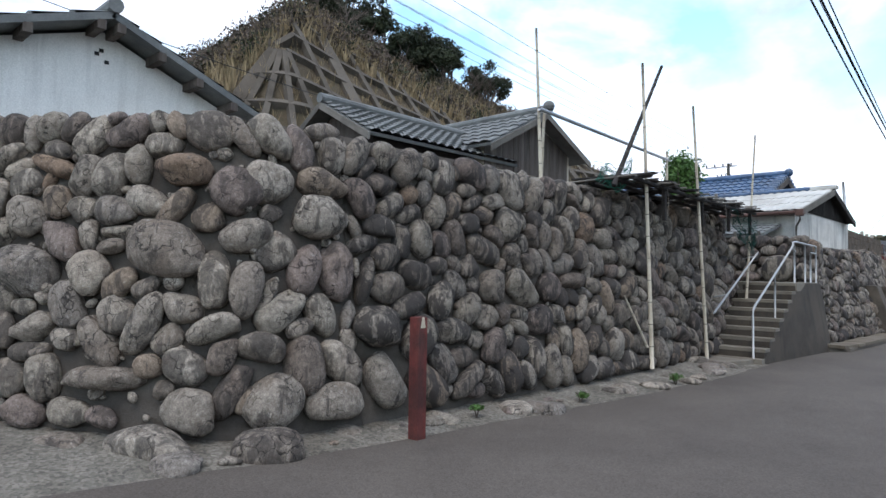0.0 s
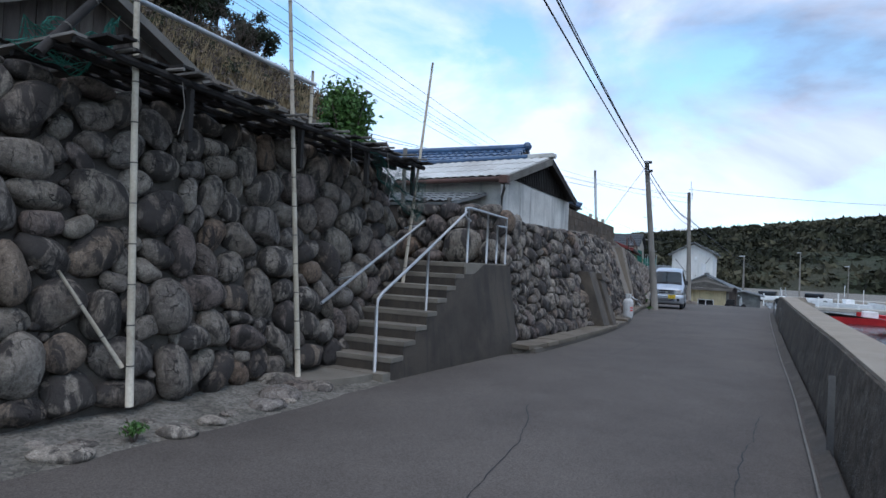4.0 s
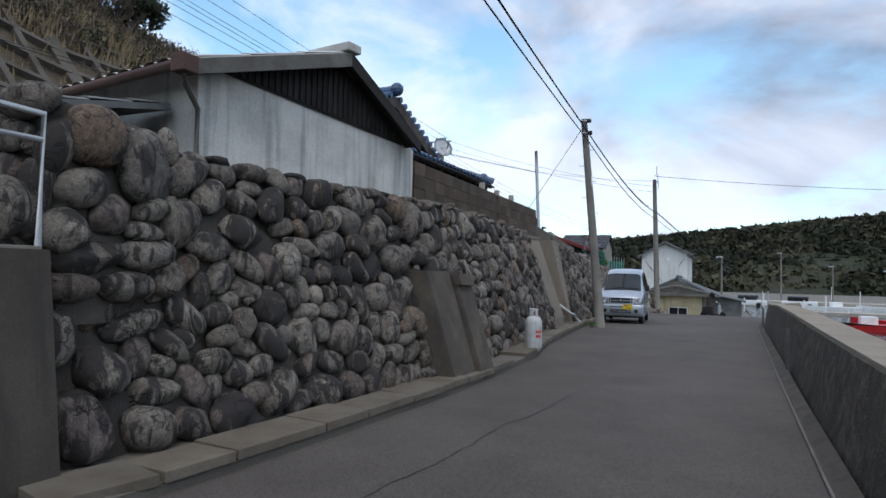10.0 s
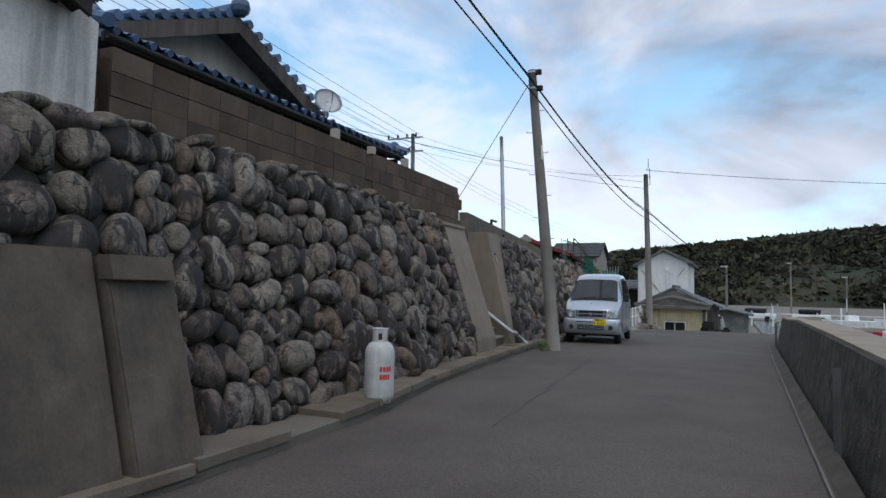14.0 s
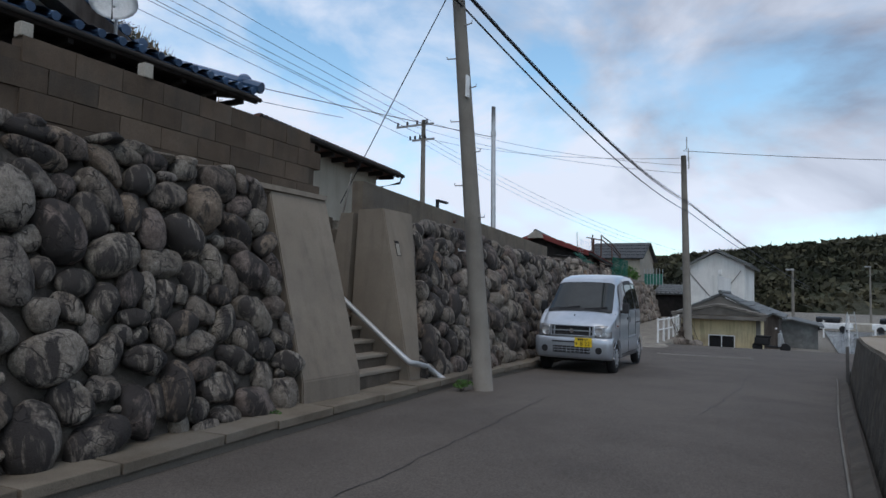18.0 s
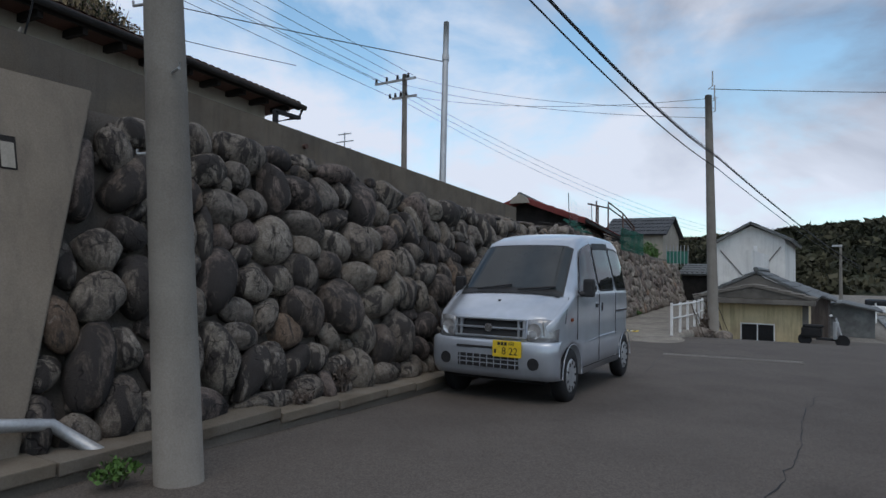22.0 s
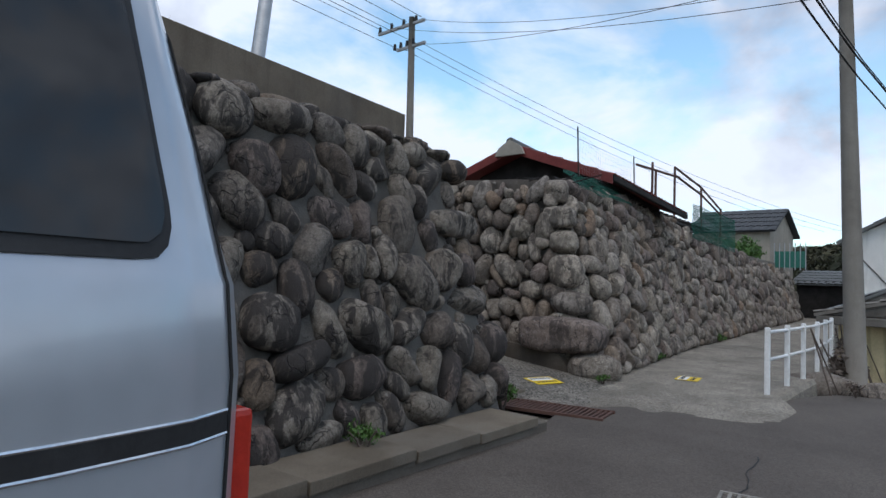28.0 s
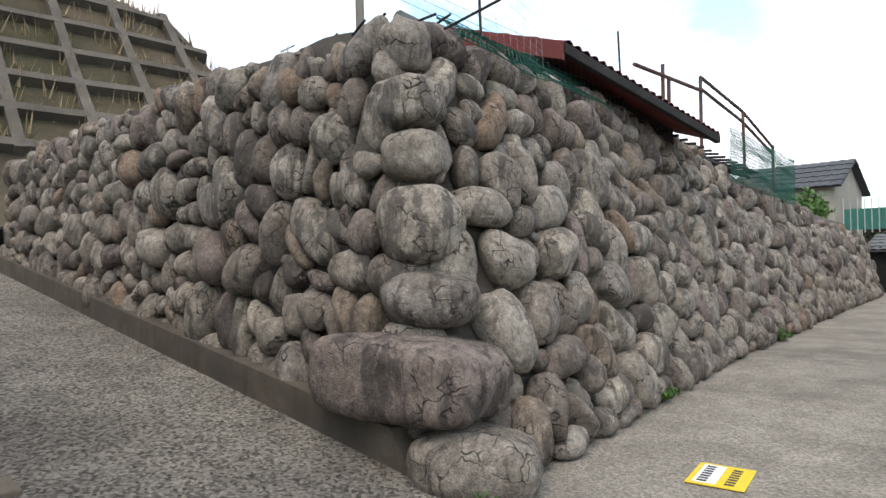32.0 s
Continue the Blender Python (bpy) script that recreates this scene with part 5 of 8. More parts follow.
def build_hut_b():
    rnd = random.Random(21)
    ob = thing("shed", "old shed of dark weathered boards under a grey tiled gable roof", "shed")
    x, y0, y1, ya = -4.8, 12.35, 15.5, 14.0
    bm = B()
    prism(bm, [(x, y0, 2.5), (x, y1, 2.5), (x, y1, 4.62), (x, ya, 5.22), (x, y0, 4.45)], (-3.2, 0, 0))
    part("body", bm, M_BEIGE, ob)
    boards(ob, "board", M_WOOD, (x, y0, 0), (0, 1, 0), y1 - y0, lambda u: 3.98, lambda u: (4.42 + (u / (ya - y0)) * 0.76 if u < ya - y0 else 5.18 - (u - ya + y0) / (y1 - ya) * 0.6), 0.19, 0.02, rnd)
    for a, b, nm in (((x + 0.35, y0 - 0.25, 4.36), (x + 0.35, ya, 5.32), "left"), ((x + 0.35, y1 + 0.3, 4.5), (x + 0.35, ya, 5.32), "right")):
        bm = B()
        wave_roof(bm, a, (a[0] - 3.7, a[1], a[2]), (b[0] - 3.7, b[1], b[2]), b, 14, 6, 0.035, 0.03)
        part("roof_slope", bm, M_TILE_GREY, ob, "grey tiled roof slope")
        bm = B()
        prism(bm, [(a[0] + 0.02, a[1], a[2] - 0.16), (a[0] + 0.02, a[1], a[2] - 0.03), (b[0] + 0.02, b[1], b[2] - 0.03), (b[0] + 0.02, b[1], b[2] - 0.16)], (0.04, 0, 0))
        part("barge_board", bm, M_GREYWOOD, ob)
    bm = B()
    tube(bm, [(x + 0.4, ya, 5.38), (x - 3.4, ya, 5.38)], 0.09, 10)
    part("ridge_tile", bm, M_TILE_GREY, ob)
    bm = B()
    bmesh.ops.create_uvsphere(bm, u_segments=10, v_segments=6, radius=0.13, matrix=Matrix.Translation((x + 0.42, ya, 5.42)))
    part("ridge_end", bm, M_TILE_GREY, ob)
    bm = B()
    prism(bm, [(x + 0.02, 13.0, 3.95), (x + 0.4, 13.0, 3.8), (x + 0.4, 13.0, 3.76), (x + 0.02, 13.0, 3.9)], (0, 2.5, 0))
    part("awning", bm, M_RUST, ob, "small rusty lean-to roof")


def build_hut_a():
    rnd = random.Random(22)
    ob = thing("shed", "low dark wooden shed with a grey scalloped tile roof", "shed", (-6.05, 9.65, 0), -90)
    x, y0, y1, ya = 0.0, -1.05, 1.05, 0.0
    bm = B()
    prism(bm, [(x, y0, 2.5), (x, y1, 2.5), (x, y1, 4.12), (x, ya, 4.72), (x, y0, 4.0)], (-3.6, 0, 0))
    part("body", bm, M_DARKWOOD, ob)
    boards(ob, "board", M_WOOD, (x, y0, 0), (0, 1, 0), y1 - y0, lambda u: 2.6, lambda u: (3.95 + u / (ya - y0) * 0.7 if u < ya - y0 else 4.65 - (u - ya + y0) / (y1 - ya) * 0.55), 0.24, 0.02, rnd)
    for a, b in (((x + 0.3, y0 - 0.3, 3.98), (x + 0.3, ya, 4.84)), ((x + 0.3, y1 + 0.3, 4.12), (x + 0.3, ya, 4.84))):
        bm = B()
        wave_roof(bm, a, (a[0] - 4.0, a[1], a[2]), (b[0] - 4.0, b[1], b[2]), b, 18, 8, 0.04, 0.035)
        part("roof_slope", bm, M_TILE_GREY, ob, "grey scalloped tiles")
        bm = B()
        prism(bm, [(a[0] + 0.02, a[1], a[2] - 0.14), (a[0] + 0.02, a[1], a[2] - 0.02), (b[0] + 0.02, b[1], b[2] - 0.02), (b[0] + 0.02, b[1], b[2] - 0.14)], (0.04, 0, 0))
        part("barge_board", bm, M_GREYWOOD, ob)
    bm = B()
    tube(bm, [(x + 0.35, ya, 4.9), (x - 3.7, ya, 4.9)], 0.09, 10)
    part("ridge_tile", bm, M_TILE_GREY, ob)


def build_left_house():
    ob = thing("house", "white plastered house with a dark tiled gable roof", "house")
    x, ya = -7.0, 6.05
    bm = B()
    prism(bm, [(x, 2.6, 2.5), (x, 8.2, 2.5), (x, 8.2, 4.45), (x, ya, 5.35), (x, 2.6, 4.2)], (-5, 0, 0))
    part("wall", bm, M_WHITE, ob)
    for a, b in (((x + 0.5, 2.0, 4.1), (x + 0.5, ya, 5.52)), ((x + 0.5, 8.75, 4.35), (x + 0.5, ya, 5.52))):
        bm = B()
        wave_roof(bm, a, (a[0] - 6, a[1], a[2]), (b[0] - 6, b[1], b[2]), b, 20, 8, 0.04, 0.035, 0.1)
        part("roof_slope", bm, M_TILE_GREY, ob, "dark grey roof tiles")
        for k in range(5):
            c = Vector(a).lerp(Vector(b), 0.08 + k * 0.22)
            bm = B()
            box(bm, c + Vector((-0.5, -0.06, -0.24)), c + Vector((0.0, 0.06, -0.10)), 0.01)
            part("rafter_end", bm, M_WOOD, ob)
    bm = B()
    tube(bm, [(x + 0.55, ya, 5.6), (x - 5, ya, 5.6)], 0.11, 10)
    part("ridge_tile", bm, M_TILE_GREY, ob)
    for dy, dz in ((-0.06, 0.0), (0.08, -0.1), (0.0, 0.06)):
        bm = B()
        box(bm, (x + 0.001, ya + dy - 0.03, 4.98 + dz), (x + 0.012, ya + dy + 0.03, 5.03 + dz))
        part("vent_hole", bm, M_BLACK, ob)
    bm = B()
    box(bm, (x, 7.0, 4.2), (x + 0.06, 7.16, 4.3), 0.01)
    part("vent_cowl", bm, M_GALV, ob)


def build_house_one():
    rnd = random.Random(23)
    ob = thing("house", "low plastered house with stained white gable and rusty eaves", "house")
    a, b = Vector((-1.44, 21.25, 0)), Vector((-0.90, 24.95, 0))
    d = (b - a).normalized()
    nrm = Vector((d.y, -d.x, 0))
    w = (b - a).length
    ua = w * 0.53
    inn = -nrm * 4.8

    def P(u, z, out=0.0):
        p = a + d * u + nrm * out
        return Vector((p.x, p.y, z))

    bm = B()
    prism(bm, [P(0, 2.55), P(w, 2.55), P(w, 3.47), P(ua, 4.30), P(0, 3.68)], inn)
    part("wall", bm, M_PLASTER, ob, "stained white plaster wall")
    bm = B()
    prism(bm, [P(0.2, 3.68, 0.012), P(w - 0.32, 3.50, 0.012), P(w - 0.25, 3.62, 0.012), P(ua, 4.34, 0.012), P(0.15, 3.72, 0.012)], nrm * 0.02)
    part("gable_panel", bm, M_DARKWOOD, ob, "dark slatted gable")
    for k in range(34):
        u = 0.3 + k * (w - 0.5) / 34
        lo = 3.69 - 0.20 * u / w + 0.02
        hi = 3.66 + 0.66 * u / ua if u < ua else 4.30 - (u - ua) / (w - ua) * 0.82
        if hi - lo > 0.08:
            bm = B()
            prism(bm, [P(u, lo, 0.034), P(u + 0.05, lo, 0.034), P(u + 0.05, hi - 0.03, 0.034), P(u, hi - 0.03, 0.034)], nrm * 0.018)
            part("slat", bm, M_DARKWOOD, ob)
    for s, (ue, ze, top) in (("left", (-0.32, 3.62, ua)), ("right", (w - 0.2, 3.56, ua))):
        e0, r0 = P(ue, ze, 0.24), P(top, 4.39, 0.24)
        bm = B()
        back = -nrm * 5.4
        wave_roof(bm, e0, e0 + back, r0 + back, r0, 24, 3, 0.028, 0.012, 0.05)
        part("roof_slope", bm, M_TIN if s == "left" else M_TILE_GREY, ob, "corrugated tin roof" if s == "left" else "grey tile roof")
        bm = B()
        prism(bm, [e0 + Vector((0, 0, -0.17)), e0 + Vector((0, 0, -0.02)), r0 + Vector((0, 0, -0.02)), r0 + Vector((0, 0, -0.19))], nrm * 0.045)
        part("barge_board", bm, M_GREYWOOD if s == "left" else M_DARKWOOD, ob)
        bm = B()
        prism(bm, [e0 + Vector((0, 0, -0.08)), P(ue, ze - 0.08, 0.0), P(top, 4.34, 0.0), r0 + Vector((0, 0, -0.08))], Vector((0, 0, 0.02)))
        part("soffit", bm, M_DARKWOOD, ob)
    bm = B()
    r = P(ua, 4.43, 0.28)
    box(bm, Vector((-0.12, -0.12, -0.06)), Vector((0.55, 0.12, 0.05)), 0.02, Matrix.Translation(r - nrm * 0.5) @ Matrix.Rotation(math.atan2(nrm.y, nrm.x), 4, "Z"))
    part("ridge_cap", bm, M_TIN, ob, "pale folded ridge cap")
    bm = B()
    tube(bm, [P(ua, 4.43, 0.2), P(ua, 4.43, 0.2) - nrm * 5], 0.07, 8)
    part("ridge_tile", bm, M_TILE_BLUE, ob)
    bm = B()
    e = P(-0.34, 3.56, 0.26)
    tube(bm, [e, e - nrm * 4.9], 0.055, 8)
    part("gutter", bm, M_RUST, ob, "rusty eaves gutter", smooth=True)
    bm = B()
    box(bm, e + Vector((-0.09, -0.09, -0.1)), e + Vector((0.09, 0.09, 0.07)), 0.015)
    part("gutter_box", bm, M_RUST, ob)
    bm = B()
    tube(bm, [e + Vector((0, 0, -0.1)), e + Vector((0, 0.02, -0.2)), P(-0.03, 3.22, 0.05), P(-0.03, 2.72, 0.05)], 0.028, 8)
    part("downpipe", bm, M_GREYWOOD, ob, smooth=True)
    # low lean-to beside the house
    sh = thing("lean_to", "low lean-to with a battered tin and tile roof", "shed")
    bm = B()
    wave_roof(bm, (-1.75, 19.45, 2.92), (-4.6, 19.45, 2.92), (-4.6, 21.2, 3.3), (-1.75, 21.2, 3.3), 16, 4, 0.03, 0.02)
    part("roof_slope", bm, M_TILE_GREY, sh)
    bm = B()
    box(bm, (-4.5, 19.5, 2.5), (-1.85, 21.2, 2.95))
    part("body", bm, M_WOOD, sh)
    for x in (-1.85, -2.4):
        bm = B()
        box(bm, (x, 19.42, 2.6), (x + 0.07, 19.5, 3.0), 0.01)
        part("post", bm, M_GREYWOOD, sh)


def build_gate():
    g = thing("gate", "pale corrugated sheet gate at the stair head", "gate")
    bm = B()
    rows = []
    for k in range(33):
        x = -3.7 + 0.78 * k / 32
        rows.append([(x, 18.98 + 0.012 * math.sin(k * 1.4), 1.78), (x, 18.98 + 0.012 * math.sin(k * 1.4), 3.2)])
    loft(bm, rows)
    bmesh.ops.solidify(bm, geom=bm.faces[:], thickness=0.004)
    part("sheet", bm, M_WHITE, g, "dull white sheet")
    for x in (-3.72, -2.92):
        bm = B()
        box(bm, (x - 0.025, 18.96, 1.7), (x + 0.025, 19.02, 3.25), 0.006)
        part("post", bm, M_DARKWOOD, g)
    bm = B()
    box(bm, (-3.8, 18.9, 3.2), (-2.85, 19.08, 3.34), 0.02)
    part("awning_roll", bm, M_TIN, g, "rolled pale awning")
    lad = thing("stake", "weathered grey wooden stake on the terrace", "stake")
    bm = B()
    box(bm, (-2.86, 19.4, 2.6), (-2.79, 19.46, 4.0), 0.008)
    part("post", bm, M_GREYWOOD, lad)


def build_house_two():
    ob = thing("house", "beige house with blue glazed roof tiles behind a block wall", "house")
    x, ya = -4.2, 29.3
    bm = B()
    prism(bm, [(x, 25.6, 2.5), (x, 32.3, 2.5), (x, 32.0, 4.62), (x, ya, 5.65), (x, 26.4, 4.62)], (-6, 0, 0))
    part("wall", bm, M_BEIGE, ob)
    for ye, s in ((26.2, -1), (32.45, 1)):
        a, b = Vector((x + 0.55, ye, 4.45)), Vector((x + 0.55, ya, 5.78))
        bm = B()
        wave_roof(bm, a, a + Vector((-7, 0, 0)), b + Vector((-7, 0, 0)), b, 26, 8, 0.045, 0.04, 0.08)
        part("roof_slope", bm, M_TILE_BLUE, ob, "blue glazed tile slope")
        bm = B()
        prism(bm, [a + Vector((0.01, 0, -0.3)), a + Vector((0.01, 0, -0.05)), b + Vector((0.01, 0, -0.05)), b + Vector((0.01, 0, -0.30))], (0.05, 0, 0))
        part("barge_board", bm, M_WOOD, ob)
        bm = B()
        prism(bm, [a + Vector((0, 0, -0.1)), a + Vector((-0.55, 0, -0.1)), b + Vector((-0.55, 0, -0.1)), b + Vector((0, 0, -0.1))], (0, 0, 0.02))
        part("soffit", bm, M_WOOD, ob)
        n = 13
        for k in range(n + 1):
            c = a.lerp(b, k / n)
            bm = B()
            tube(bm, [c + Vector((0.07, 0, 0.03)), c + Vector((-0.25, 0, 0.04))], 0.075, 8)
            part("verge_tile", bm, M_TILE_BLUE, ob)
    bm = B()
    tube(bm, [(x + 0.6, ya, 5.86), (x - 6, ya, 5.86)], 0.12, 10)
    part("ridge_tile", bm, M_TILE_BLUE, ob)
    bm = B()
    bmesh.ops.create_uvsphere(bm, u_segments=10, v_segments=6, radius=0.16, matrix=Matrix.Translation((x + 0.62, ya, 5.89)))
    part("ridge_end", bm, M_TILE_BLUE, ob)
    # lower roof along the block wall
    e0, e1, r0, r1 = Vector((-2.42, 26.1, 4.11)), Vector((-2.55, 33.0, 4.15)), Vector((x + 0.02, 26.3, 4.66)), Vector((x + 0.02, 32.5, 4.66))
    bm = B()
    wave_roof(bm, e0, e1, r1, r0, 28, 5, 0.045, 0.04, 0.08)
    part("lower_roof", bm, M_TILE_BLUE, ob, "blue glazed tile lower roof")
    bm = B()
    prism(bm, [e0 + Vector((0, 0, -0.08)), e1 + Vector((0, 0, -0.08)), r1 + Vector((0, 0, -0.35)), r0 + Vector((0, 0, -0.35))], (0, 0, 0.03))
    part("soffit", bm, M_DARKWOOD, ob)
    for k in range(29):
        c = e0.lerp(e1, (k + 0.5) / 29)
        bm = B()
        tube(bm, [c + Vector((0.06, 0, 0.02)), c + Vector((-0.25, 0, 0.11))], 0.046, 8)
        part("eave_tile", bm, M_TILE_BLUE, ob)
    bm = B()
    tube(bm, [e0 + Vector((0.07, 0, -0.07)), e1 + Vector((0.07, 0, -0.08))], 0.032, 8)
    part("gutter", bm, M_DARKWOOD, ob, "thin dark eaves gutter", smooth=True)
    bm = B()
    prism(bm, [e0 + Vector((0.02, 0, -0.12)), e1 + Vector((0.02, 0, -0.12)), e1 + Vector((-0.03, 0, -0.12)), e0 + Vector((-0.03, 0, -0.12))], (0, 0, 0.1))
    part("fascia", bm, M_DARKWOOD, ob)
    for k in range(15):
        c = e0.lerp(e1, (k + 0.5) / 15)
        bm = B()
        box(bm, (c.x - 0.5, c.y - 0.03, c.z - 0.17), (c.x - 0.03, c.y + 0.03, c.z - 0.10), 0.004)
        part("rafter", bm, M_DARKWOOD, ob)
    for end, rr in ((e1, r1), (e0, r0)):
        bm = B()
        tube(bm, [end + Vector((0.08, 0, 0.09)), rr + Vector((0, 0, 0.12))], 0.08, 8)
        part("hip_tile", bm, M_TILE_BLUE, ob)
        bm = B()
        bmesh.ops.create_uvsphere(bm, u_segments=10, v_segments=6, radius=0.11, matrix=Matrix.Translation(end.lerp(rr, 0.12) + Vector((0, 0, 0.14))))
        part("hip_end", bm, M_TILE_BLUE, ob)
    bm = B()
    box(bm, (-3.05, 26.4, 2.5), (-3.0, 32.7, 4.15))
    part("veranda_wall", bm, M_DARKWOOD, ob, "dark boarded veranda wall")
    dish = thing("satellite_dish", "white round satellite dish on the roof edge", "satellite dish", (-3.45, 31.5, 4.40))
    bm = B()
    rings = []
    fwd = Vector((0.75, -0.55, 0.38)).normalized()
    u = fwd.cross(Vector((0, 0, 1))).normalized()
    v = u.cross(fwd)
    c0 = Vector((0.1, -0.1, 0.5))
    rr = [[bm.verts.new(c0 + (u * math.cos(t) + v * math.sin(t)) * 0.27 * q + fwd * 0.075 * q * q) for t in [2 * math.pi * k / 20 for k in range(20)]] for q in (0.05, 0.35, 0.7, 1.0)]
    for p, q in zip(rr, rr[1:]):
        for k in range(20):
            bm.faces.new((p[k], p[(k + 1) % 20], q[(k + 1) % 20], q[k]))
    bm.faces.new(rr[0])
    bmesh.ops.solidify(bm, geom=bm.faces[:], thickness=0.01)
    part("bowl", bm, M_WHITE_PAINT, dish, smooth=True)
    bm = B()
    tube(bm, [(0, 0, 0), (0, 0, 0.5), c0 - fwd * 0.02], 0.02, 8)
    part("mast", bm, M_GALV, dish)
    bm = B()
    tube(bm, [c0 - v * 0.26 + fwd * 0.07, c0 - v * 0.1 + fwd * 0.3, c0 + fwd * 0.33], 0.01, 6)
    part("feed_arm", bm, M_BLACK, dish)


def build_block_wall():
    """Concrete block parapet on the cobble wall."""
    rnd = random.Random(31)
    bw = thing("wall_11", "brown-grey concrete block parapet on the stone wall", "block wall", kind="structure")
    p0, p1 = Vector((-0.95, 25.12, 0)), Vector((-1.12, 32.62, 0))
    d = (p1 - p0).normalized()
    nrm = Vector((d.y, -d.x, 0))
    ln = (p1 - p0).length
    bm = B()
    prism(bm, [p0 - nrm * 0.02 + Vector((0, 0, 2.4)), p1 - nrm * 0.02 + Vector((0, 0, 2.4)), p1 - nrm * 0.13 + Vector((0, 0, 2.4)), p0 - nrm * 0.13 + Vector((0, 0, 2.4))], (0, 0, 0.86))
    part("core", bm, M_BLOCK_DARK, bw)
    bm = B()
    box(bm, (0, 0, 0), (0.396, 0.15, 0.196), 0.004)
    me = bpy.data.meshes.new("block")
    bm.to_mesh(me)
    bm.free()
    me.materials.append(M_BLOCK_DARK)
    ang = math.atan2(d.y, d.x)
    for row in range(4):
        z = 2.56 + row * 0.2
        for k in range(int(ln / 0.4) + 1):
            u = k * 0.4 + (0.2 if row % 2 and k > 9 else 0.0)
            if u < -0.05 or u + 0.39 > ln + 0.1:
                continue
            p = p0 + d * u - nrm * 0.15
            m = Matrix.Translation((p.x, p.y, z + rnd.uniform(-0.002, 0.002))) @ Matrix.Rotation(ang, 4, "Z") @ Matrix.Translation((0, -0.15 + rnd.uniform(-0.003, 0.003), 0))
            shared("block", me, bw, m)
    for k in range(5):
        for row in range(3):
            shared("block", me, bw, Matrix.Translation((-1.5 - 0.4 * k, 25.0, 2.76 + row * 0.2)))
    for y, h in ((28.4, 0.14), (29.3, 0.1), (30.3, 0.12)):
        bm = B()
        box(bm, (-1.15, y, 3.35), (-1.05, y + 0.09, 3.36 + h), 0.01)
        part("loose_block", bm, M_CONC_PALE, bw)


def build_buttresses():
    b1 = thing("buttress", "sloping concrete buttress against the cobble wall", "buttress")
    for y0, y1, out, zt in ((23.6, 24.3, 0.0, 1.68), (24.33, 24.83, 0.07, 1.64)):
        bm = B()
        prism(bm, [(-0.6, y0, 0.28), (0.46 + out, y0, 0.28), (0.0 + out, y0 + 0.04, zt), (-0.7, y0 + 0.04, zt)], (0, y1 - y0, 0))
        bmesh.ops.bevel(bm, geom=bm.edges[:], offset=0.015, segments=2, affect="EDGES")
        part("slab" if out else "body", bm, M_BUTT, b1)
    bm = B()
    prism(bm, [(0.03, 24.35, 1.65), (0.06, 24.35, 1.50), (0.19, 24.35, 1.50), (0.14, 24.35, 1.65)], (0, 0.46, 0))
    part("cap", bm, M_BUTT, b1)
    b2 = thing("buttress", "smooth brown-grey concrete buttress beside the second stair", "buttress")
    bm = B()
    prism(bm, [(-3.3, 31.72, 0.2), (-0.34, 31.72, 0.2), (-0.37, 31.72, 0.62), (-1.12, 31.9, 2.62), (-3.3, 31.9, 2.62)], (0, 0.93, 0))
    bmesh.ops.bevel(bm, geom=bm.edges[:], offset=0.012, segments=2, affect="EDGES")
    part("body", bm, M_PIER, b2)
    bm = B()
    prism(bm, [(-3.3, 31.68, 2.60), (-1.08, 31.68, 2.60), (-1.10, 31.72, 2.66), (-3.3, 31.72, 2.66)], (0, 1.12, 0))
    part("cap", bm, M_PIER, b2)
    bm = B()
    prism(bm, [(-1.0, 31.7, 0.2), (-0.30, 31.7, 0.2), (-0.32, 31.7, 0.33), (-1.0, 31.7, 0.33)], (0, 0.96, 0))
    part("footing", bm, M_BUTT, b2)
    b3 = thing("pier", "brown-grey concrete pier between stair and cobble wall", "pier")
    bm = B()
    low = [(-1.47, 33.80), (-0.40, 33.80), (-0.40, 34.02), (-1.47, 34.02)]
    high = [(-1.51, 33.98), (-1.075, 33.98), (-1.075, 34.72), (-1.51, 34.72)]
    a, b = [bm.verts.new((x, y, 0.2)) for x, y in low], [bm.verts.new((x, y, 2.66)) for x, y in high]
    bm.faces.new(a[::-1])
    bm.faces.new(b)
    for k in range(4):
        bm.faces.new((a[k], a[(k + 1) % 4], b[(k + 1) % 4], b[k]))
    bmesh.ops.bevel(bm, geom=bm.edges[:], offset=0.015, segments=2, affect="EDGES")
    bmesh.ops.recalc_face_normals(bm, faces=bm.faces[:])
    part("body", bm, M_PIER, b3)
    bm = B()
    prism(bm, [(-2.16, 33.82, 0.4), (-1.57, 33.82, 0.4), (-1.59, 33.98, 2.62), (-1.81, 33.98, 2.62)], (0, 0.42, 0))
    part("cheek_wall", bm, M_PIER, b3)
    bm = B()
    face = lambda z, out: -0.40 - 0.2744 * (z - 0.2) + out
    prism(bm, [(face(2.01, -0.02), 34.09, 2.01), (face(2.01, 0.004), 34.09, 2.01), (face(2.22, 0.004), 34.09, 2.22), (face(2.22, -0.02), 34.09, 2.22)], (0, 0.10, 0))
    part("meter_slot", bm, M_DARKWOOD, b3, "dark rim of a small plate let into the pier")
    bm = B()
    prism(bm, [(face(2.02, -0.02), 34.102, 2.02), (face(2.02, 0.007), 34.102, 2.02), (face(2.18, 0.007), 34.102, 2.18), (face(2.18, -0.02), 34.102, 2.18)], (0, 0.076, 0))
    part("meter_plate", bm, M_CONC_PALE, b3, "pale plate let into the pier")


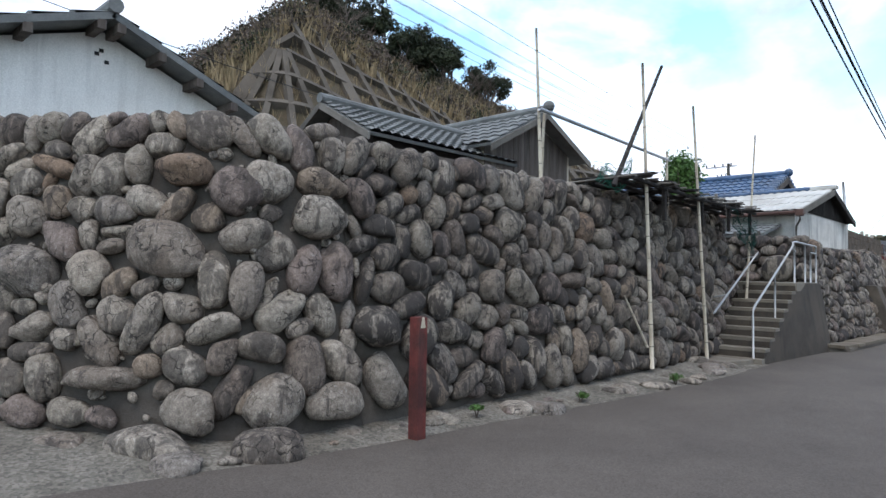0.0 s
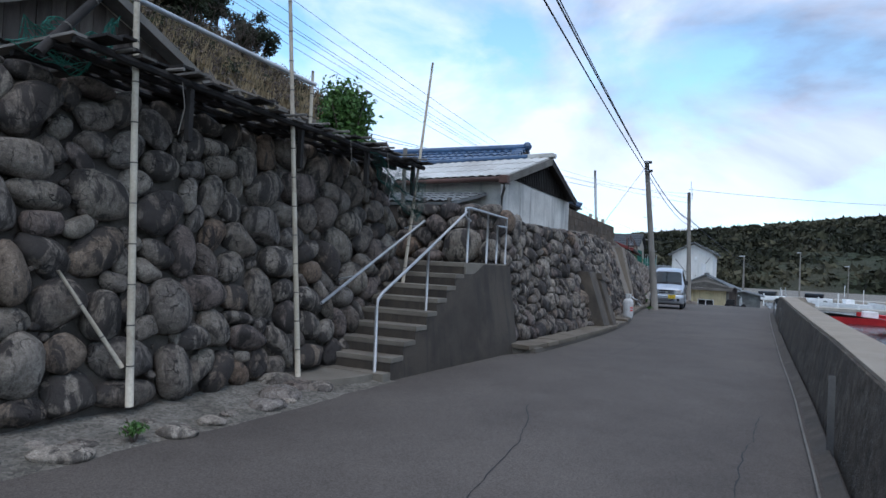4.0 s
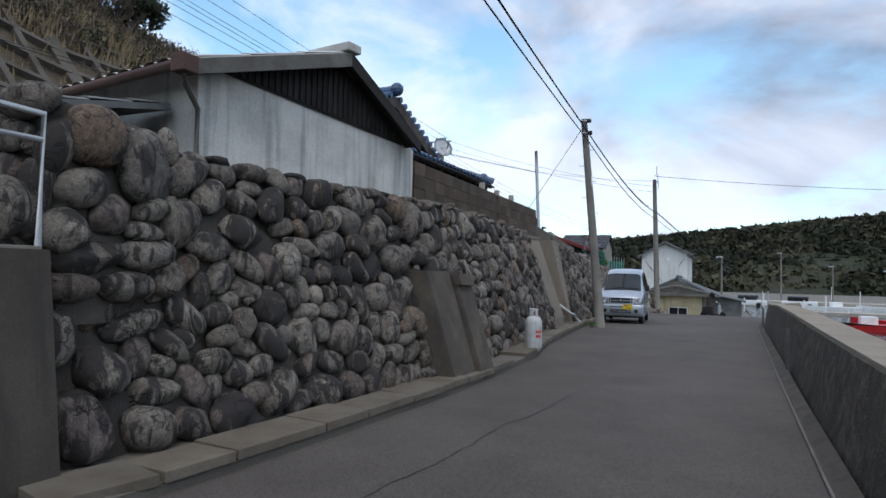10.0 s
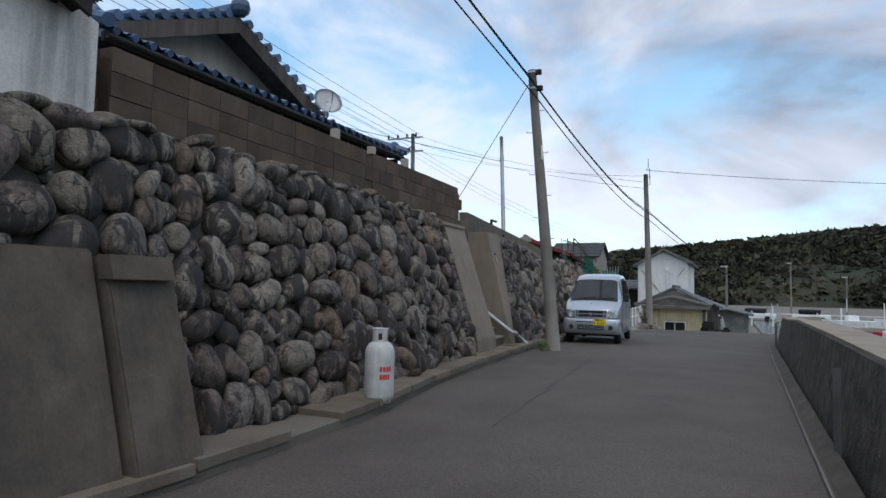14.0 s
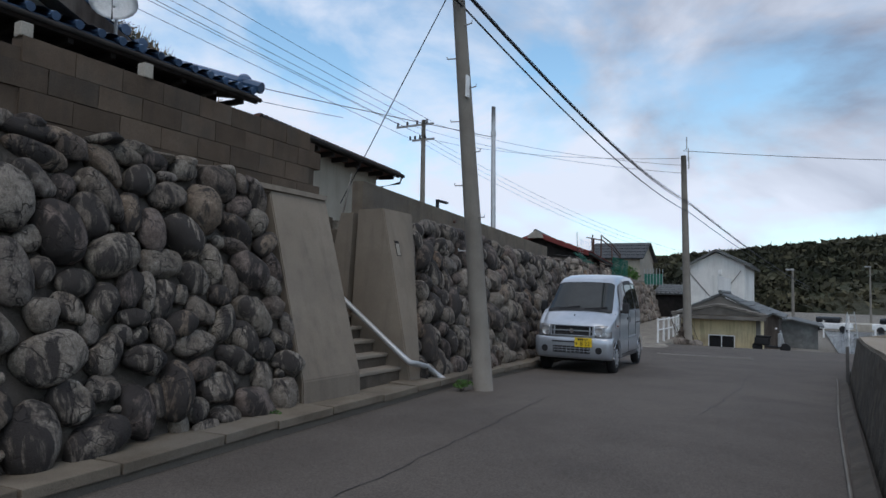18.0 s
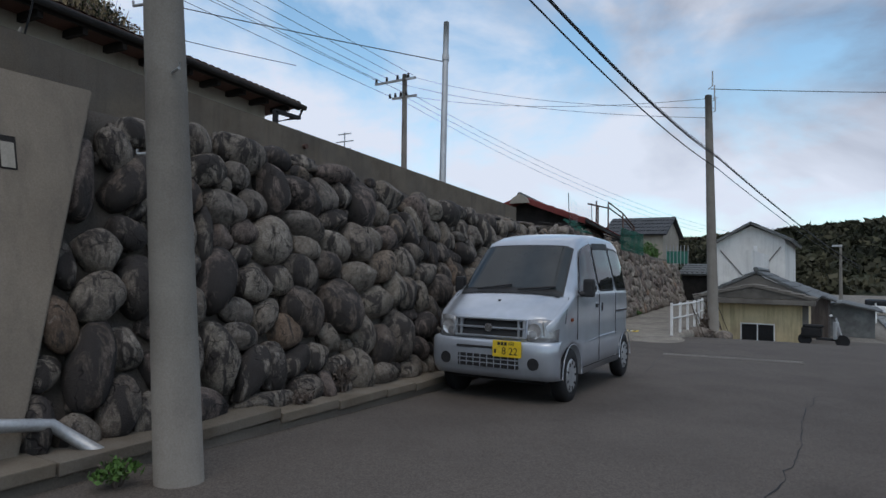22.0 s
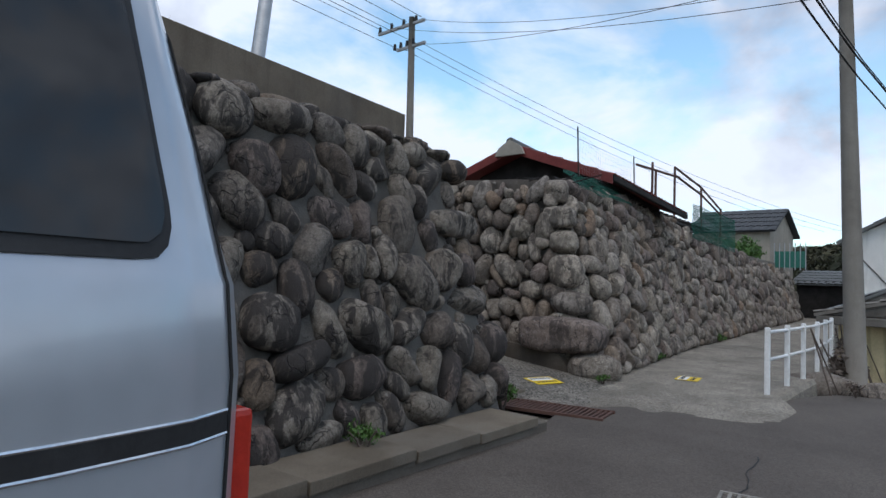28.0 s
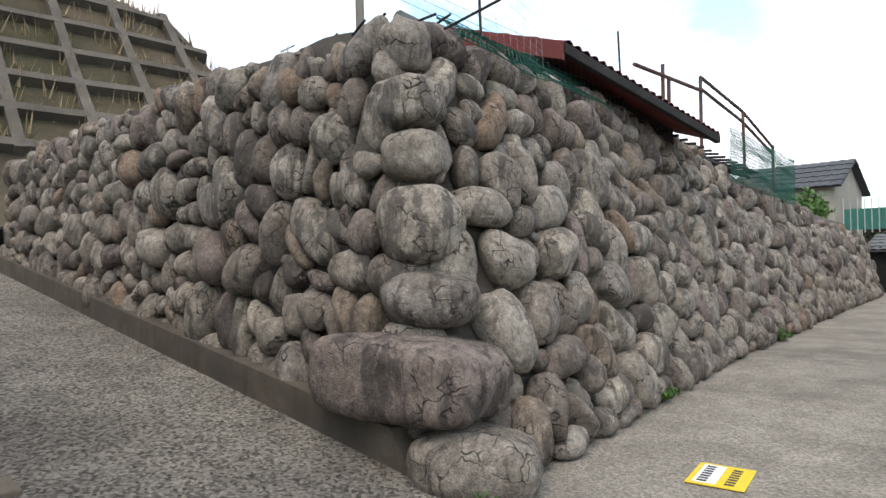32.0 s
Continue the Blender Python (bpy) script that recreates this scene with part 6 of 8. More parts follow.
def build_stair_two():
    st = thing("stair", "concrete steps rising between two piers to the terrace", "stairs")
    for k in range(9):
        bm = B()
        box(bm, (-3.6, 32.66, 0.15), (-0.625 - 0.225 * k, 34.06, 0.51 + 0.162 * k), 0.006)
        part("step", bm, M_BUTT, st)
        bm = B()
        box(bm, (-0.87 - 0.225 * k, 32.665, 0.511 + 0.162 * k), (-0.60 - 0.225 * k, 34.055, 0.556 + 0.162 * k), 0.012)
        part("tread", bm, M_STEP_PALE, st)
    pv = thing("drain_pipe", "bent grey plastic drain pipe down the steps", "pipe")
    bm = B()
    tube(bm, [(-2.12, 33.52, 1.735), (-1.99, 33.68, 1.715), (-1.88, 33.74, 1.655), (-0.52, 33.73, 0.70), (-0.42, 33.74, 0.63), (-0.36, 33.80, 0.615), (-0.46, 34.23, 0.53), (-0.29, 34.46, 0.33)], 0.038, 10)
    part("tube", bm, M_GALV, pv, smooth=True)
    bw = thing("wall_12", "low block wall with pierced ornamental blocks at the stair head", "block wall", kind="structure")
    rnd = random.Random(4)
    pierced = {(3, 6), (3, 2), (4, 8), (4, 4), (3, 10)}
    for row in range(5):
        for k in range(13):
            bm = B()
            x = -2.32 - 0.4 * (k + 1) + (0.2 if row % 2 else 0)
            z = 1.63 + row * 0.2
            if (row, k) in pierced:
                for q in ((0, 0, 0.39, 0.03), (0, 0.166, 0.39, 0.196), (0, 0.03, 0.03, 0.166), (0.36, 0.03, 0.39, 0.166), (0.172, 0.03, 0.218, 0.166), (0.10, 0.085, 0.172, 0.112), (0.218, 0.085, 0.29, 0.112)):
                    box(bm, (x + q[0], 34.31, z + q[1]), (x + q[2], 34.41, z + q[3]))
            else:
                box(bm, (x, 34.30 + rnd.uniform(-0.003, 0.003), z), (x + 0.394, 34.42, z + 0.194), 0.005)
            part("block", bm, M_BLOCK, bw)
    bm = B()
    box(bm, (-8.6, 32.2, 1.2), (-2.68, 34.31, 1.848), 0.01)
    part("landing", bm, M_BUTT, st, "trodden concrete path beyond the top step")
    cane = thing("stick", "thin leaning stick at the stair head", "stick")
    bm = B()
    tube(bm, [(-2.2, 34.45, 2.5), (-2.25, 34.75, 3.35)], 0.014, 6)
    part("shaft", bm, M_GREYWOOD, cane)


def build_house_three():
    ob = thing("house", "cream rendered house with a thin dark roof behind the parapet", "house", (-4.87, 35.24, 0), 7.6)
    bm = B()
    box(bm, (-0.72, 0.35, 2.5), (-0.50, 5.55, 4.66))
    part("wall", bm, M_GREIGE, ob, "grey-beige rendered wall")
    bm = B()
    box(bm, (-4.6, 1.5, 2.5), (-0.73, 1.65, 4.5))
    part("inner_wall", bm, M_DARKWOOD, ob, "dark boards at the back of the open end")
    bm = B()
    box(bm, (-4.6, 5.35, 2.5), (-0.73, 5.5, 4.5))
    part("end_wall", bm, M_GREIGE, ob)
    bm = B()
    wave_roof(bm, (0.0, 0.0, 4.76), (0.0, 6.02, 4.74), (-4.8, 6.02, 4.2), (-4.8, 0.0, 4.2), 40, 4, 0.02, 0.01, 0.08)
    part("roof_slope", bm, M_RUST, ob, "dark corrugated roof")
    bm = B()
    box(bm, (-0.07, 0.0, 4.60), (-0.03, 6.02, 4.73))
    part("fascia", bm, M_DARKWOOD, ob)
    for k in range(10):
        bm = B()
        box(bm, (-0.5, 0.3 + k * 0.6, 4.52), (-0.08, 0.37 + k * 0.6, 4.63))
        part("rafter", bm, M_DARKWOOD, ob)
    bm = B()
    tube(bm, [(0.05, 0.0, 4.68), (0.05, 6.08, 4.65)], 0.055, 8)
    part("gutter", bm, M_DARKWOOD, ob, smooth=True)
    bm = B()
    tube(bm, [(0.05, 6.0, 4.62), (0.0, 5.98, 4.45), (-0.42, 5.7, 4.32), (-0.42, 5.7, 2.6)], 0.038, 8)
    part("downpipe", bm, M_BLACK, ob, smooth=True)
    for x in (-0.78, -1.9, -3.2):
        bm = B()
        box(bm, (x - 0.05, 0.36, 2.5), (x + 0.05, 0.46, 4.60), 0.008)
        part("post", bm, M_DARKWOOD, ob)
    bm = B()
    loft(bm, [[(-0.8 - 3.2 * k / 12, 0.42 + 0.28 * q, 4.42 - 0.10 * q - 0.02 * k - 0.09 * math.sin(k * 0.9 + q)) for k in range(13)] for q in range(4)])
    bmesh.ops.solidify(bm, geom=bm.faces[:], thickness=0.006)
    part("tarpaulin", bm, mat("blue tarpaulin", (0.02, 0.10, 0.36), (0.03, 0.14, 0.44), 4.0, 0.5, 0.2), ob, "bright blue tarpaulin under the eave")
    for k in range(5):
        bm = B()
        x = -1.1 - 0.35 * k
        tube(bm, [(x, 0.7, 2.6), (x + 0.04, 0.72, 3.3 + 0.15 * (k % 3)), (x + 0.1, 0.72, 3.5 + 0.1 * (k % 2))], 0.02, 6)
        part("tool_handle", bm, M_GALV, ob)
    pw = thing("wall_13", "long smooth brown-grey concrete parapet above the cobbles", "concrete wall", kind="structure")
    bm = B()
    prism(bm, [(-1.64, 34.25, 2.3), (-2.86, 45.15, 2.3), (-3.02, 45.13, 2.3), (-1.82, 34.23, 2.3)], (0, 0, 0.82))
    for v in bm.verts:
        if v.co.z > 3 and v.co.y > 40:
            v.co.z = 2.95
    part("wall_body", bm, M_BLOCK, pw)
    fr = thing("window_frame", "small black metal frame on the parapet", "frame")
    bm = B()
    box(bm, (-2.3, 37.45, 3.1), (-2.24, 37.85, 3.14))
    box(bm, (-2.3, 37.45, 3.1), (-2.24, 37.49, 3.3))
    box(bm, (-2.3, 37.45, 3.28), (-2.24, 37.85, 3.32))
    part("bars", bm, M_BLACK, fr)
    ob = thing("waste_pipe", "stub of rusty pipe staining the parapet", "pipe")
    bm = B()
    tube(bm, [(-2.05, 37.7, 2.9), (-1.98, 37.7, 2.9)], 0.03, 8)
    part("stub", bm, M_RUST, ob)


# ---------------------------------------------------------------- gas bottle, stake, signs, grate, weeds
def lettering(parent, name, body, size, m, mt, depth=0.0005):
    cu = bpy.data.curves.new(name, "FONT")
    cu.body, cu.size, cu.extrude, cu.align_x, cu.align_y = body, size, depth, "CENTER", "CENTER"
    cu.materials.append(mt)
    ob = new(name, cu)
    ob.parent = parent
    ob.matrix_basis = m
    return ob


def lane_z(y):
    return lerp([(46.7, -0.075), (47.3, -0.045), (48, -0.032), (49, -0.03), (51, 0.0)], y)


def build_small():
    gas = thing("gas_cylinder", "white painted gas cylinder standing on the gutter slabs", "gas cylinder", (0.37, 27.2, 0.355))
    gas.matrix_basis = gas.matrix_basis @ Matrix.Diagonal((0.9, 0.9, 0.93, 1))
    prof = [(0.0, 0.0), (0.13, 0.0), (0.135, 0.03), (0.155, 0.05), (0.162, 0.09), (0.162, 0.50), (0.155, 0.56), (0.125, 0.61), (0.07, 0.645), (0.03, 0.65)]
    bm = B()
    rr = [[bm.verts.new((r * math.cos(a), r * math.sin(a), z)) for a in [2 * math.pi * k / 24 for k in range(24)]] for r, z in prof[1:]]
    for p, q in zip(rr, rr[1:]):
        for k in range(24):
            bm.faces.new((p[k], p[(k + 1) % 24], q[(k + 1) % 24], q[k]))
    bm.faces.new(rr[0][::-1])
    bm.faces.new(rr[-1])
    part("body", bm, M_CYL, gas, smooth=True)
    bm = B()
    for a0, a1 in ((0.3, 2.3), (2.9, 5.0), (5.5, 6.2)):
        rows = [[(0.085 * math.cos(a), 0.085 * math.sin(a), z) for z in (0.63, 0.77)] for a in [a0 + (a1 - a0) * k / 10 for k in range(11)]]
        loft(bm, rows)
    tube(bm, [(0.086 * math.cos(a), 0.086 * math.sin(a), 0.77) for a in [2 * math.pi * k / 24 for k in range(25)]], 0.008, 6)
    part("collar", bm, M_CYL, gas)
    bm = B()
    tube(bm, [(0, 0, 0.64), (0, 0, 0.72)], 0.022, 8)
    part("valve", bm, M_RUST, gas)
    red = mat("red lettering", (0.5, 0.03, 0.02), (0.55, 0.04, 0.03), 4.0, 0.6, 0.0)
    for k, (w, z) in enumerate(((0.13, 0.36), (0.11, 0.28))):
        bm = B()
        for q in range(4):
            a = -0.95 + q * 0.2 * w / 0.12
            box(bm, (0.1632, -0.012, z - 0.026), (0.1642, 0.012, z + 0.026), 0, Matrix.Rotation(a, 4, "Z"))
        part("red_mark", bm, red, gas)
    # stake
    stake = thing("stake", "dark red painted wooden stake with a broken top", "stake", (-1.2, 7.0, 0.33))
    mr = mat("dark red paint", (0.085, 0.020, 0.018), (0.13, 0.032, 0.026), 5.0, 0.75, 0.3, c3=(0.04, 0.015, 0.013), s3=3.0, amount3=0.6, streak=0.4)
    bm = B()
    box(bm, (-0.06, -0.06, -0.1), (0.06, 0.06, 1.1), 0.008)
    part("post", bm, mr, stake)
    bm = B()
    prism(bm, [(0.062, -0.035, 1.0), (0.062, 0.03, 1.0), (0.062, 0.01, 1.1), (0.062, -0.015, 1.1)], (0.003, 0, 0))
    part("bare_wood", bm, M_BAMBOO, stake, "pale splintered wood")
    for x, y, z, a, b, c, rz, lab in ((-3.1, 18.35, 1.98, 0.36, 0.3, 0.27, 15, "large rounded boulder beside the sheet gate"), (-3.6, 18.2, 1.72, 0.3, 0.3, 0.2, 60, "weathered boulder at the stair head"),
                                      (-1.25, 18.95, 2.05, 0.34, 0.26, 0.33, 20, "big angular boulder on the top landing"), (-0.75, 19.0, 1.98, 0.2, 0.2, 0.22, 70, "rounded stone at the end of the landing"),
                                      (-1.9, 18.9, 1.86, 0.3, 0.2, 0.14, 5, "flat stone on the top landing")):
        st = tagged(new("boulder", STONES_DARK[int(abs(x * 10)) % 18]), lab, "stone")
        st.matrix_basis = pose(x, y, z, 0, 0, rz) @ Matrix.Diagonal((a, b, c, 1))
    # yellow ground signs
    red_ink = mat("black print", (0.03, 0.03, 0.03), (0.05, 0.05, 0.05), 4.0, 0.7, 0.0)
    for at, rz in (((-2.47, 47.36, 0.042), -18), ((-1.47, 49.52, lane_z(49.6) + 0.012), 10)):
        s = thing("ground_sign", "yellow warning sheet stuck on the paving", "sign", at, rz, group="ground signs")
        tilt = math.atan(0.105) if at[0] < -2 else 0
        bm = B()
        box(bm, (-0.15, -0.2, 0), (0.15, 0.2, 0.004))
        ob = part("sheet", bm, M_YELLOW, s)
        ob.rotation_euler = (0, tilt, 0)
        bm = B()
        box(bm, (-0.12, -0.17, 0.004), (0.0, 0.17, 0.006))
        ob = part("white_panel", bm, M_WHITE_PAINT, s)
        ob.rotation_euler = (0, tilt, 0)
        for k in range(7):
            for x0, x1, z in ((-0.10, -0.05, 0.006), (0.04, 0.09, 0.004)):
                bm = B()
                box(bm, (x0, -0.15 + 0.045 * k, z), (x1, -0.123 + 0.045 * k, z + 0.0015))
                ob = part("print", bm, red_ink, s)
                ob.rotation_euler = (0, tilt, 0)
    # steel grate
    g = thing("drain_grate", "rusty steel drain grate at the mouth of the ramp", "grate", (-1.62, 46.2, -0.018), 12)
    bm = B()
    box(bm, (-0.56, -0.24, -0.02), (0.56, -0.21, 0.012))
    box(bm, (-0.56, 0.21, -0.02), (0.56, 0.24, 0.012))
    part("frame", bm, M_RUST, g)
    for k in range(22):
        bm = B()
        box(bm, (-0.55 + k * 0.051, -0.21, -0.03), (-0.53 + k * 0.051, 0.21, 0.008))
        part("bar", bm, M_RUST, g)
    bm = B()
    box(bm, (-0.56, -0.22, -0.03), (0.56, 0.22, -0.022))
    part("pit", bm, M_BLACK, g)
    # long grate across the road
    g = thing("drain_grate", "long flat steel grate across the road", "grate", (0.5, 44.55, 0.018), -80)
    bm = B()
    box(bm, (-0.1, 0, -0.02), (-0.08, 2.3, 0.006))
    box(bm, (0.08, 0, -0.02), (0.1, 2.3, 0.006))
    part("frame", bm, M_CONC, g)
    for k in range(46):
        bm = B()
        box(bm, (-0.08, 0.05 * k, -0.02), (0.08, 0.05 * k + 0.02, 0.004))
        part("bar", bm, M_CONC, g)
    shrub("weed", "low green weeds beside the kerb end", (-1.92, 45.72, 0.0), (0.22, 0.22, 0.19), 700, 0.026, M_LEAF, 41)
    shrub("weed", "green weeds at the foot of the pole", (0.02, 34.35, 0.26), (0.16, 0.2, 0.09), 260, 0.022, M_LEAF, 42)
    shrub("weed", "dry brown weed against the cobbles", (-0.62, 36.9, 0.25), (0.14, 0.16, 0.2), 160, 0.02, M_TWIG, 43)
    shrub("weed", "tuft of grass at the wall foot", (-2.55, 51.0, 0.0), (0.15, 0.25, 0.1), 300, 0.03, M_LEAF, 44)
    shrub("weed", "tuft of grass in the lane", (-3.15, 56.2, 0.0), (0.18, 0.3, 0.13), 300, 0.03, M_LEAF, 45)
    for k, (x, y, z, r, mt, lab) in enumerate(((-0.98, 9.6, 0.33, 0.10, M_LEAF, "flat green moss on the verge"), (-0.72, 11.8, 0.32, 0.13, M_LEAF, "flat green moss on the verge"), (-1.3, 8.0, 0.36, 0.08, M_LEAF, "small weed between verge stones"),
                                              (0.05, 28.6, 0.36, 0.13, M_TWIG, "dry brown weed at the wall foot"), (-0.28, 31.2, 0.33, 0.10, M_LEAF, "small weed at the wall foot"), (-0.45, 36.2, 0.3, 0.12, M_TWIG, "dry brown weed at the wall foot"),
                                              (-0.9, 40.2, 0.22, 0.13, M_LEAF, "small weed behind the kerb"), (-1.25, 43.3, 0.15, 0.15, M_LEAF, "small weed behind the kerb"), (-2.05, 48.1, 0.0, 0.10, M_LEAF, "small weed under the corner stone"),
                                              (0.35, 50.6, -0.08, 0.16, M_TWIG, "dry grass beside the railing"))):
        shrub("weed", lab, (x, y, z), (r * 1.2, r * 1.5, r * 0.7), 220, 0.02, mt, 140 + k, 4)
    shrub("bush", "clipped green bush on top of the stone wall", (-2.9, 17.5, 3.15), (0.65, 1.15, 0.95), 6500, 0.05, M_LEAF, 46)
    shrub("bush", "yellow-green bamboo grass above the lane wall", (-5.6, 66.5, 2.1), (0.8, 2.2, 0.7), 2200, 0.09, M_LEAF, 47)
    rnd = random.Random(50)
    for k in range(34):
        y = 5.0 + k * 0.28 + rnd.uniform(-0.2, 0.2)
        x = kerb_x(y) - rnd.uniform(-0.02, 0.45)
        st = new("boulder", rnd.choice(STONES))
        tagged(st, "loose rounded stone on the verge", "stone", "stones on the verge")
        a = rnd.choice((rnd.uniform(0.04, 0.09), rnd.uniform(0.08, 0.26)))
        st.matrix_basis = pose(x, y, road_z(y) + 0.03, 0, 0, rnd.uniform(0, 180)) @ Matrix.Diagonal((a, a * rnd.uniform(0.6, 1.3), a * 0.42, 1))
    for x, y, a, b, c, rz, lab in ((-2.29, 4.96, 0.42, 0.24, 0.2, 25, "large pale boulder on the verge"), (-2.94, 4.5, 0.28, 0.2, 0.12, 10, "flat grey stone on the verge"),
                                   (-1.62, 5.68, 0.3, 0.2, 0.18, 50, "rough dark boulder on the verge"), (-1.25, 14.0, 0.24, 0.18, 0.13, 20, "lichen-spotted stone at the stair foot"),
                                   (-0.95, 14.0, 0.22, 0.15, 0.1, 80, "flat stone at the stair foot"), (-0.2, 51.3, 0.5, 0.3, 0.22, 30, "low boulder beside the white railing"),
                                   (0.5, 51.6, 0.3, 0.2, 0.16, 60, "pale boulder at the road's edge")):
        st = tagged(new("boulder", STONES[int(abs(x * 10)) % 18]), lab, "stone")
        st.matrix_basis = pose(x, y, road_z(y) + c * 0.35, 0, 0, rz) @ Matrix.Diagonal((a, b, c, 1))


# ---------------------------------------------------------------- the ramp, the lane and what stands beyond them
def build_ramp_lane():
    rnd = random.Random(6)
    bm = B()
    loft(bm, [[(x, y0 + (y1 - y0) * k / 8, z + (0 if x < -2 else 0.012 * noise.noise((x * 3, k, 0)))) for k in range(9)] + [(x, y1, z - 0.4)] for x, y0, y1, z in
              ((-14, 46.1, 48.45, 1.25), (-9, 46.1, 48.45, 0.725), (-5, 46.1, 48.45, 0.30), (-3.4, 46.1, 48.45, 0.13), (-2.9, 46.1, 48.45, 0.075), (-2.5, 46.2, 48.4, 0.034), (-2.2, 46.3, 48.4, 0.004), (-1.9, 46.4, 48.4, -0.03),
               (-1.6, 46.7, 48.4, -0.062), (-1.4, 46.8, 48.4, -0.09))])
    part("ramp", bm, M_GRAVEL, None, "exposed aggregate concrete ramp rising beside the wall", kind="structure", category="ramp")
    bm = B()
    rows = []
    for y in ys(46.7, 50, 0.11) + ys(50.4, 76, 0.8):
        xl = lerp([(46.7, -1.75), (47.6, -2.1), (48.6, -2.35), (50.3, -2.8), (54, -3.3), (58, -3.8), (63, -4.4), (73, -5.3), (76, -5.6)], y)
        xr = lerp([(46.7, -0.1), (47.3, 0.15), (48.4, 0.1), (49, -0.2), (54, -0.25), (60, -0.9), (76, -2.6)], y)
        r = []
        for k in range(17):
            x = xl + (xr - xl) * k / 16
            rag = 0.022 * noise.noise((x * 2.6, y * 2.6, 3)) + 0.012 * noise.noise((x * 9, y * 9, 5)) if y < 48.4 else 0.004 * noise.noise((x * 3, y * 3, 3))
            r.append((x, y, lane_z(y) + 0.010 + rag - (0.03 * max(0.0, x + 0.1) / 0.25 if y < 49 else 0)))
        rows.append(r + [(xr + 0.04, y, lane_z(y) - 0.05), (xr + 0.12, y, -1.6)])
    loft(bm, rows)
    part("lane", bm, M_GRAVEL_PALE, None, "pale grey concrete lane between wall and railing", kind="structure", category="pavement")
    # footing under the corner wall
    ft = thing("wall_14", "low concrete footing under the corner wall", "footing", kind="structure")
    bm = B()
    prism(bm, [(-13.5, 48.22, 0.9), (-13.5, 48.22, 1.46), (-2.75, 48.2, 0.28), (-2.5, 48.22, -0.1)], (0, 0.5, 0))
    part("footing", bm, M_BUTT, ft)
    # gutter stones along the near side of the ramp
    gs = thing("gutter", "cracked concrete gutter slabs along the ramp", "gutter", kind="structure")
    for k in range(9):
        x = -2.25 - 0.62 * k
        bm = B()
        box(bm, (x - 0.6, 46.18 + rnd.uniform(-0.02, 0.02), 0.03), (x - 0.01, 46.62 + rnd.uniform(-0.03, 0.03), 0.07 + 0.0), 0.01)
        ob = part("slab", bm, M_SLAB, gs)
        ob.matrix_basis = Matrix.Translation((0, 0, max(0.0, (-2.2 - x)) * 0.105 - 0.035))
    # big stones of the corner
    def block_stone(seed, power):
        bm = B()
        bmesh.ops.create_icosphere(bm, subdivisions=4, radius=1.0)
        off = Vector((seed * 7.3, 1.1, 4.2))
        for v in bm.verts:
            p = v.co.copy()
            p *= (abs(p.x) ** power + abs(p.y) ** power + abs(p.z) ** power) ** (-1 / power)
            v.co = p * (1 + 0.12 * noise.noise(p * 1.2 + off) + 0.03 * noise.noise(p * 3.5 + off) + 0.012 * noise.noise(p * 9 + off))
        return bm

    for k, (c, s, rz, nm) in enumerate((((-2.82, 48.38, 0.54), (0.60, 0.30, 0.235), 8, "long pale block of stone low in the corner"), ((-2.35, 48.45, 0.12), (0.36, 0.28, 0.2), 30, "wedge-shaped foot stone of the corner"),
                                        ((-2.78, 48.55, 0.98), (0.28, 0.24, 0.17), 20, "rounded corner stone with dark streaks"), ((-2.88, 48.58, 1.42), (0.25, 0.24, 0.25), 15, "upright egg-shaped corner stone"),
                                        ((-2.96, 48.60, 1.86), (0.21, 0.20, 0.16), 30, "small rounded corner stone"), ((-3.06, 48.62, 2.22), (0.25, 0.20, 0.17), 5, "flat-faced lichen-spotted corner stone"), ((-3.18, 48.68, 2.62), (0.19, 0.18, 0.18), 0, "round stone crowning the corner"))):
        st = part("boulder", block_stone(k + 1, 4.5 if k == 0 else 2.7), M_STONE, None, nm, smooth=True, category="stone")
        st.matrix_basis = pose(*c, 0, 0, rz) @ Matrix.Diagonal((*s, 1))
    rl = thing("railing", "white painted steel railing along the lane's edge", "railing")
    pts = [(-0.36, 49.1), (-0.34, 50.0), (-0.33, 50.9), (-0.34, 51.9), (-0.42, 53.0), (-0.55, 54.3), (-0.75, 56)]
    for x, y in pts:
        bm = B()
        box(bm, (x - 0.03, y - 0.03, -0.1), (x + 0.03, y + 0.03, 0.8), 0.012)
        part("post", bm, M_WHITE_PAINT, rl)
    for z in (0.40, 0.74):
        bm = B()
        tube(bm, [(x, y, z) for x, y in pts], 0.022, 8)
        part("rail", bm, M_WHITE_PAINT, rl, smooth=True)
    # scrub and timber below the railing
    shrub("bush", "tangle of dry twigs below the railing", (-0.05, 52.6, -0.4), (0.35, 1.2, 0.55), 900, 0.05, M_TWIG, 61)
    for k in range(9):
        y = 50.6 + k * 0.55
        st = thing("stake", "thin grey stick leaning on the railing", "stick", group="sticks on the railing")
        bm = B()
        tube(bm, [(-0.1 + 0.3 * rnd.random(), y, -0.4), (-0.3 + 0.2 * rnd.random(), y + rnd.uniform(-0.4, 0.6), 0.5 + 0.3 * rnd.random())], 0.012, 5)
        part("shaft", bm, M_TWIG, st)


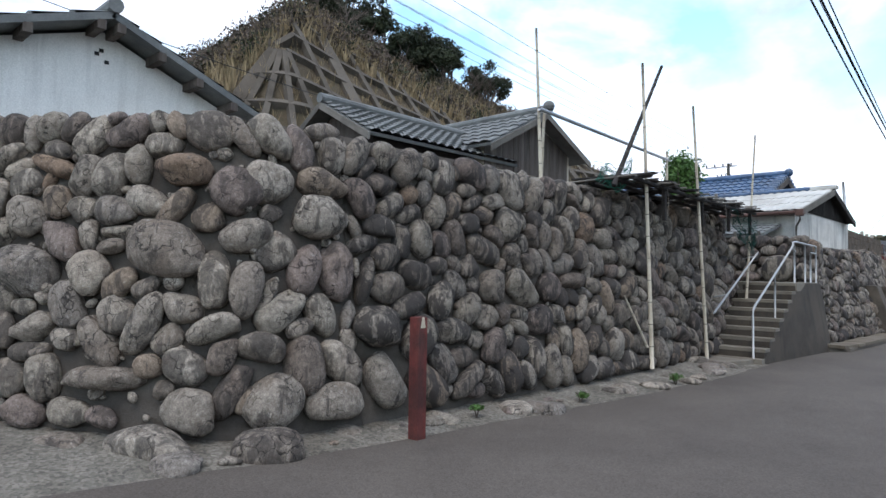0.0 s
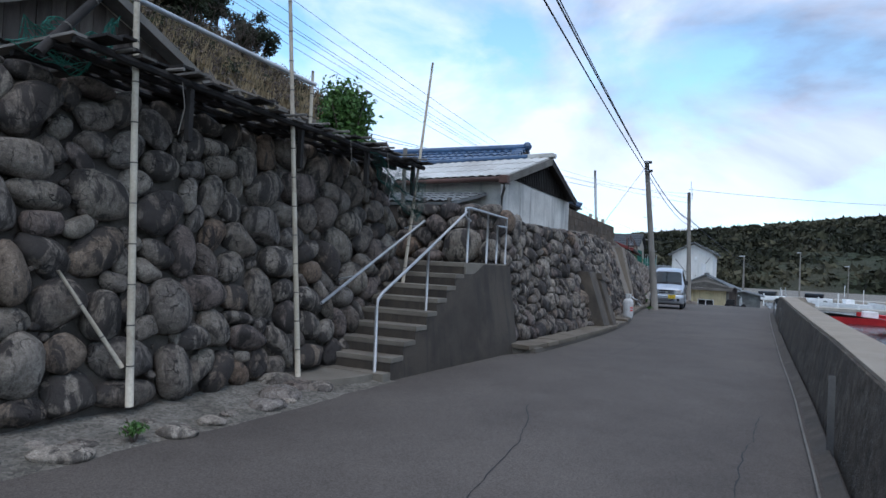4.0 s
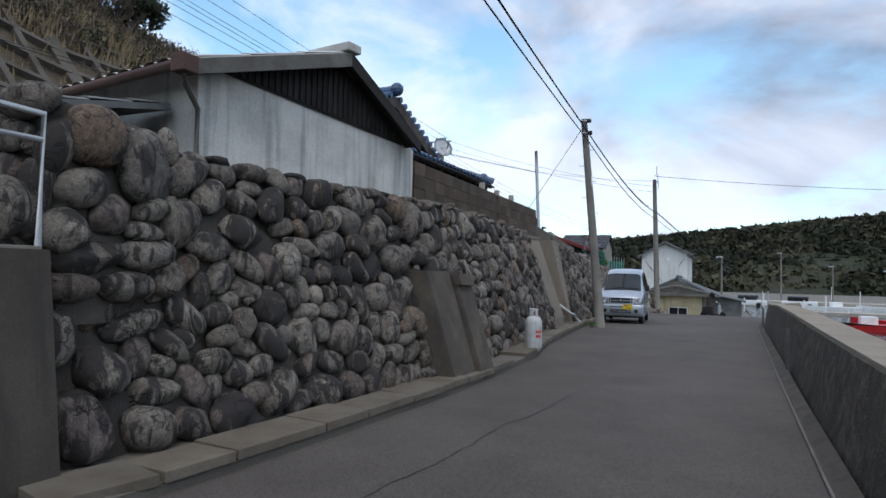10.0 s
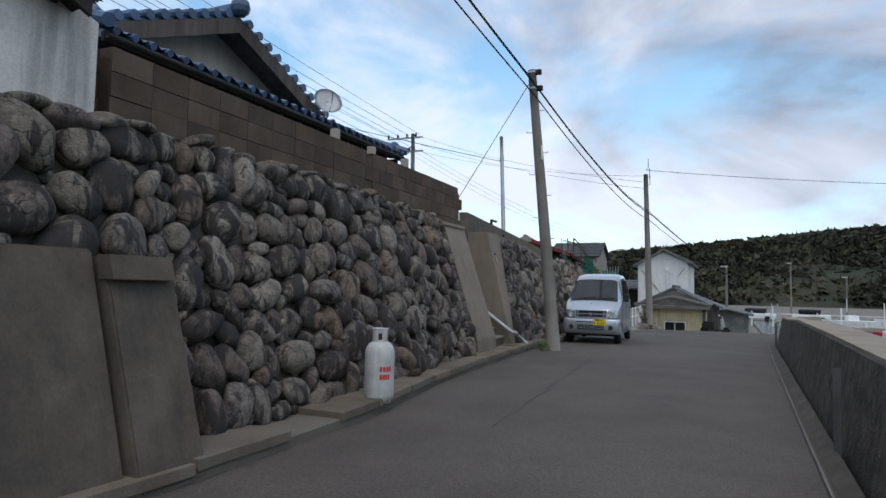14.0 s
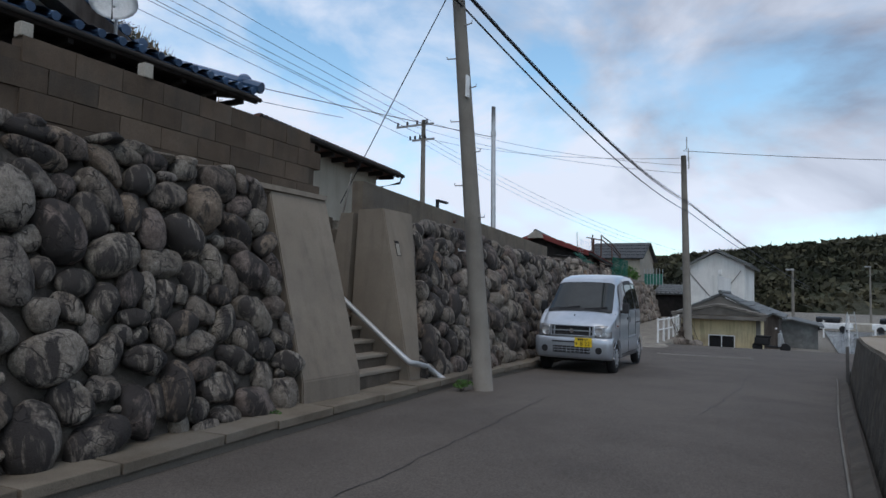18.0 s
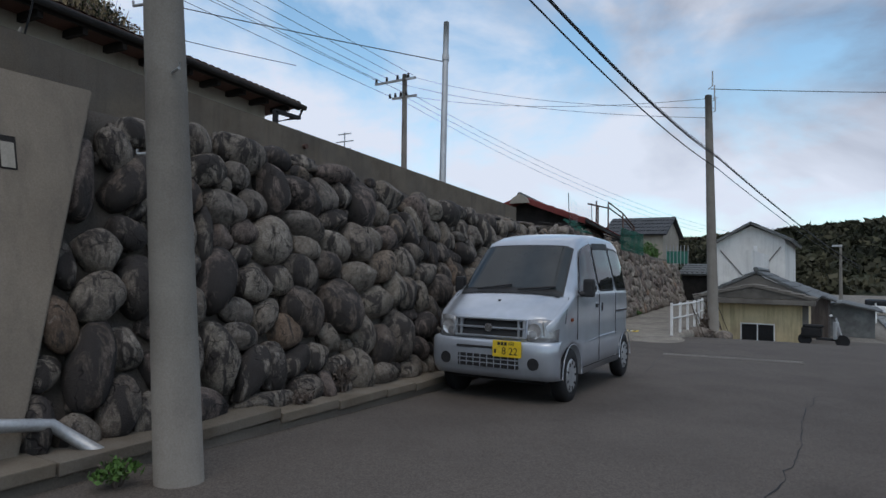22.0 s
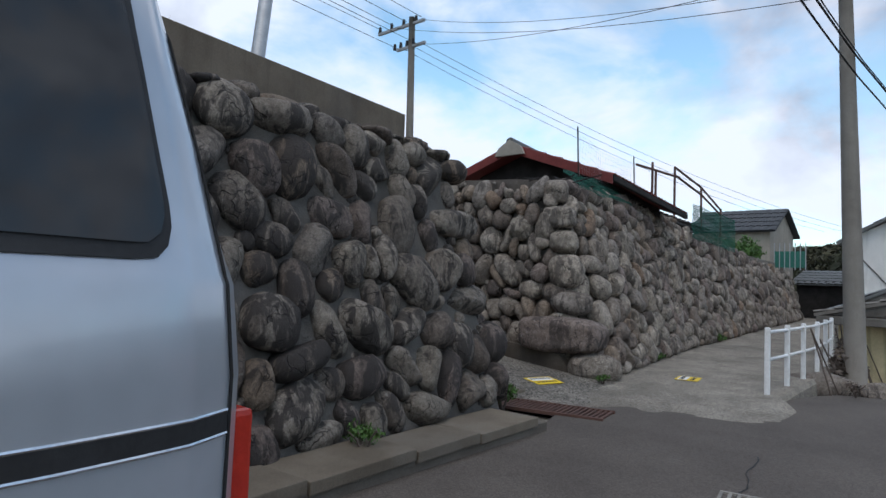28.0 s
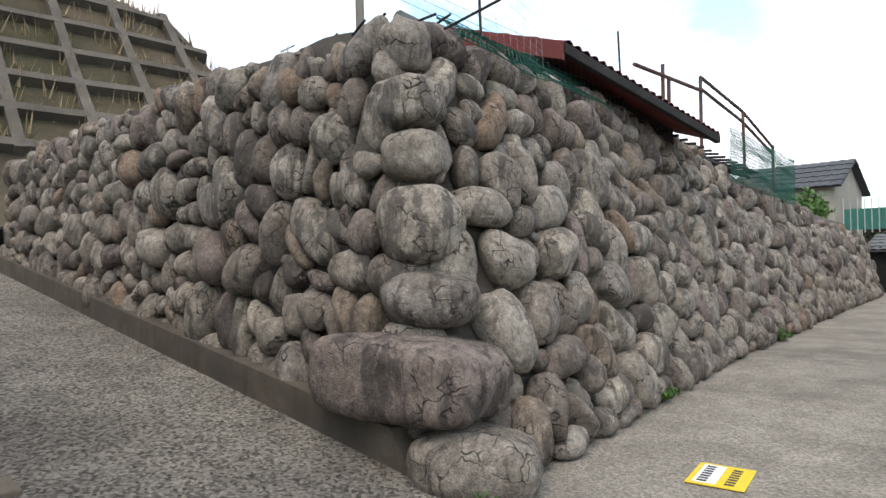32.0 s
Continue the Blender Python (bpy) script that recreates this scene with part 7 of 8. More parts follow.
def build_shed():
    ob = thing("shed", "small cream rendered shed with a low brown tile roof", "shed")
    x0, x1, y0, y1 = -0.55, 2.32, 55.0, 59.5
    bm = B()
    prism(bm, [(x0, y0, -1.3), (x1, y0, -1.3), (x1, y0, 0.72), (x0, y0, 0.72)], (0, y1 - y0, 0))
    part("wall", bm, M_CREAM, ob)
    bm = B()
    box(bm, (x1 - 0.06, y0 - 0.03, -1.3), (x1 + 0.1, y0 + 0.2, 0.72))
    part("corner_post", bm, M_GREYWOOD, ob)
    bm = B()
    box(bm, (x0 - 0.3, y0 - 0.45, 0.66), (x1 + 0.3, y0 + 0.2, 0.82), 0.02)
    part("canopy", bm, M_GREYWOOD, ob, "flat grey canopy")
    ax = 0.9
    for e in (x0 - 0.35, x1 + 0.35):
        for yy, zt, nm, mt in ((y0 - 0.42, 1.28, "porch_roof", M_GREYWOOD), (y0 + 0.5, 1.72, "roof_slope", M_TILE_GREY)):
            bm = B()
            wave_roof(bm, (e, yy, 0.86), (e, yy + (0.9 if nm == "porch_roof" else 4.2), 0.86), (ax, yy + (0.9 if nm == "porch_roof" else 4.2), zt), (ax, yy, zt), 10, 5, 0.03, 0.03)
            part(nm, bm, mt, ob)
    for yy, zt in ((y0 - 0.38, 1.2), (y0 + 0.55, 1.62)):
        bm = B()
        prism(bm, [(x0 - 0.3, yy, 0.84), (x1 + 0.3, yy, 0.84), (ax, yy, zt)], (0, 0.04, 0))
        part("gable", bm, M_GREYWOOD, ob)
    bm = B()
    tube(bm, [(ax, y0 + 0.45, 1.78), (ax, y1, 1.78)], 0.08, 8)
    part("ridge_tile", bm, M_TILE_GREY, ob)
    win = part("window", box(B(), (0.53, y0 - 0.012, -0.74), (1.47, y0 + 0.02, 0.0)), M_GLASS_DARK, ob, "dark sliding window")
    for a, b in (((0.50, -0.78), (1.5, -0.74)), ((0.50, 0.0), (1.5, 0.035)), ((0.50, -0.74), (0.535, 0.0)), ((1.465, -0.74), (1.5, 0.0)), ((0.985, -0.74), (1.015, 0.0))):
        bm = B()
        box(bm, (a[0], y0 - 0.03, a[1]), (b[0], y0 - 0.013, b[1]))
        part("frame", bm, M_WHITE_PAINT, win)
    bm = B()
    box(bm, (0.56, y0 - 0.016, -0.72), (0.82, y0 - 0.013, -0.56))
    part("blue_crate", bm, mat("blue plastic", (0.03, 0.12, 0.42), (0.04, 0.15, 0.5), 4.0, 0.5, 0.0), win)

    b2 = thing("house", "tall white rendered house with a dark gable roof", "house")
    x0, x1, y0 = -2.95, 0.62, 72.0
    bm = B()
    prism(bm, [(x0, y0, -1.5), (x1, y0, -1.5), (x1, y0, 3.75), (-1.1, y0, 4.5), (x0, y0, 3.55)], (0, 9, 0))
    part("wall", bm, M_WHITE, b2)
    for e, z in ((x0 - 0.35, 3.45), (x1 + 0.4, 3.68)):
        bm = B()
        wave_roof(bm, (e, y0 - 0.35, z), (e, y0 + 9, z), (-1.1, y0 + 9, 4.72), (-1.1, y0 - 0.35, 4.72), 16, 5, 0.03, 0.03, 0.12)
        part("roof_slope", bm, M_TILE_GREY, b2)
    bm = B()
    box(bm, (-0.95, y0 - 0.15, 3.05), (-0.75, y0, 3.35), 0.02)
    part("lamp_box", bm, M_WHITE_PAINT, b2)
    for a, b in (((-2.7, 3.1), (-1.3, 1.4)), ((0.4, 3.3), (-0.9, 1.5))):
        bm = B()
        tube(bm, [(a[0], y0 - 0.03, a[1]), (b[0], y0 - 0.03, b[1])], 0.025, 6)
        part("brace", bm, M_GREYWOOD, b2)
    # further houses
    def plain_house(at, size, zr, wall_m, roof_m, label, ridge="y"):
        h = thing("house", label, "house", at)
        sx, sy, sz = size
        bm = B()
        if ridge == "y":
            prism(bm, [(-sx, -sy, -3), (sx, -sy, -3), (sx, -sy, sz), (0, -sy, zr), (-sx, -sy, sz)], (0, 2 * sy, 0))
        else:
            prism(bm, [(-sx, -sy, -3), (-sx, sy, -3), (-sx, sy, sz), (-sx, 0, zr), (-sx, -sy, sz)], (2 * sx, 0, 0))
        part("wall", bm, wall_m, h)
        for s in (-1, 1):
            bm = B()
            if ridge == "y":
                wave_roof(bm, (s * (sx + 0.3), -sy - 0.3, sz - 0.1), (s * (sx + 0.3), sy + 0.3, sz - 0.1), (0, sy + 0.3, zr + 0.06), (0, -sy - 0.3, zr + 0.06), 12, 5, 0.03, 0.03)
            else:
                wave_roof(bm, (-sx - 0.3, s * (sy + 0.3), sz - 0.1), (sx + 0.3, s * (sy + 0.3), sz - 0.1), (sx + 0.3, 0, zr + 0.06), (-sx - 0.3, 0, zr + 0.06), 12, 5, 0.03, 0.03)
            part("roof_slope", bm, roof_m, h)
        return h

    plain_house((-8.6, 77.5, 2.4), (1.9, 2.4, 2.0), 3.2, M_GREIGE, M_TILE_DARK, "beige house with a dark grey tiled roof above the lane", "x")
    plain_house((1.2, 66.5, 0.0), (1.6, 3.0, 0.7), 1.3, M_WOOD, M_TILE_GREY, "low dark timber store behind the shed")
    plain_house((3.3, 71, -1.0), (1.3, 2.5, 1.15), 1.35, M_TILE_GREY, M_TILE_GREY, "grey sheet-clad store by the harbour")
    plain_house((-4.2, 79.5, -0.3), (1.6, 3, 2.1), 2.7, M_DARKWOOD, M_TILE_GREY, "dark timber house at the lane's end", "x")
    rh = thing("house", "white house with a grey roof below the railing", "house")
    bm = B()
    prism(bm, [(0.0, 59.6, -1.5), (0.0, 66, -1.5), (0.0, 66, 2.6), (0.0, 59.6, 2.6)], (0.35, 0, 0))
    part("wall", bm, M_WHITE, rh)
    rr = thing("shed", "shed with a red tile roof behind the corner wall", "shed")
    bm = B()
    prism(bm, [(-6.5, 51.1, 2.4), (-3.75, 51.1, 2.4), (-3.75, 51.1, 3.25), (-5.4, 51.1, 3.82), (-6.5, 51.1, 3.45)], (0, 2.9, -0.28))
    part("body", bm, M_DARKWOOD, rr)
    for e, z in ((-6.85, 3.45), (-3.25, 3.17)):
        bm = B()
        wave_roof(bm, (e, 50.7, z), (e, 54.25, z - 0.34), (-5.4, 54.25, 3.62), (-5.4, 50.7, 3.95), 24, 6, 0.035, 0.03)
        part("roof_slope", bm, M_RED_ROOF, rr, "faded red tile slope")
        bm = B()
        prism(bm, [(e, 50.66, z - 0.14), (e, 50.66, z + 0.03), (-5.4, 50.66, 3.98), (-5.4, 50.66, 3.80)], (0, 0.05, 0))
        part("barge_board", bm, M_RED_ROOF, rr, "red painted barge board")
    bm = B()
    box(bm, (-3.30, 50.7, 3.09), (-3.23, 54.25, 3.19), 0.01)
    for v in bm.verts:
        v.co.z -= 0.34 * (v.co.y - 50.7) / 3.55
    part("fascia", bm, M_DARKWOOD, rr, "dark weathered eave board")
    bm = B()
    tube(bm, [(-5.4, 50.6, 4.0), (-5.4, 54.25, 3.67)], 0.10, 10)
    part("ridge_tile", bm, M_TILE_GREY, rr)
    bm = B()
    prism(bm, [(-5.75, 50.58, 3.74), (-5.05, 50.58, 3.74), (-5.14, 50.58, 3.90), (-5.4, 50.58, 4.05), (-5.66, 50.58, 3.90)], (0, 0.06, 0))
    part("ridge_end", bm, M_CONC_PALE, rr, "pale ridge end tile")
    # black netting and canes over the top of the corner wall
    rnd = random.Random(71)
    sh = thing("plank_shelf", "row of dark poles and planks along the wall top", "shelf")
    for k in range(3):
        bm = B()
        tube(bm, [(-3.42 - 0.06 * k - (y - 49.2) * 0.10, y, 2.82 + 0.05 * k + 0.03 * noise.noise((y, k, 2))) for y in ys(49.2, 58.5, 0.8)], 0.045, 6)
        part("runner", bm, M_DARKWOOD, sh)
    for k in range(26):
        y = 49.3 + k * 0.36
        x = -3.05 - (y - 49.2) * 0.10
        bm = B()
        tube(bm, [(x - 0.14, y, 2.88), (x - 1.1, y + rnd.uniform(-0.1, 0.1), 2.98)], 0.022, 5)
        part("lath", bm, M_DARKWOOD, sh)
    for k in range(26):
        a = (-7.6 + 0.18 * k + rnd.uniform(-0.2, 0.2), 48.75 + rnd.uniform(-0.1, 0.3), 2.75)
        st = thing("branch", "bare dark branch lying along the wall top", "branch", group="branches on the wall")
        bm = B()
        tube(bm, [a, (a[0] + rnd.uniform(0.3, 0.7), a[1] + rnd.uniform(-0.2, 0.2), 2.82 + rnd.uniform(0, 0.1))], 0.010, 5)
        part("twig", bm, M_DARKWOOD, st)
    for x, y in ((-3.35, 49.7), (-3.6, 52.4)):
        st = thing("stake", "thin dark cane standing on the wall", "stake", group="canes on the wall")
        bm = B()
        tube(bm, [(x, y, 2.6), (x - 0.05, y, 3.85)], 0.012, 6)
        part("shaft", bm, M_DARKWOOD, st)
    net_sheet("net", "torn green netting over the wall top", ((-2.95, 49.0, 2.72), (-3.3, 51.6, 2.75), (-3.7, 51.6, 3.15), (-3.35, 49.2, 3.05)), 40, 14, 0.0, r=0.005, seed=3)
    net_sheet("net", "fine grey bird netting between canes", ((-3.35, 49.7, 2.8), (-3.6, 52.4, 2.8), (-3.6, 52.4, 3.7), (-3.35, 49.7, 3.7)), 26, 10, 0.1, M_GALV, 0.0015, seed=5)
    net_sheet("net", "green netting fence above the lane", ((-3.75, 56.0, 2.5), (-4.1, 60.5, 2.4), (-4.1, 60.5, 3.35), (-3.75, 56.0, 3.3)), 60, 20, 0.0, r=0.006, seed=7)
    pf = thing("net_house", "rusty pipe frame of an old net house", "net house")
    for a in (((-4.4, 55.1, 2.6), (-4.4, 55.1, 4.25)), ((-4.4, 56.5, 2.6), (-4.4, 56.5, 4.35)), ((-4.4, 55.3, 2.6), (-4.4, 55.3, 4.1)), ((-4.4, 54.2, 4.05), (-4.4, 56.5, 4.12)),
              ((-4.4, 56.5, 4.35), (-4.42, 58.5, 4.1), (-4.45, 60.3, 3.65)), ((-4.4, 56.5, 4.15), (-4.42, 58.5, 3.9), (-4.45, 60.3, 3.5)), ((-4.45, 60.3, 2.5), (-4.45, 60.3, 3.7)), ((-4.4, 58.5, 2.5), (-4.42, 58.5, 4.1))):
        bm = B()
        tube(bm, list(a), 0.03, 6)
        part("pipe", bm, M_RUST, pf)
    # fence far up the lane
    fn = thing("fence", "thin steel fence with green netting at the lane's end", "fence")
    for k in range(7):
        bm = B()
        tube(bm, [(-5.4 + 0.2 * k, 70.5, 2.2), (-5.4 + 0.2 * k, 70.5, 3.35)], 0.02, 5)
        part("post", bm, M_GALV, fn)
    bm = B()
    box(bm, (-5.4, 70.5, 2.3), (-4.2, 70.52, 3.0))
    part("netting", bm, M_NET, fn)


# ---------------------------------------------------------------- harbour
def build_harbour():
    rnd = random.Random(81)
    red = mat("red hull paint", (0.42, 0.02, 0.025), (0.52, 0.03, 0.03), 2.0, 0.5, 0.05)

    def boat(at, rz, ln, label, hull_m):
        b = thing("boat", label, "boat", at, rz)
        bm = B()
        rows = []
        for k in range(9):
            t = k / 8
            w = 0.9 * math.sin(math.pi * min(1, 0.12 + t * 0.75)) ** 0.7 if t < 1 else 0.05
            z = 0.55 + 0.5 * max(0, t - 0.6)
            rows.append([(-w, t * ln, z), (-w * 0.75, t * ln, -0.2), (w * 0.75, t * ln, -0.2), (w, t * ln, z), (0, t * ln, z - 0.05), (-w, t * ln, z)])
        loft(bm, rows)
        part("hull", bm, hull_m, b)
        bm = B()
        box(bm, (-0.4, ln * 0.3, 0.5), (0.4, ln * 0.46, 1.05), 0.06)
        part("cabin", bm, M_WHITE_PAINT, b)
        bm = B()
        tube(bm, [(0, ln * 0.45, 1.3), (0, ln * 0.45, 2.6)], 0.03, 6)
        part("mast", bm, M_WHITE_PAINT, b)

    for k in range(7):
        boat((14 + k * 3.6, 64 + 5 * (k % 3), -1.5), rnd.uniform(60, 120), 6, "small red fishing boat moored in the harbour", red)
    for k in range(5):
        boat((16 + k * 6, 92 + 3 * (k % 2), -1.4), rnd.uniform(60, 120), 6, "small white fishing boat moored in the harbour", M_WHITE_PAINT)
    qy = thing("quay", "low grey concrete quay along the harbour", "quay", kind="structure")
    bm = B()
    box(bm, (9, 84, -2.2), (70, 88, -1.15))
    box(bm, (4, 106, -2.2), (80, 112, -0.9))
    part("deck", bm, M_CONC_PALE, qy)
    for x, y, h, lab in ((10.4, 112, 7.0, "grey harbour lamp pole"), (15.8, 108, 5.2, "thin white mast on the quay"), (20, 100, 4.6, "white lamp post on the quay"), (3.2, 82, 5.4, "grey pole behind the white house"), (14.5, 60, 6.0, "grey lamp pole beyond the sea wall")):
        p = thing("lamp_pole", lab, "pole", (x, y, -1.5))
        bm = B()
        tube(bm, [(0, 0, 0), (0, 0, h)], 0.13 if x != 15.8 else 0.07, 8, 0.07)
        part("shaft", bm, M_POLE, p)
        bm = B()
        box(bm, (-0.5, -0.08, h - 0.15), (0.1, 0.08, h - 0.03), 0.02)
        part("lamp_head", bm, M_GALV, p)
    st = thing("gangway", "white steel gangway railing on the quay", "gangway", (12.2, 46, -1.2))
    for k in range(6):
        bm = B()
        tube(bm, [(0.35 * k, 0.5 * k, 0.2 + (1.2 if k < 3 else 1.2 - 0.35 * (k - 2))), (0.35 * k, 0.5 * k, 1.2 + (1.2 if k < 3 else 1.2 - 0.35 * (k - 2)))], 0.025, 6)
        part("post", bm, M_WHITE_PAINT, st)
    for dz in (0.6, 1.0):
        bm = B()
        tube(bm, [(0, 0, 1.4 + dz), (0.7, 1.0, 1.4 + dz), (1.75, 2.5, 0.35 + dz)], 0.025, 6)
        part("rail", bm, M_WHITE_PAINT, st)
    lad = thing("stepladder", "aluminium stepladder standing on the quay", "ladder", (7.0, 84, -1.5))
    for s in (-1, 1):
        bm = B()
        tube(bm, [(0.45 * s, -0.5, 0), (0.22 * s, 0, 2.2)], 0.03, 6)
        tube(bm, [(0.45 * s, 0.5, 0), (0.22 * s, 0, 2.2)], 0.03, 6)
        part("leg", bm, M_GALV, lad)
    for k in range(6):
        bm = B()
        z = 0.3 + k * 0.33
        w = 0.45 - 0.1 * z
        box(bm, (-w, -0.5 + 0.227 * z - 0.04, z), (w, -0.5 + 0.227 * z + 0.04, z + 0.03))
        part("rung", bm, M_GALV, lad)
    for k in range(7):
        b = thing("bollard", "white post at the harbour road's edge", "post", (3.6 + k * 1.7, 88 - 0.6 * k, -1.5), group="harbour posts")
        bm = B()
        tube(bm, [(0, 0, 0), (0, 0, 0.9 + 0.5 * (k % 3))], 0.06, 8)
        part("shaft", bm, M_WHITE_PAINT, b)
    cars = (((6.2, 100, -1.5), "white car parked far off on the quay"), ((11.5, 101, -1.5), "small white truck parked far off on the quay"))
    for at, lab in cars:
        c = thing("car", lab, "car", at, 80)
        bm = B()
        box(bm, (-0.8, -1.8, 0.25), (0.8, 1.8, 0.85), 0.12)
        part("body", bm, M_WHITE_PAINT, c)
        bm = B()
        box(bm, (-0.72, -0.9, 0.85), (0.72, 1.2, 1.4), 0.15)
        part("cabin", bm, M_GLASS_DARK, c)
        for x in (-0.75, 0.75):
            for y in (-1.1, 1.1):
                bm = B()
                tube(bm, [(x - 0.08, y, 0.3), (x + 0.08, y, 0.3)], 0.3, 12)
                part("wheel", bm, M_BLACK, c)
    # scooter beyond the crest of the road
    sc = thing("scooter", "dark scooter parked at the road's edge", "scooter", (2.86, 53.2, -0.42), 78)
    sc.matrix_basis = sc.matrix_basis @ Matrix.Scale(0.85, 4)
    for y in (-0.55, 0.55):
        bm = B()
        tube(bm, [(-0.04, y, 0.22), (0.04, y, 0.22)], 0.21, 14)
        part("wheel", bm, M_BLACK, sc)
    bm = B()
    box(bm, (-0.13, 0.05, 0.3), (0.13, 0.65, 0.62), 0.06)
    part("tail", bm, M_BLACK, sc)
    bm = B()
    box(bm, (-0.12, 0.0, 0.62), (0.12, 0.6, 0.72), 0.04)
    part("seat", bm, M_BLACK, sc)
    bm = B()
    box(bm, (-0.17, -0.42, 0.28), (0.17, -0.3, 0.85), 0.04)
    part("leg_shield", bm, M_GALV, sc)
    bm = B()
    box(bm, (-0.12, -0.4, 0.22), (0.12, 0.2, 0.3), 0.03)
    part("footboard", bm, M_BLACK, sc)
    bm = B()
    tube(bm, [(0, -0.55, 0.25), (0, -0.36, 0.98)], 0.03, 8)
    part("fork", bm, M_GALV, sc)
    bm = B()
    tube(bm, [(-0.3, -0.3, 1.0), (0, -0.36, 0.98), (0.3, -0.3, 1.0)], 0.018, 6)
    part("handlebar", bm, M_BLACK, sc)
    bm = B()
    bmesh.ops.create_uvsphere(bm, u_segments=10, v_segments=6, radius=0.045, matrix=Matrix.Translation((-0.36, -0.3, 1.06)))
    part("mirror", bm, M_WHITE_PAINT, sc)


# ---------------------------------------------------------------- growth on the hill
def build_growth():
    rnd = random.Random(91)
    bm = B()
    for _ in range(9000):
        y = rnd.uniform(13, 67)
        d = rnd.choice((rnd.uniform(0.5, 11), rnd.uniform(9, 16), rnd.uniform(10, 26)))
        x = -17.0 - d
        if hill_in(x, y) < 0.4:
            continue
        z = hill_z(x, y)
        h = rnd.uniform(0.35, 0.9) * (1.5 if d > 9 else 0.8)
        a = rnd.uniform(0, 6.28)
        for k in range(3):
            lean = Vector((rnd.gauss(0.1, 0.25), rnd.gauss(0, 0.25), 1)) * h
            s = Vector((math.cos(a + k), math.sin(a + k), 0)) * 0.05 * h
            p = Vector((x + rnd.gauss(0, 0.1), y + rnd.gauss(0, 0.1), z - 0.05))
            bm.faces.new([bm.verts.new(p - s), bm.verts.new(p + s), bm.verts.new(p + lean)])
    part("dry_grass", bm, M_GRASS_DRY, None, "straw-coloured dry grass on the slope", kind="stuff", category="grass")

    def tree(at, h, crown_m, label, leaves, size, bare=False):
        ob = thing("tree", label, "tree", at)
        bm = B()
        limbs = []
        tube(bm, [(0, 0, -0.3), (0.1, 0.05, h * 0.3), (0.15, 0.1, h * 0.55)], 0.05 * h * 0.5, 7, 0.02 * h * 0.5)
        for k in range(9 if bare else 6):
            a = rnd.uniform(0, 6.28)
            b0 = Vector((0.1, 0.08, h * rnd.uniform(0.2, 0.55)))
            tip = b0 + Vector((math.cos(a), math.sin(a), rnd.uniform(0.7, 1.6))) * h * rnd.uniform(0.2, 0.36)
            tube(bm, [b0, b0.lerp(tip, 0.5) + Vector((0, 0, 0.05 * h)), tip], 0.012 * h, 5, 0.004 * h)
            limbs.append(tip)
            if bare:
                for q in range(7):
                    t2 = tip + Vector((rnd.gauss(0, 1), rnd.gauss(0, 1), rnd.uniform(0, 1.2))) * h * 0.13
                    tube(bm, [b0.lerp(tip, rnd.uniform(0.4, 1)), t2], 0.004 * h, 4, 0.0015 * h)
        part("trunk", bm, M_TWIG, ob)
        if leaves:
            bm = B()
            for tip in limbs + [Vector((0, 0, h * 0.75))]:
                leaf_cloud(bm, tip, (h * 0.24, h * 0.24, h * 0.19), leaves // 7, size, rnd, 0.3)
            part("crown", bm, crown_m, ob)

    for k in range(40):
        y = rnd.uniform(27, 48)
        x = -17 - rnd.uniform(12.0, 22)
        if hill_in(x, y) < 8:
            x, y = -30 - rnd.uniform(0, 8), max(y, 22)
        z = hill_z(x, y)
        kind = rnd.random()
        if kind < 0.6:
            tree((x, y, z), rnd.uniform(3.0, 4.6), M_LEAF_DARK, "dark evergreen tree on the hilltop", 1100, 0.16)
        else:
            tree((x, y, z), rnd.uniform(2.8, 4.2), M_TWIG, "bare winter tree on the slope", 0, 0.1, True)
    for nm, mt, count, size, lab in (("brush", M_TWIG, 1700, 0.11, "brown leafless brush over the hilltop"), ("thicket", M_LEAF_DARK, 520, 0.13, "dark evergreen thicket over the hilltop")):
        bm = B()
        for _ in range(count):
            x, y = -17 - rnd.uniform(9.5, 26), rnd.uniform(14, 55)
            if hill_in(x, y) < 7.5:
                continue
            r = rnd.uniform(0.5, 1.15) * (1.35 if y < 30 else 1.0)
            leaf_cloud(bm, (x, y, hill_z(x, y) + r * 0.5), (r, r, r * 0.85), 70, size, rnd, 0.35)
        part(nm, bm, mt, None, lab, kind="stuff", category="brush")
    # crowns of the far woods
    bm = B()
    for _ in range(8200):
        x = rnd.uniform(-60, 260)
        t = rnd.random() ** 1.3
        y = 205 + 118 * t
        crest = max(7, min(20.5 + 0.10 * x, 48))
        z = -2 + (crest + 2) * math.sin(math.pi / 2 * min(1, t * 1.15)) ** 0.9
        r = rnd.uniform(1.2, 2.6)
        leaf_cloud(bm, (x, y, z + r * 0.3), (r, r, r * 0.75), 9, r * 0.62, rnd, 0.6)
    part("far_woods", bm, M_WOODS, None, "dark scrubby woods across the harbour", kind="stuff", category="woods")


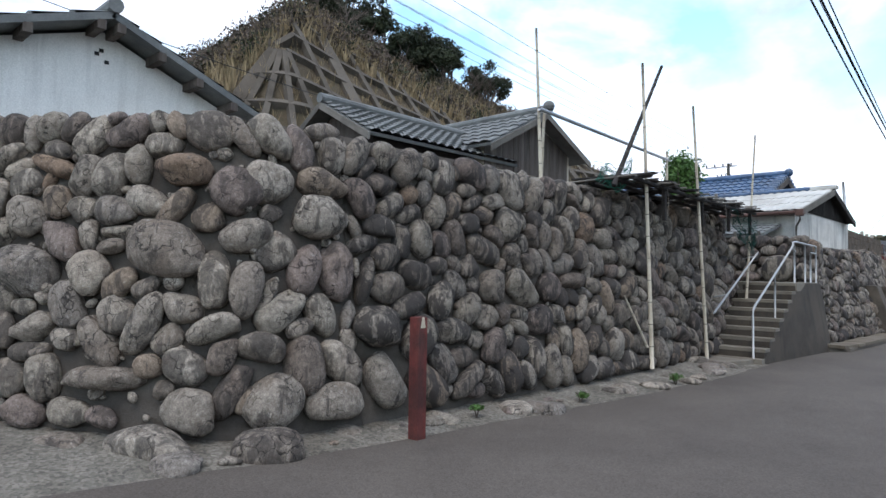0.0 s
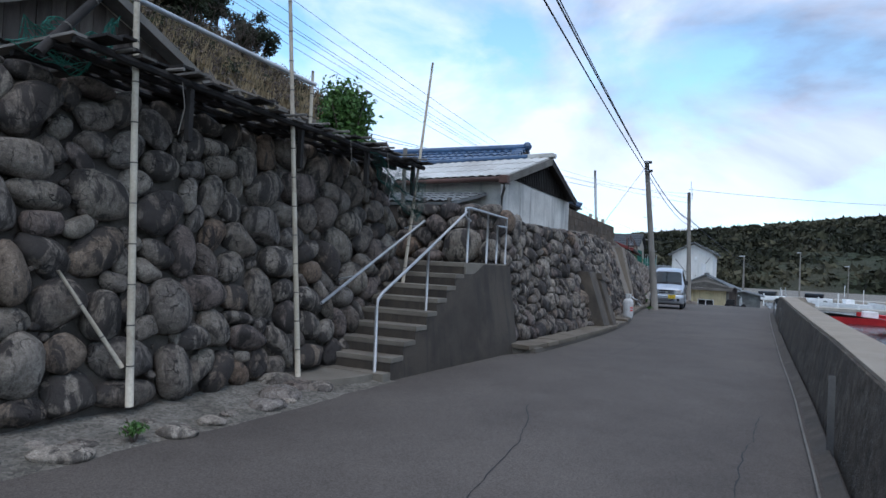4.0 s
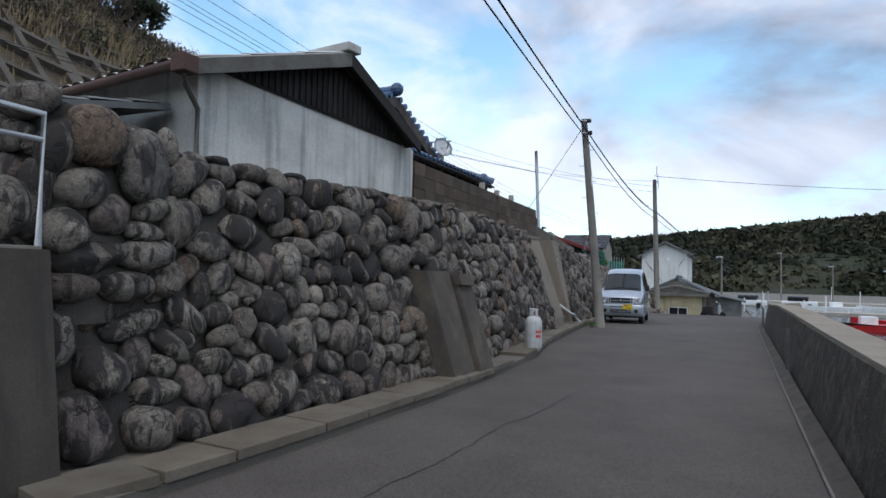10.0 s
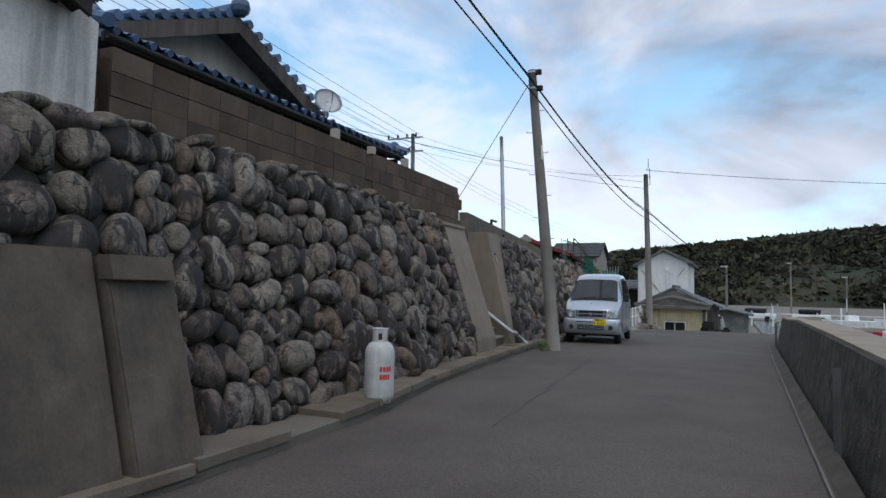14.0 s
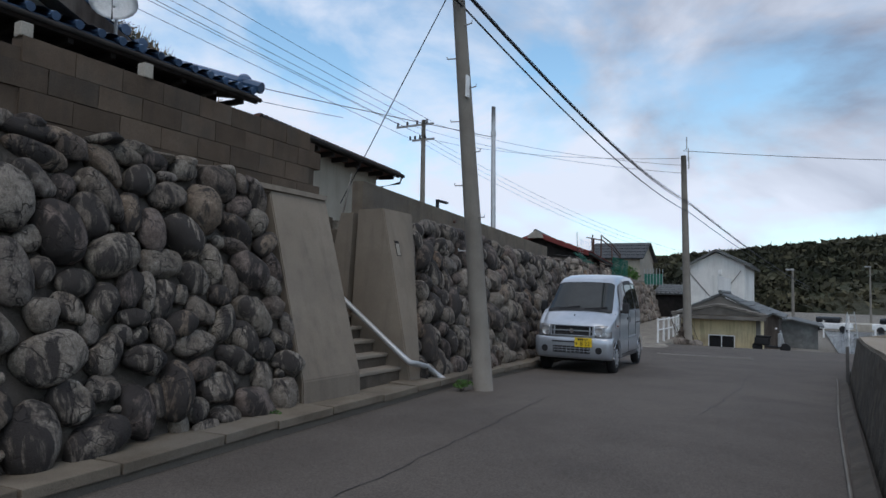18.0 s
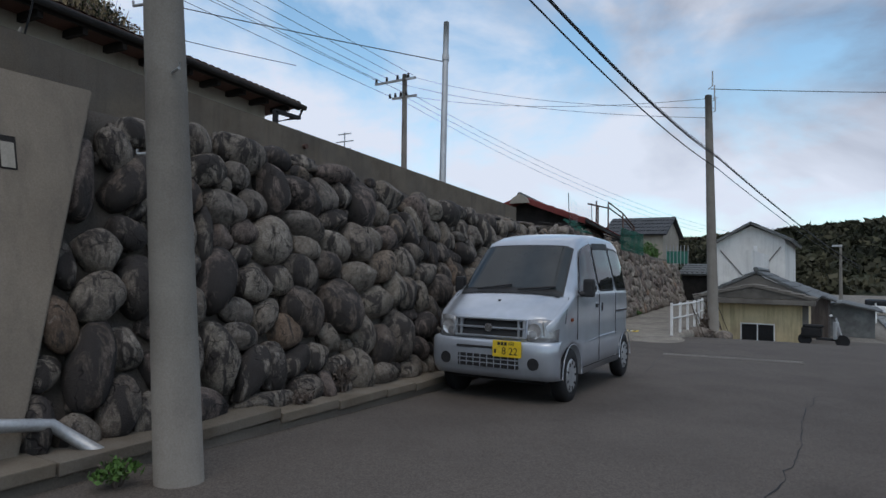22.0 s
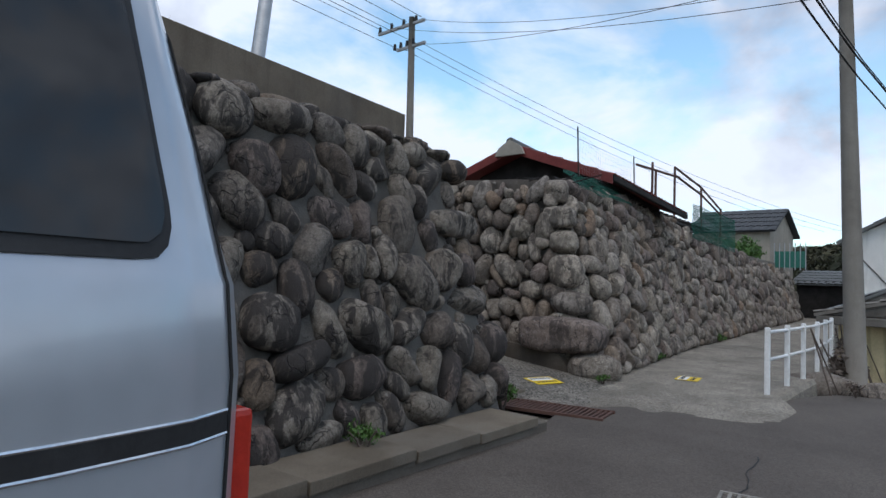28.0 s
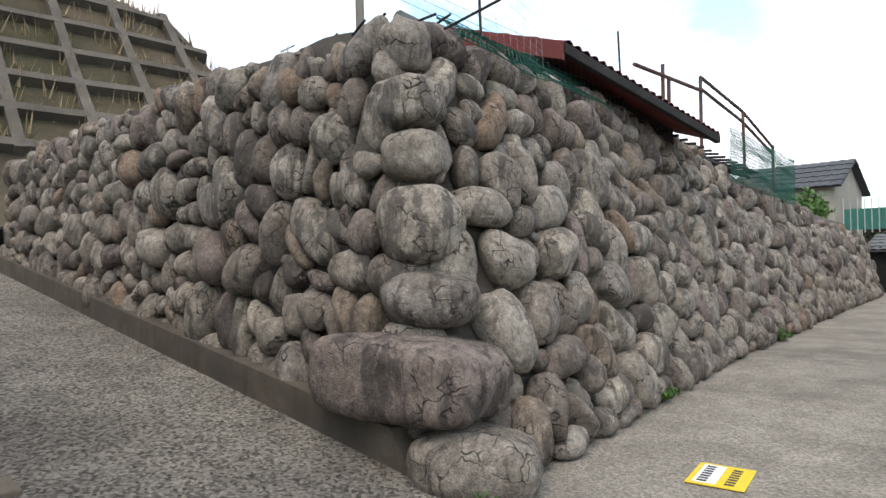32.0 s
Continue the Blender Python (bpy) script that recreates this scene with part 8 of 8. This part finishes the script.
# ---------------------------------------------------------------- the parked van
def build_van():
    paint = mat("silver blue car paint", (0.40, 0.43, 0.475), (0.43, 0.46, 0.505), 1.2, 0.30, 0.0, metal=0.5, spec=0.5, fine=1.6)
    pb = paint.node_tree.nodes["Principled BSDF"]
    pb.inputs["Coat Weight"].default_value, pb.inputs["Coat Roughness"].default_value = 0.7, 0.06
    glass = mat("tinted car glass", (0.016, 0.018, 0.020), (0.018, 0.020, 0.022), 2.0, 0.03, 0.0, spec=0.45, fine=2)
    screen = mat("windscreen", (0.012, 0.015, 0.015), (0.026, 0.030, 0.030), 1.2, 0.02, 0.0, spec=0.5, fine=2)
    lens = mat("lamp glass", (0.20, 0.205, 0.21), (0.34, 0.34, 0.345), 22.0, 0.10, 0.15, metal=0.35, spec=0.8, fine=30)
    bowl = mat("lamp reflector", (0.55, 0.55, 0.56), (0.75, 0.75, 0.76), 18.0, 0.25, 0.1, metal=0.6, spec=0.8)
    amber = mat("amber lens", (0.16, 0.035, 0.015), (0.2, 0.05, 0.02), 8.0, 0.2, 0.0)
    redl = mat("red lens", (0.40, 0.03, 0.02), (0.5, 0.04, 0.02), 8.0, 0.2, 0.0)
    trim = mat("black plastic trim", (0.018, 0.018, 0.019), (0.028, 0.028, 0.03), 9.0, 0.55, 0.1)
    chrome = mat("bright trim", (0.65, 0.66, 0.68), (0.72, 0.73, 0.75), 5.0, 0.18, 0.0, metal=0.9)
    van = thing("van", "silver blue one-box kei van parked against the kerb", "van", (0.235, 38.2, 0.095), 2.3)
    van.matrix_basis = van.matrix_basis @ Matrix.Diagonal((0.955, 0.91, 1, 1))
    L, WB0, WB1 = 3.36, 0.56, 2.97

    top = [(0, 0.76), (0.03, 0.86), (0.09, 0.93), (0.28, 1.03), (0.50, 1.13), (0.55, 1.155), (1.10, 1.66), (1.22, 1.745), (1.40, 1.80), (1.7, 1.845), (2.2, 1.865), (2.8, 1.85), (3.05, 1.81), (3.18, 1.74), (3.25, 1.62), (3.30, 1.35), (3.34, 1.0), (3.36, 0.7)]
    hwid = [(0, 0.50), (0.02, 0.575), (0.05, 0.635), (0.10, 0.685), (0.2, 0.725), (0.4, 0.75), (0.7, 0.76), (2.9, 0.76), (3.12, 0.742), (3.24, 0.705), (3.31, 0.655), (3.36, 0.57)]
    uwid = [(0, 0.48), (0.1, 0.62), (0.50, 0.67), (0.55, 0.67), (1.10, 0.60), (1.7, 0.60), (3.0, 0.60), (3.25, 0.59), (3.36, 0.60)]

    def bottom(y):
        z = lerp([(0, 0.34), (0.15, 0.28), (0.4, 0.26), (3.1, 0.26), (3.36, 0.36)], y)
        for c in (WB0, WB1):
            if abs(y - c) < 0.335:
                z = max(z, 0.285 + math.sqrt(0.335 ** 2 - (y - c) ** 2))
        return z

    def ring(y):
        t, w, u, zb = lerp(top, y), lerp(hwid, y), lerp(uwid, y), bottom(y)
        belt = min(1.14, t - 0.06)
        mid = max(0.62, zb + 0.03)
        low = min(mid, belt - 0.05)
        half = [(w * 0.965, zb), (w * 0.988, low * 0.5 + zb * 0.5), (w, low - 0.012), (w * 0.984, low + 0.016), (w * 0.994, low + (belt - low) * 0.68), (w * 0.988, belt - 0.015)]
        e = max(belt + 0.004, t - 0.085)
        half += [(w * 0.98, belt), (w + (u - w) * 0.5, belt + (e - belt) * 0.5), (u, e), (u - 0.035, t - 0.035), (u - 0.13, t - 0.006), (u * 0.45, t + 0.008)]
        return [(x, y, z) for x, z in half] + [(0, y, t + 0.012)] + [(-x, y, z) for x, z in half[::-1]]

    st = sorted(set([0, 0.01, 0.02, 0.035, 0.06, 0.1, 0.15, 0.2, 0.3] + [round(c + 0.335 * math.cos(math.pi * k / 12), 4) for c in (WB0, WB1) for k in range(13)] +
                    [0.50, 0.55, 0.65, 0.75, 0.95, 1.05, 1.10, 1.16, 1.22, 1.3, 1.4, 1.55, 1.7, 2.0, 2.2, 2.5, 2.8, 3.05, 3.12, 3.18, 3.22, 3.25, 3.28, 3.30, 3.32, 3.34, 3.35, 3.36]))
    bm = B()
    vs = loft(bm, [ring(y) for y in st])
    bm.faces.new(vs[0][::-1])
    bm.faces.new(vs[-1])
    for a, b in zip(vs, vs[1:]):
        bm.faces.new((a[0], b[0], b[-1], a[-1]))
    bmesh.ops.recalc_face_normals(bm, faces=bm.faces[:])
    part("body", bm, paint, van, "silver blue painted body", smooth=True)

    def side(y, k, off=0.006):
        """A point on the glass area of the side: k from the belt to the roof edge."""
        r = ring(y)
        a, b, c = Vector(r[6]), Vector(r[7]), Vector(r[8])
        p = a.lerp(b, k * 2) if k < 0.5 else b.lerp(c, k * 2 - 1)
        return p + Vector((off, 0, 0.002))

    def flip(p):
        return Vector((-p[0], p[1], p[2]))

    def side_panel(name, mt, low, k0, k1, label="", off=0.006, soft=0.0):
        """low: pairs of (y at the foot, y at the head) from front to back; soft: radius of the corners as a share of the height."""
        for s in (0, 1):
            bm = B()
            rows = []
            for a, b in low:
                edge = min(a - low[0][0], low[-1][0] - a) / 0.5
                cut = soft * (1 - math.sqrt(max(0.0, 1 - max(0.0, 1 - edge / soft) ** 2))) if soft else 0.0
                ks = [k0 + cut + (k1 - k0 - 2 * cut) * j / 5 for j in range(6)]
                rows.append([side(a + (b - a) * (k - k0) / (k1 - k0), k, off) for k in ks])
            if s:
                rows = [[flip(p) for p in r] for r in rows]
            loft(bm, rows)
            bmesh.ops.recalc_face_normals(bm, faces=bm.faces[:])
            part(name, bm, mt, van, label, smooth=True)

    def spread(a0, a1, b0, b1, n=16):
        return [(a0 + (a1 - a0) * q, b0 + (b1 - b0) * q) for q in [0.5 - 0.5 * math.cos(math.pi * k / n) for k in range(n + 1)]]

    for s, (f0, f1, h0, h1) in enumerate(((0.74, 1.56, 1.17, 1.56), (1.65, 2.36, 1.65, 2.33), (2.47, 3.08, 2.40, 3.02))):
        side_panel("window_rubber", trim, spread(f0 - 0.025, f1 + 0.02, h0 - 0.03, h1 + 0.02), 0.03, 0.90, off=0.004, soft=0.15)
        side_panel("side_window", glass, spread(f0, f1, h0, h1), 0.07, 0.86, "dark tinted side window", off=0.0085, soft=0.13)
    side_panel("window_visor", mat("brown visor", (0.035, 0.024, 0.026), (0.05, 0.035, 0.036), 3, 0.25, 0, spec=0.6), spread(1.14, 1.58, 1.20, 1.58), 0.84, 0.97, "smoked rain visor", 0.018)
    side_panel("window_visor", bpy.data.materials["brown visor"], spread(0.78, 0.83, 1.17, 1.22, 4), 0.22, 0.97, "smoked rain visor down the pillar", 0.018)
    side_panel("window_visor", trim, spread(1.65, 2.38, 1.65, 2.38), 0.84, 0.96, "smoked rain visor", 0.018)

    def nose(y, x, off=0.006):
        """A point on the hood or the windscreen."""
        r = ring(y)
        t, u = lerp(top, y), lerp(uwid, y)
        q = abs(x) / u
        z = t + 0.012 - 0.02 * min(1, q) ** 2 - 0.09 * max(0, q - 0.82) ** 1.2 * 4
        return Vector((x, y, z)) + Vector((0, -off * 0.7, off * 0.7))

    def nose_panel(name, mt, y0, y1, w0, w1, label="", off=0.006):
        bm = B()
        rows = []
        for j in range(9):
            y = y0 + (y1 - y0) * j / 8
            w = w0 + (w1 - w0) * j / 8
            rows.append([nose(y, w * (2 * k / 16 - 1), off) for k in range(17)])
        loft(bm, rows)
        bmesh.ops.recalc_face_normals(bm, faces=bm.faces[:])
        return part(name, bm, mt, van, label, smooth=True)

    nose_panel("screen_rubber", trim, 0.535, 1.13, 0.645, 0.575, off=0.008)
    nose_panel("windscreen", screen, 0.575, 1.105, 0.625, 0.56, "curved windscreen reflecting the sky", 0.013)
    nose_panel("cowl", trim, 0.49, 0.575, 0.61, 0.63, off=0.011)
    bm = B()
    box(bm, (-0.05, 0.30, 1.045), (-0.02, 0.34, 1.07), 0.008)
    part("washer_jet", bm, trim, van)
    for x0, x1 in ((-0.42, 0.0), (0.10, 0.54)):
        bm = B()
        tube(bm, [nose(0.545, x0, 0.03), nose(0.565, (x0 + x1) / 2, 0.035), nose(0.60, x1, 0.03)], 0.011, 6)
        part("wiper", bm, trim, van)
    # front: grille, lamps, bumper, plate
    def front(x, z, off=0.0):
        """y of the nose at x and z, pushed forward by off."""
        y = 0.0
        for q in st:
            if lerp(hwid, q) >= abs(x) and lerp(top, q) >= z:
                y = q
                break
        return y - off

    def front_patch(name, mt, poly, off, parent, label="", thick=0.02):
        bm = B()
        pts = [Vector((x, front(x, z, off), z)) for x, z in poly]
        prism(bm, pts, (0, thick, 0))
        return part(name, bm, mt, parent, label)

    grille = front_patch("grille", trim, [(-0.40, 0.875), (0.40, 0.875), (0.415, 0.70), (-0.415, 0.70)], 0.034, van, "black grille with silver bars", 0.1)
    for z in (0.88, 0.79, 0.70):
        bm = B()
        box(bm, (-0.42, -0.045, z - 0.010), (0.42, 0.04, z + 0.010), 0.006)
        part("bar", bm, paint, grille)
    for x in (-0.405, -0.345, 0.345, 0.405):
        bm = B()
        box(bm, (x - 0.012, -0.043, 0.695), (x + 0.012, 0.04, 0.885), 0.006)
        part("upright", bm, paint, grille)
    bm = B()
    tube(bm, [(0, -0.058, 0.79), (0, -0.02, 0.79)], 0.045, 16)
    part("badge", bm, chrome, grille, "oval bright badge")
    for s in (-1, 1):
        bm = B()
        rows = []
        for k in range(9):
            x = 0.425 + 0.285 * k / 8
            zt = 0.885 + 0.02 * math.sin(k / 8 * 2.4) - 0.03 * (k / 8) ** 3
            zb = 0.675 - 0.004 * k + 0.02 * (k / 8) ** 3
            y = lerp([(0.42, -0.006), (0.52, 0.004), (0.60, 0.03), (0.66, 0.08), (0.69, 0.13), (0.71, 0.19)], x)
            rows.append([(s * (x + 0.010), y - 0.018 + 0.045 * j / 4, zb + (zt - zb) * j / 4) for j in range(5)])
        loft(bm, rows)
        bmesh.ops.recalc_face_normals(bm, faces=bm.faces[:])
        bmesh.ops.solidify(bm, geom=bm.faces[:], thickness=0.02)
        lamp = part("headlight", bm, lens, van, "clear headlamp with bright reflector", smooth=True)
        bm = B()
        prof = [(0.074, -0.010), (0.068, -0.006), (0.05, 0.001), (0.022, 0.005)]
        rr = [[bm.verts.new((s * 0.515 + r * math.cos(t), d_, 0.775 + r * math.sin(t) * 1.05)) for t in [2 * math.pi * q / 20 for q in range(20)]] for r, d_ in prof]
        for p, q in zip(rr, rr[1:]):
            for k in range(20):
                bm.faces.new((p[k], p[(k + 1) % 20], q[(k + 1) % 20], q[k]))
        bm.faces.new(rr[-1])
        bmesh.ops.recalc_face_normals(bm, faces=bm.faces[:])
        part("reflector", bm, bowl, lamp)
        bm = B()
        box(bm, (-0.007, 0, -0.10), (0.007, 0.02, 0.095), 0.003, Matrix.Translation((s * 0.61, 0.012, 0.785)) @ Matrix.Rotation(0.25, 4, "X"))
        part("lamp_rib", bm, bowl, lamp)
        bm = B()
        box(bm, (s * 0.757 - 0.008, 0.50, 0.86), (s * 0.757 + 0.008, 0.56, 0.895), 0.006)
        part("side_repeater", bm, amber, van)
    bm = B()
    rows = []
    for k in range(25):
        a = -1 + 2 * k / 24
        x = 0.762 * math.sin(a * math.pi / 2)
        y = -0.075 + 0.13 * abs(a) ** 2.6 + 0.16 * max(0, abs(a) - 0.7) ** 1.3 * 2.2
        rows.append([(x * 0.97, y + 0.09, 0.672), (x * 0.985, y + 0.03, 0.665), (x, y + 0.008, 0.635), (x, y, 0.56), (x, y + 0.002, 0.44), (x * 0.985, y + 0.025, 0.34), (x * 0.96, y + 0.07, 0.28), (x * 0.95, y + 0.25, 0.265)])
    loft(bm, rows)
    bmesh.ops.recalc_face_normals(bm, faces=bm.faces[:])
    bmesh.ops.solidify(bm, geom=bm.faces[:], thickness=0.02)
    bump = part("bumper", bm, paint, van, "body-coloured front bumper", smooth=True)
    for a, b, nm in (((-0.38, 0.575), (0.38, 0.60), "slot"), ((-0.36, 0.385), (0.36, 0.515), "lower_grille")):
        bm = B()
        box(bm, (a[0], -0.083, a[1]), (b[0], -0.02, b[1]), 0.012)
        part(nm, bm, trim, bump)
    for z in (0.43, 0.475):
        bm = B()
        box(bm, (-0.36, -0.089, z - 0.005), (0.36, -0.07, z + 0.005))
        part("bar", bm, paint, bump)
    for k in range(9):
        bm = B()
        box(bm, (-0.33 + k * 0.0825 - 0.004, -0.087, 0.385), (-0.33 + k * 0.0825 + 0.004, -0.07, 0.515))
        part("bar", bm, paint, bump)
    for s in (-1, 1):
        bm = B()
        tube(bm, [(s * 0.52, -0.066, 0.45), (s * 0.52, 0.04, 0.45)], 0.062, 18)
        part("fog_lamp_hole", bm, trim, bump)
    plate = part("number_plate", box(B(), (0.24 - 0.165, -0.105, 0.505), (0.24 + 0.165, -0.092, 0.67), 0.003), M_YELLOW, van, "yellow number plate")
    ink = mat("plate ink", (0.015, 0.015, 0.015), (0.02, 0.02, 0.02), 4, 0.6, 0)
    lettering(plate, "number", "8 22", 0.105, Matrix.Translation((0.275, -0.1065, 0.563)) @ Matrix.Rotation(math.pi / 2, 4, "X"), ink)
    lettering(plate, "class_number", "480", 0.048, Matrix.Translation((0.29, -0.1065, 0.640)) @ Matrix.Rotation(math.pi / 2, 4, "X"), ink)
    bm = B()
    for k in range(3):
        box(bm, (0.135 + k * 0.038, -0.1068, 0.622), (0.165 + k * 0.038, -0.105, 0.656))
    box(bm, (0.095, -0.1068, 0.54), (0.12, -0.105, 0.58))
    part("plate_mark", bm, ink, plate)
    # sides: door lines, handles, trim, mirrors
    for s in (-1, 1):
        sx = s * 0.7585
        for y0, z0, y1, z1 in ((1.605, 0.36, 1.605, 1.13), (2.40, 0.62, 2.40, 1.13), (0.72, 0.66, 0.72, 1.13), (0.93, 0.34, 1.605, 0.34), (1.605, 0.34, 2.6, 0.34)):
            bm = B()
            box(bm, (sx - 0.004, min(y0, y1) - 0.004, min(z0, z1) - 0.004), (sx + 0.0015, max(y0, y1) + 0.004, max(z0, z1) + 0.004))
            part("door_gap", bm, M_BLACK, van)
        for y in (1.605, 2.405):
            bm = B()
            tube(bm, [side(y + 0.02 * k / 6 * (y > 2), k / 6, -0.002) if s > 0 else flip(side(y + 0.02 * k / 6 * (y > 2), k / 6, -0.002)) for k in range(7)], 0.004, 5)
            part("door_gap", bm, M_BLACK, van)
        bm = B()
        tube(bm, [(s * (0.70 + 0.012 * k), 0.56 - 0.05 * k, lerp(top, 0.56 - 0.05 * k) - 0.055 - 0.012 * k) for k in range(8)], 0.004, 5)
        part("hood_gap", bm, M_BLACK, van)
        bm = B()
        for c in (WB0, WB1):
            tube(bm, [(s * 0.752, c + 0.335 * math.cos(t), 0.285 + 0.335 * math.sin(t)) for t in [math.pi * k / 16 for k in range(17)]], 0.006, 6)
        part("arch_lip", bm, paint, van, smooth=True)
        for y, w, z, h in ((1.47, 0.10, 1.0, 0.045), (1.71, 0.045, 0.98, 0.10)):
            bm = B()
            box(bm, (sx - 0.01, y - w / 2 - 0.015, z - h / 2 - 0.015), (sx + 0.002, y + w / 2 + 0.015, z + h / 2 + 0.015), 0.004)
            dh = part("handle_recess", bm, paint, van)
            bm = B()
            box(bm, (sx - 0.01, y - w / 2, z - h / 2), (sx + s * 0.012, y + w / 2, z + h / 2), 0.004)
            part("handle", bm, trim, dh)
        bm = B()
        loft(bm, [[(s * (lerp(hwid, y) * 0.99 + d), y, z) for d, z in ((-0.02, 0.882), (0.003, 0.882), (0.003, 0.916), (-0.02, 0.916))] for y in ys(2.43, 3.24, 0.06)])
        rail = part("slide_rail", bm, trim, van, "black sliding door rail")
        for z in (0.880, 0.918):
            bm = B()
            tube(bm, [(s * (lerp(hwid, y) * 0.99 + 0.002), y, z) for y in ys(2.43, 3.24, 0.06)], 0.003, 5)
            part("rail_trim", bm, chrome, rail)
        bm = B()
        tube(bm, [(sx - s * 0.006, 0.9, 0.60), (sx - s * 0.006, 1.7, 0.63), (sx - s * 0.006, 2.4, 0.64)], 0.008, 6)
        part("crease", bm, paint, van, smooth=True)
        mir = part("mirror", box(B(), (s * 0.80 - 0.03 if s > 0 else s * 0.80 - 0.10, 0.84, 1.11), (s * 0.80 + 0.10 if s > 0 else s * 0.80 + 0.03, 0.94, 1.31), 0.03), trim, van, "black door mirror", smooth=False)
        bm = B()
        tube(bm, [(s * 0.73, 0.84, 1.14), (s * 0.82, 0.88, 1.15)], 0.03, 8)
        part("mirror_arm", bm, trim, mir)
        bm = B()
        box(bm, (s * 0.60 - 0.04, 3.31, 0.56), (s * 0.60 + 0.04, 3.37, 0.90), 0.012)
        part("tail_light", bm, redl, van)
        for y in (WB0, WB1):
            bm = B()
            prof = [(0.0, 0.20), (0.02, 0.275), (0.05, 0.29), (0.13, 0.29), (0.16, 0.275), (0.175, 0.20), (0.165, 0.175)]
            rr = [[bm.verts.new((s * (0.57 + x), y + r * math.cos(t), 0.29 + r * math.sin(t))) for t in [2 * math.pi * k / 28 for k in range(28)]] for x, r in prof]
            for p, q in zip(rr, rr[1:]):
                for k in range(28):
                    bm.faces.new((p[k], p[(k + 1) % 28], q[(k + 1) % 28], q[k]))
            bm.faces.new(rr[0])
            bmesh.ops.recalc_face_normals(bm, faces=bm.faces[:])
            wh = part("wheel", bm, M_BLACK, van, "black tyre", smooth=True)
            bm = B()
            prof = [(0.158, 0.178), (0.172, 0.165), (0.176, 0.14), (0.168, 0.115), (0.182, 0.06), (0.186, 0.0)]
            rr = [[bm.verts.new((s * (0.57 + x), y + r * math.cos(t), 0.29 + r * math.sin(t))) for t in [2 * math.pi * k / 28 for k in range(28)]] for x, r in prof[:-1]]
            for p, q in zip(rr, rr[1:]):
                for k in range(28):
                    bm.faces.new((p[k], p[(k + 1) % 28], q[(k + 1) % 28], q[k]))
            bm.faces.new(rr[-1])
            bmesh.ops.recalc_face_normals(bm, faces=bm.faces[:])
            part("hubcap", bm, M_GALV, wh, "silver plastic hubcap", smooth=True)
            bm = B()
            for k in range(9):
                t = 2 * math.pi * k / 9
                box(bm, (s * 0.743 - 0.006, -0.012, -0.02), (s * 0.743 + 0.006, 0.012, 0.02), 0.004, Matrix.Translation((0, y + 0.137 * math.cos(t), 0.29 + 0.137 * math.sin(t))) @ Matrix.Rotation(t + math.pi / 2, 4, "X"))
            part("vent_slot", bm, M_BLACK, wh)
    for s in (-1, 1):
        bm = B()
        r = ring(3.25)
        tube(bm, [Vector((s * p[0] * 1.003, p[1], p[2])) for p in r[2:10]], 0.005, 5)
        part("tailgate_gap", bm, M_BLACK, van)
    bm = B()
    box(bm, (-0.56, 0.2, 0.22), (0.56, 3.25, 0.34))
    part("underbody", bm, M_BLACK, van)
    bm = B()
    rows = [[(x, 3.36, 0.30), (x, 3.385, 0.36), (x, 3.39, 0.50), (x, 3.36, 0.54)] for x in [-0.68 + 1.36 * k / 12 for k in range(13)]]
    loft(bm, rows)
    bmesh.ops.solidify(bm, geom=bm.faces[:], thickness=0.02)
    part("rear_bumper", bm, paint, van, smooth=True)
    # short rear overhang, with the tailgate raked forward above the belt
    for ob in van.children:
        if not ob.name.startswith(("wheel", "underbody")) and ob.type == "MESH":
            for sub in (ob, *ob.children):
                for v in sub.data.vertices if sub.type == "MESH" else ():
                    y, z = v.co.y, v.co.z
                    if y > 2.7:
                        k = min(1.0, (y - 2.7) / 0.6)
                        y = y if y < 3.05 else 3.05 + (y - 3.05) * 0.78
                        v.co.y = y - 0.24 * max(0.0, z - 1.05) * k * k


build_stair_one()
build_shelf()
net_sheet("net", "torn green fishing net hung on the leaning pole", ((-1.75, 11.3, 3.3), (-1.5, 12.0, 3.32), (-1.55, 12.1, 3.75), (-1.75, 11.7, 3.6)), 24, 14, 0.12, r=0.004, loose=0.15, seed=2)
net_sheet("net", "dark green netting hanging under the shelf", ((-1.3, 16.2, 2.75), (-1.28, 17.3, 2.35), (-1.2, 17.3, 3.1), (-1.2, 15.6, 3.18)), 44, 26, 0.05, mt=M_NET_DARK, r=0.003, loose=0.12, seed=4)
build_hut_b()
build_hut_a()
build_left_house()
build_house_one()
build_gate()
build_house_two()
build_block_wall()
build_buttresses()
build_stair_two()
build_house_three()
build_ramp_lane()
build_shed()
build_harbour()
build_van()
build_small()
build_growth()


# ---------------------------------------------------------------- pieces of the walls, last
build_kerb()
build_walls()
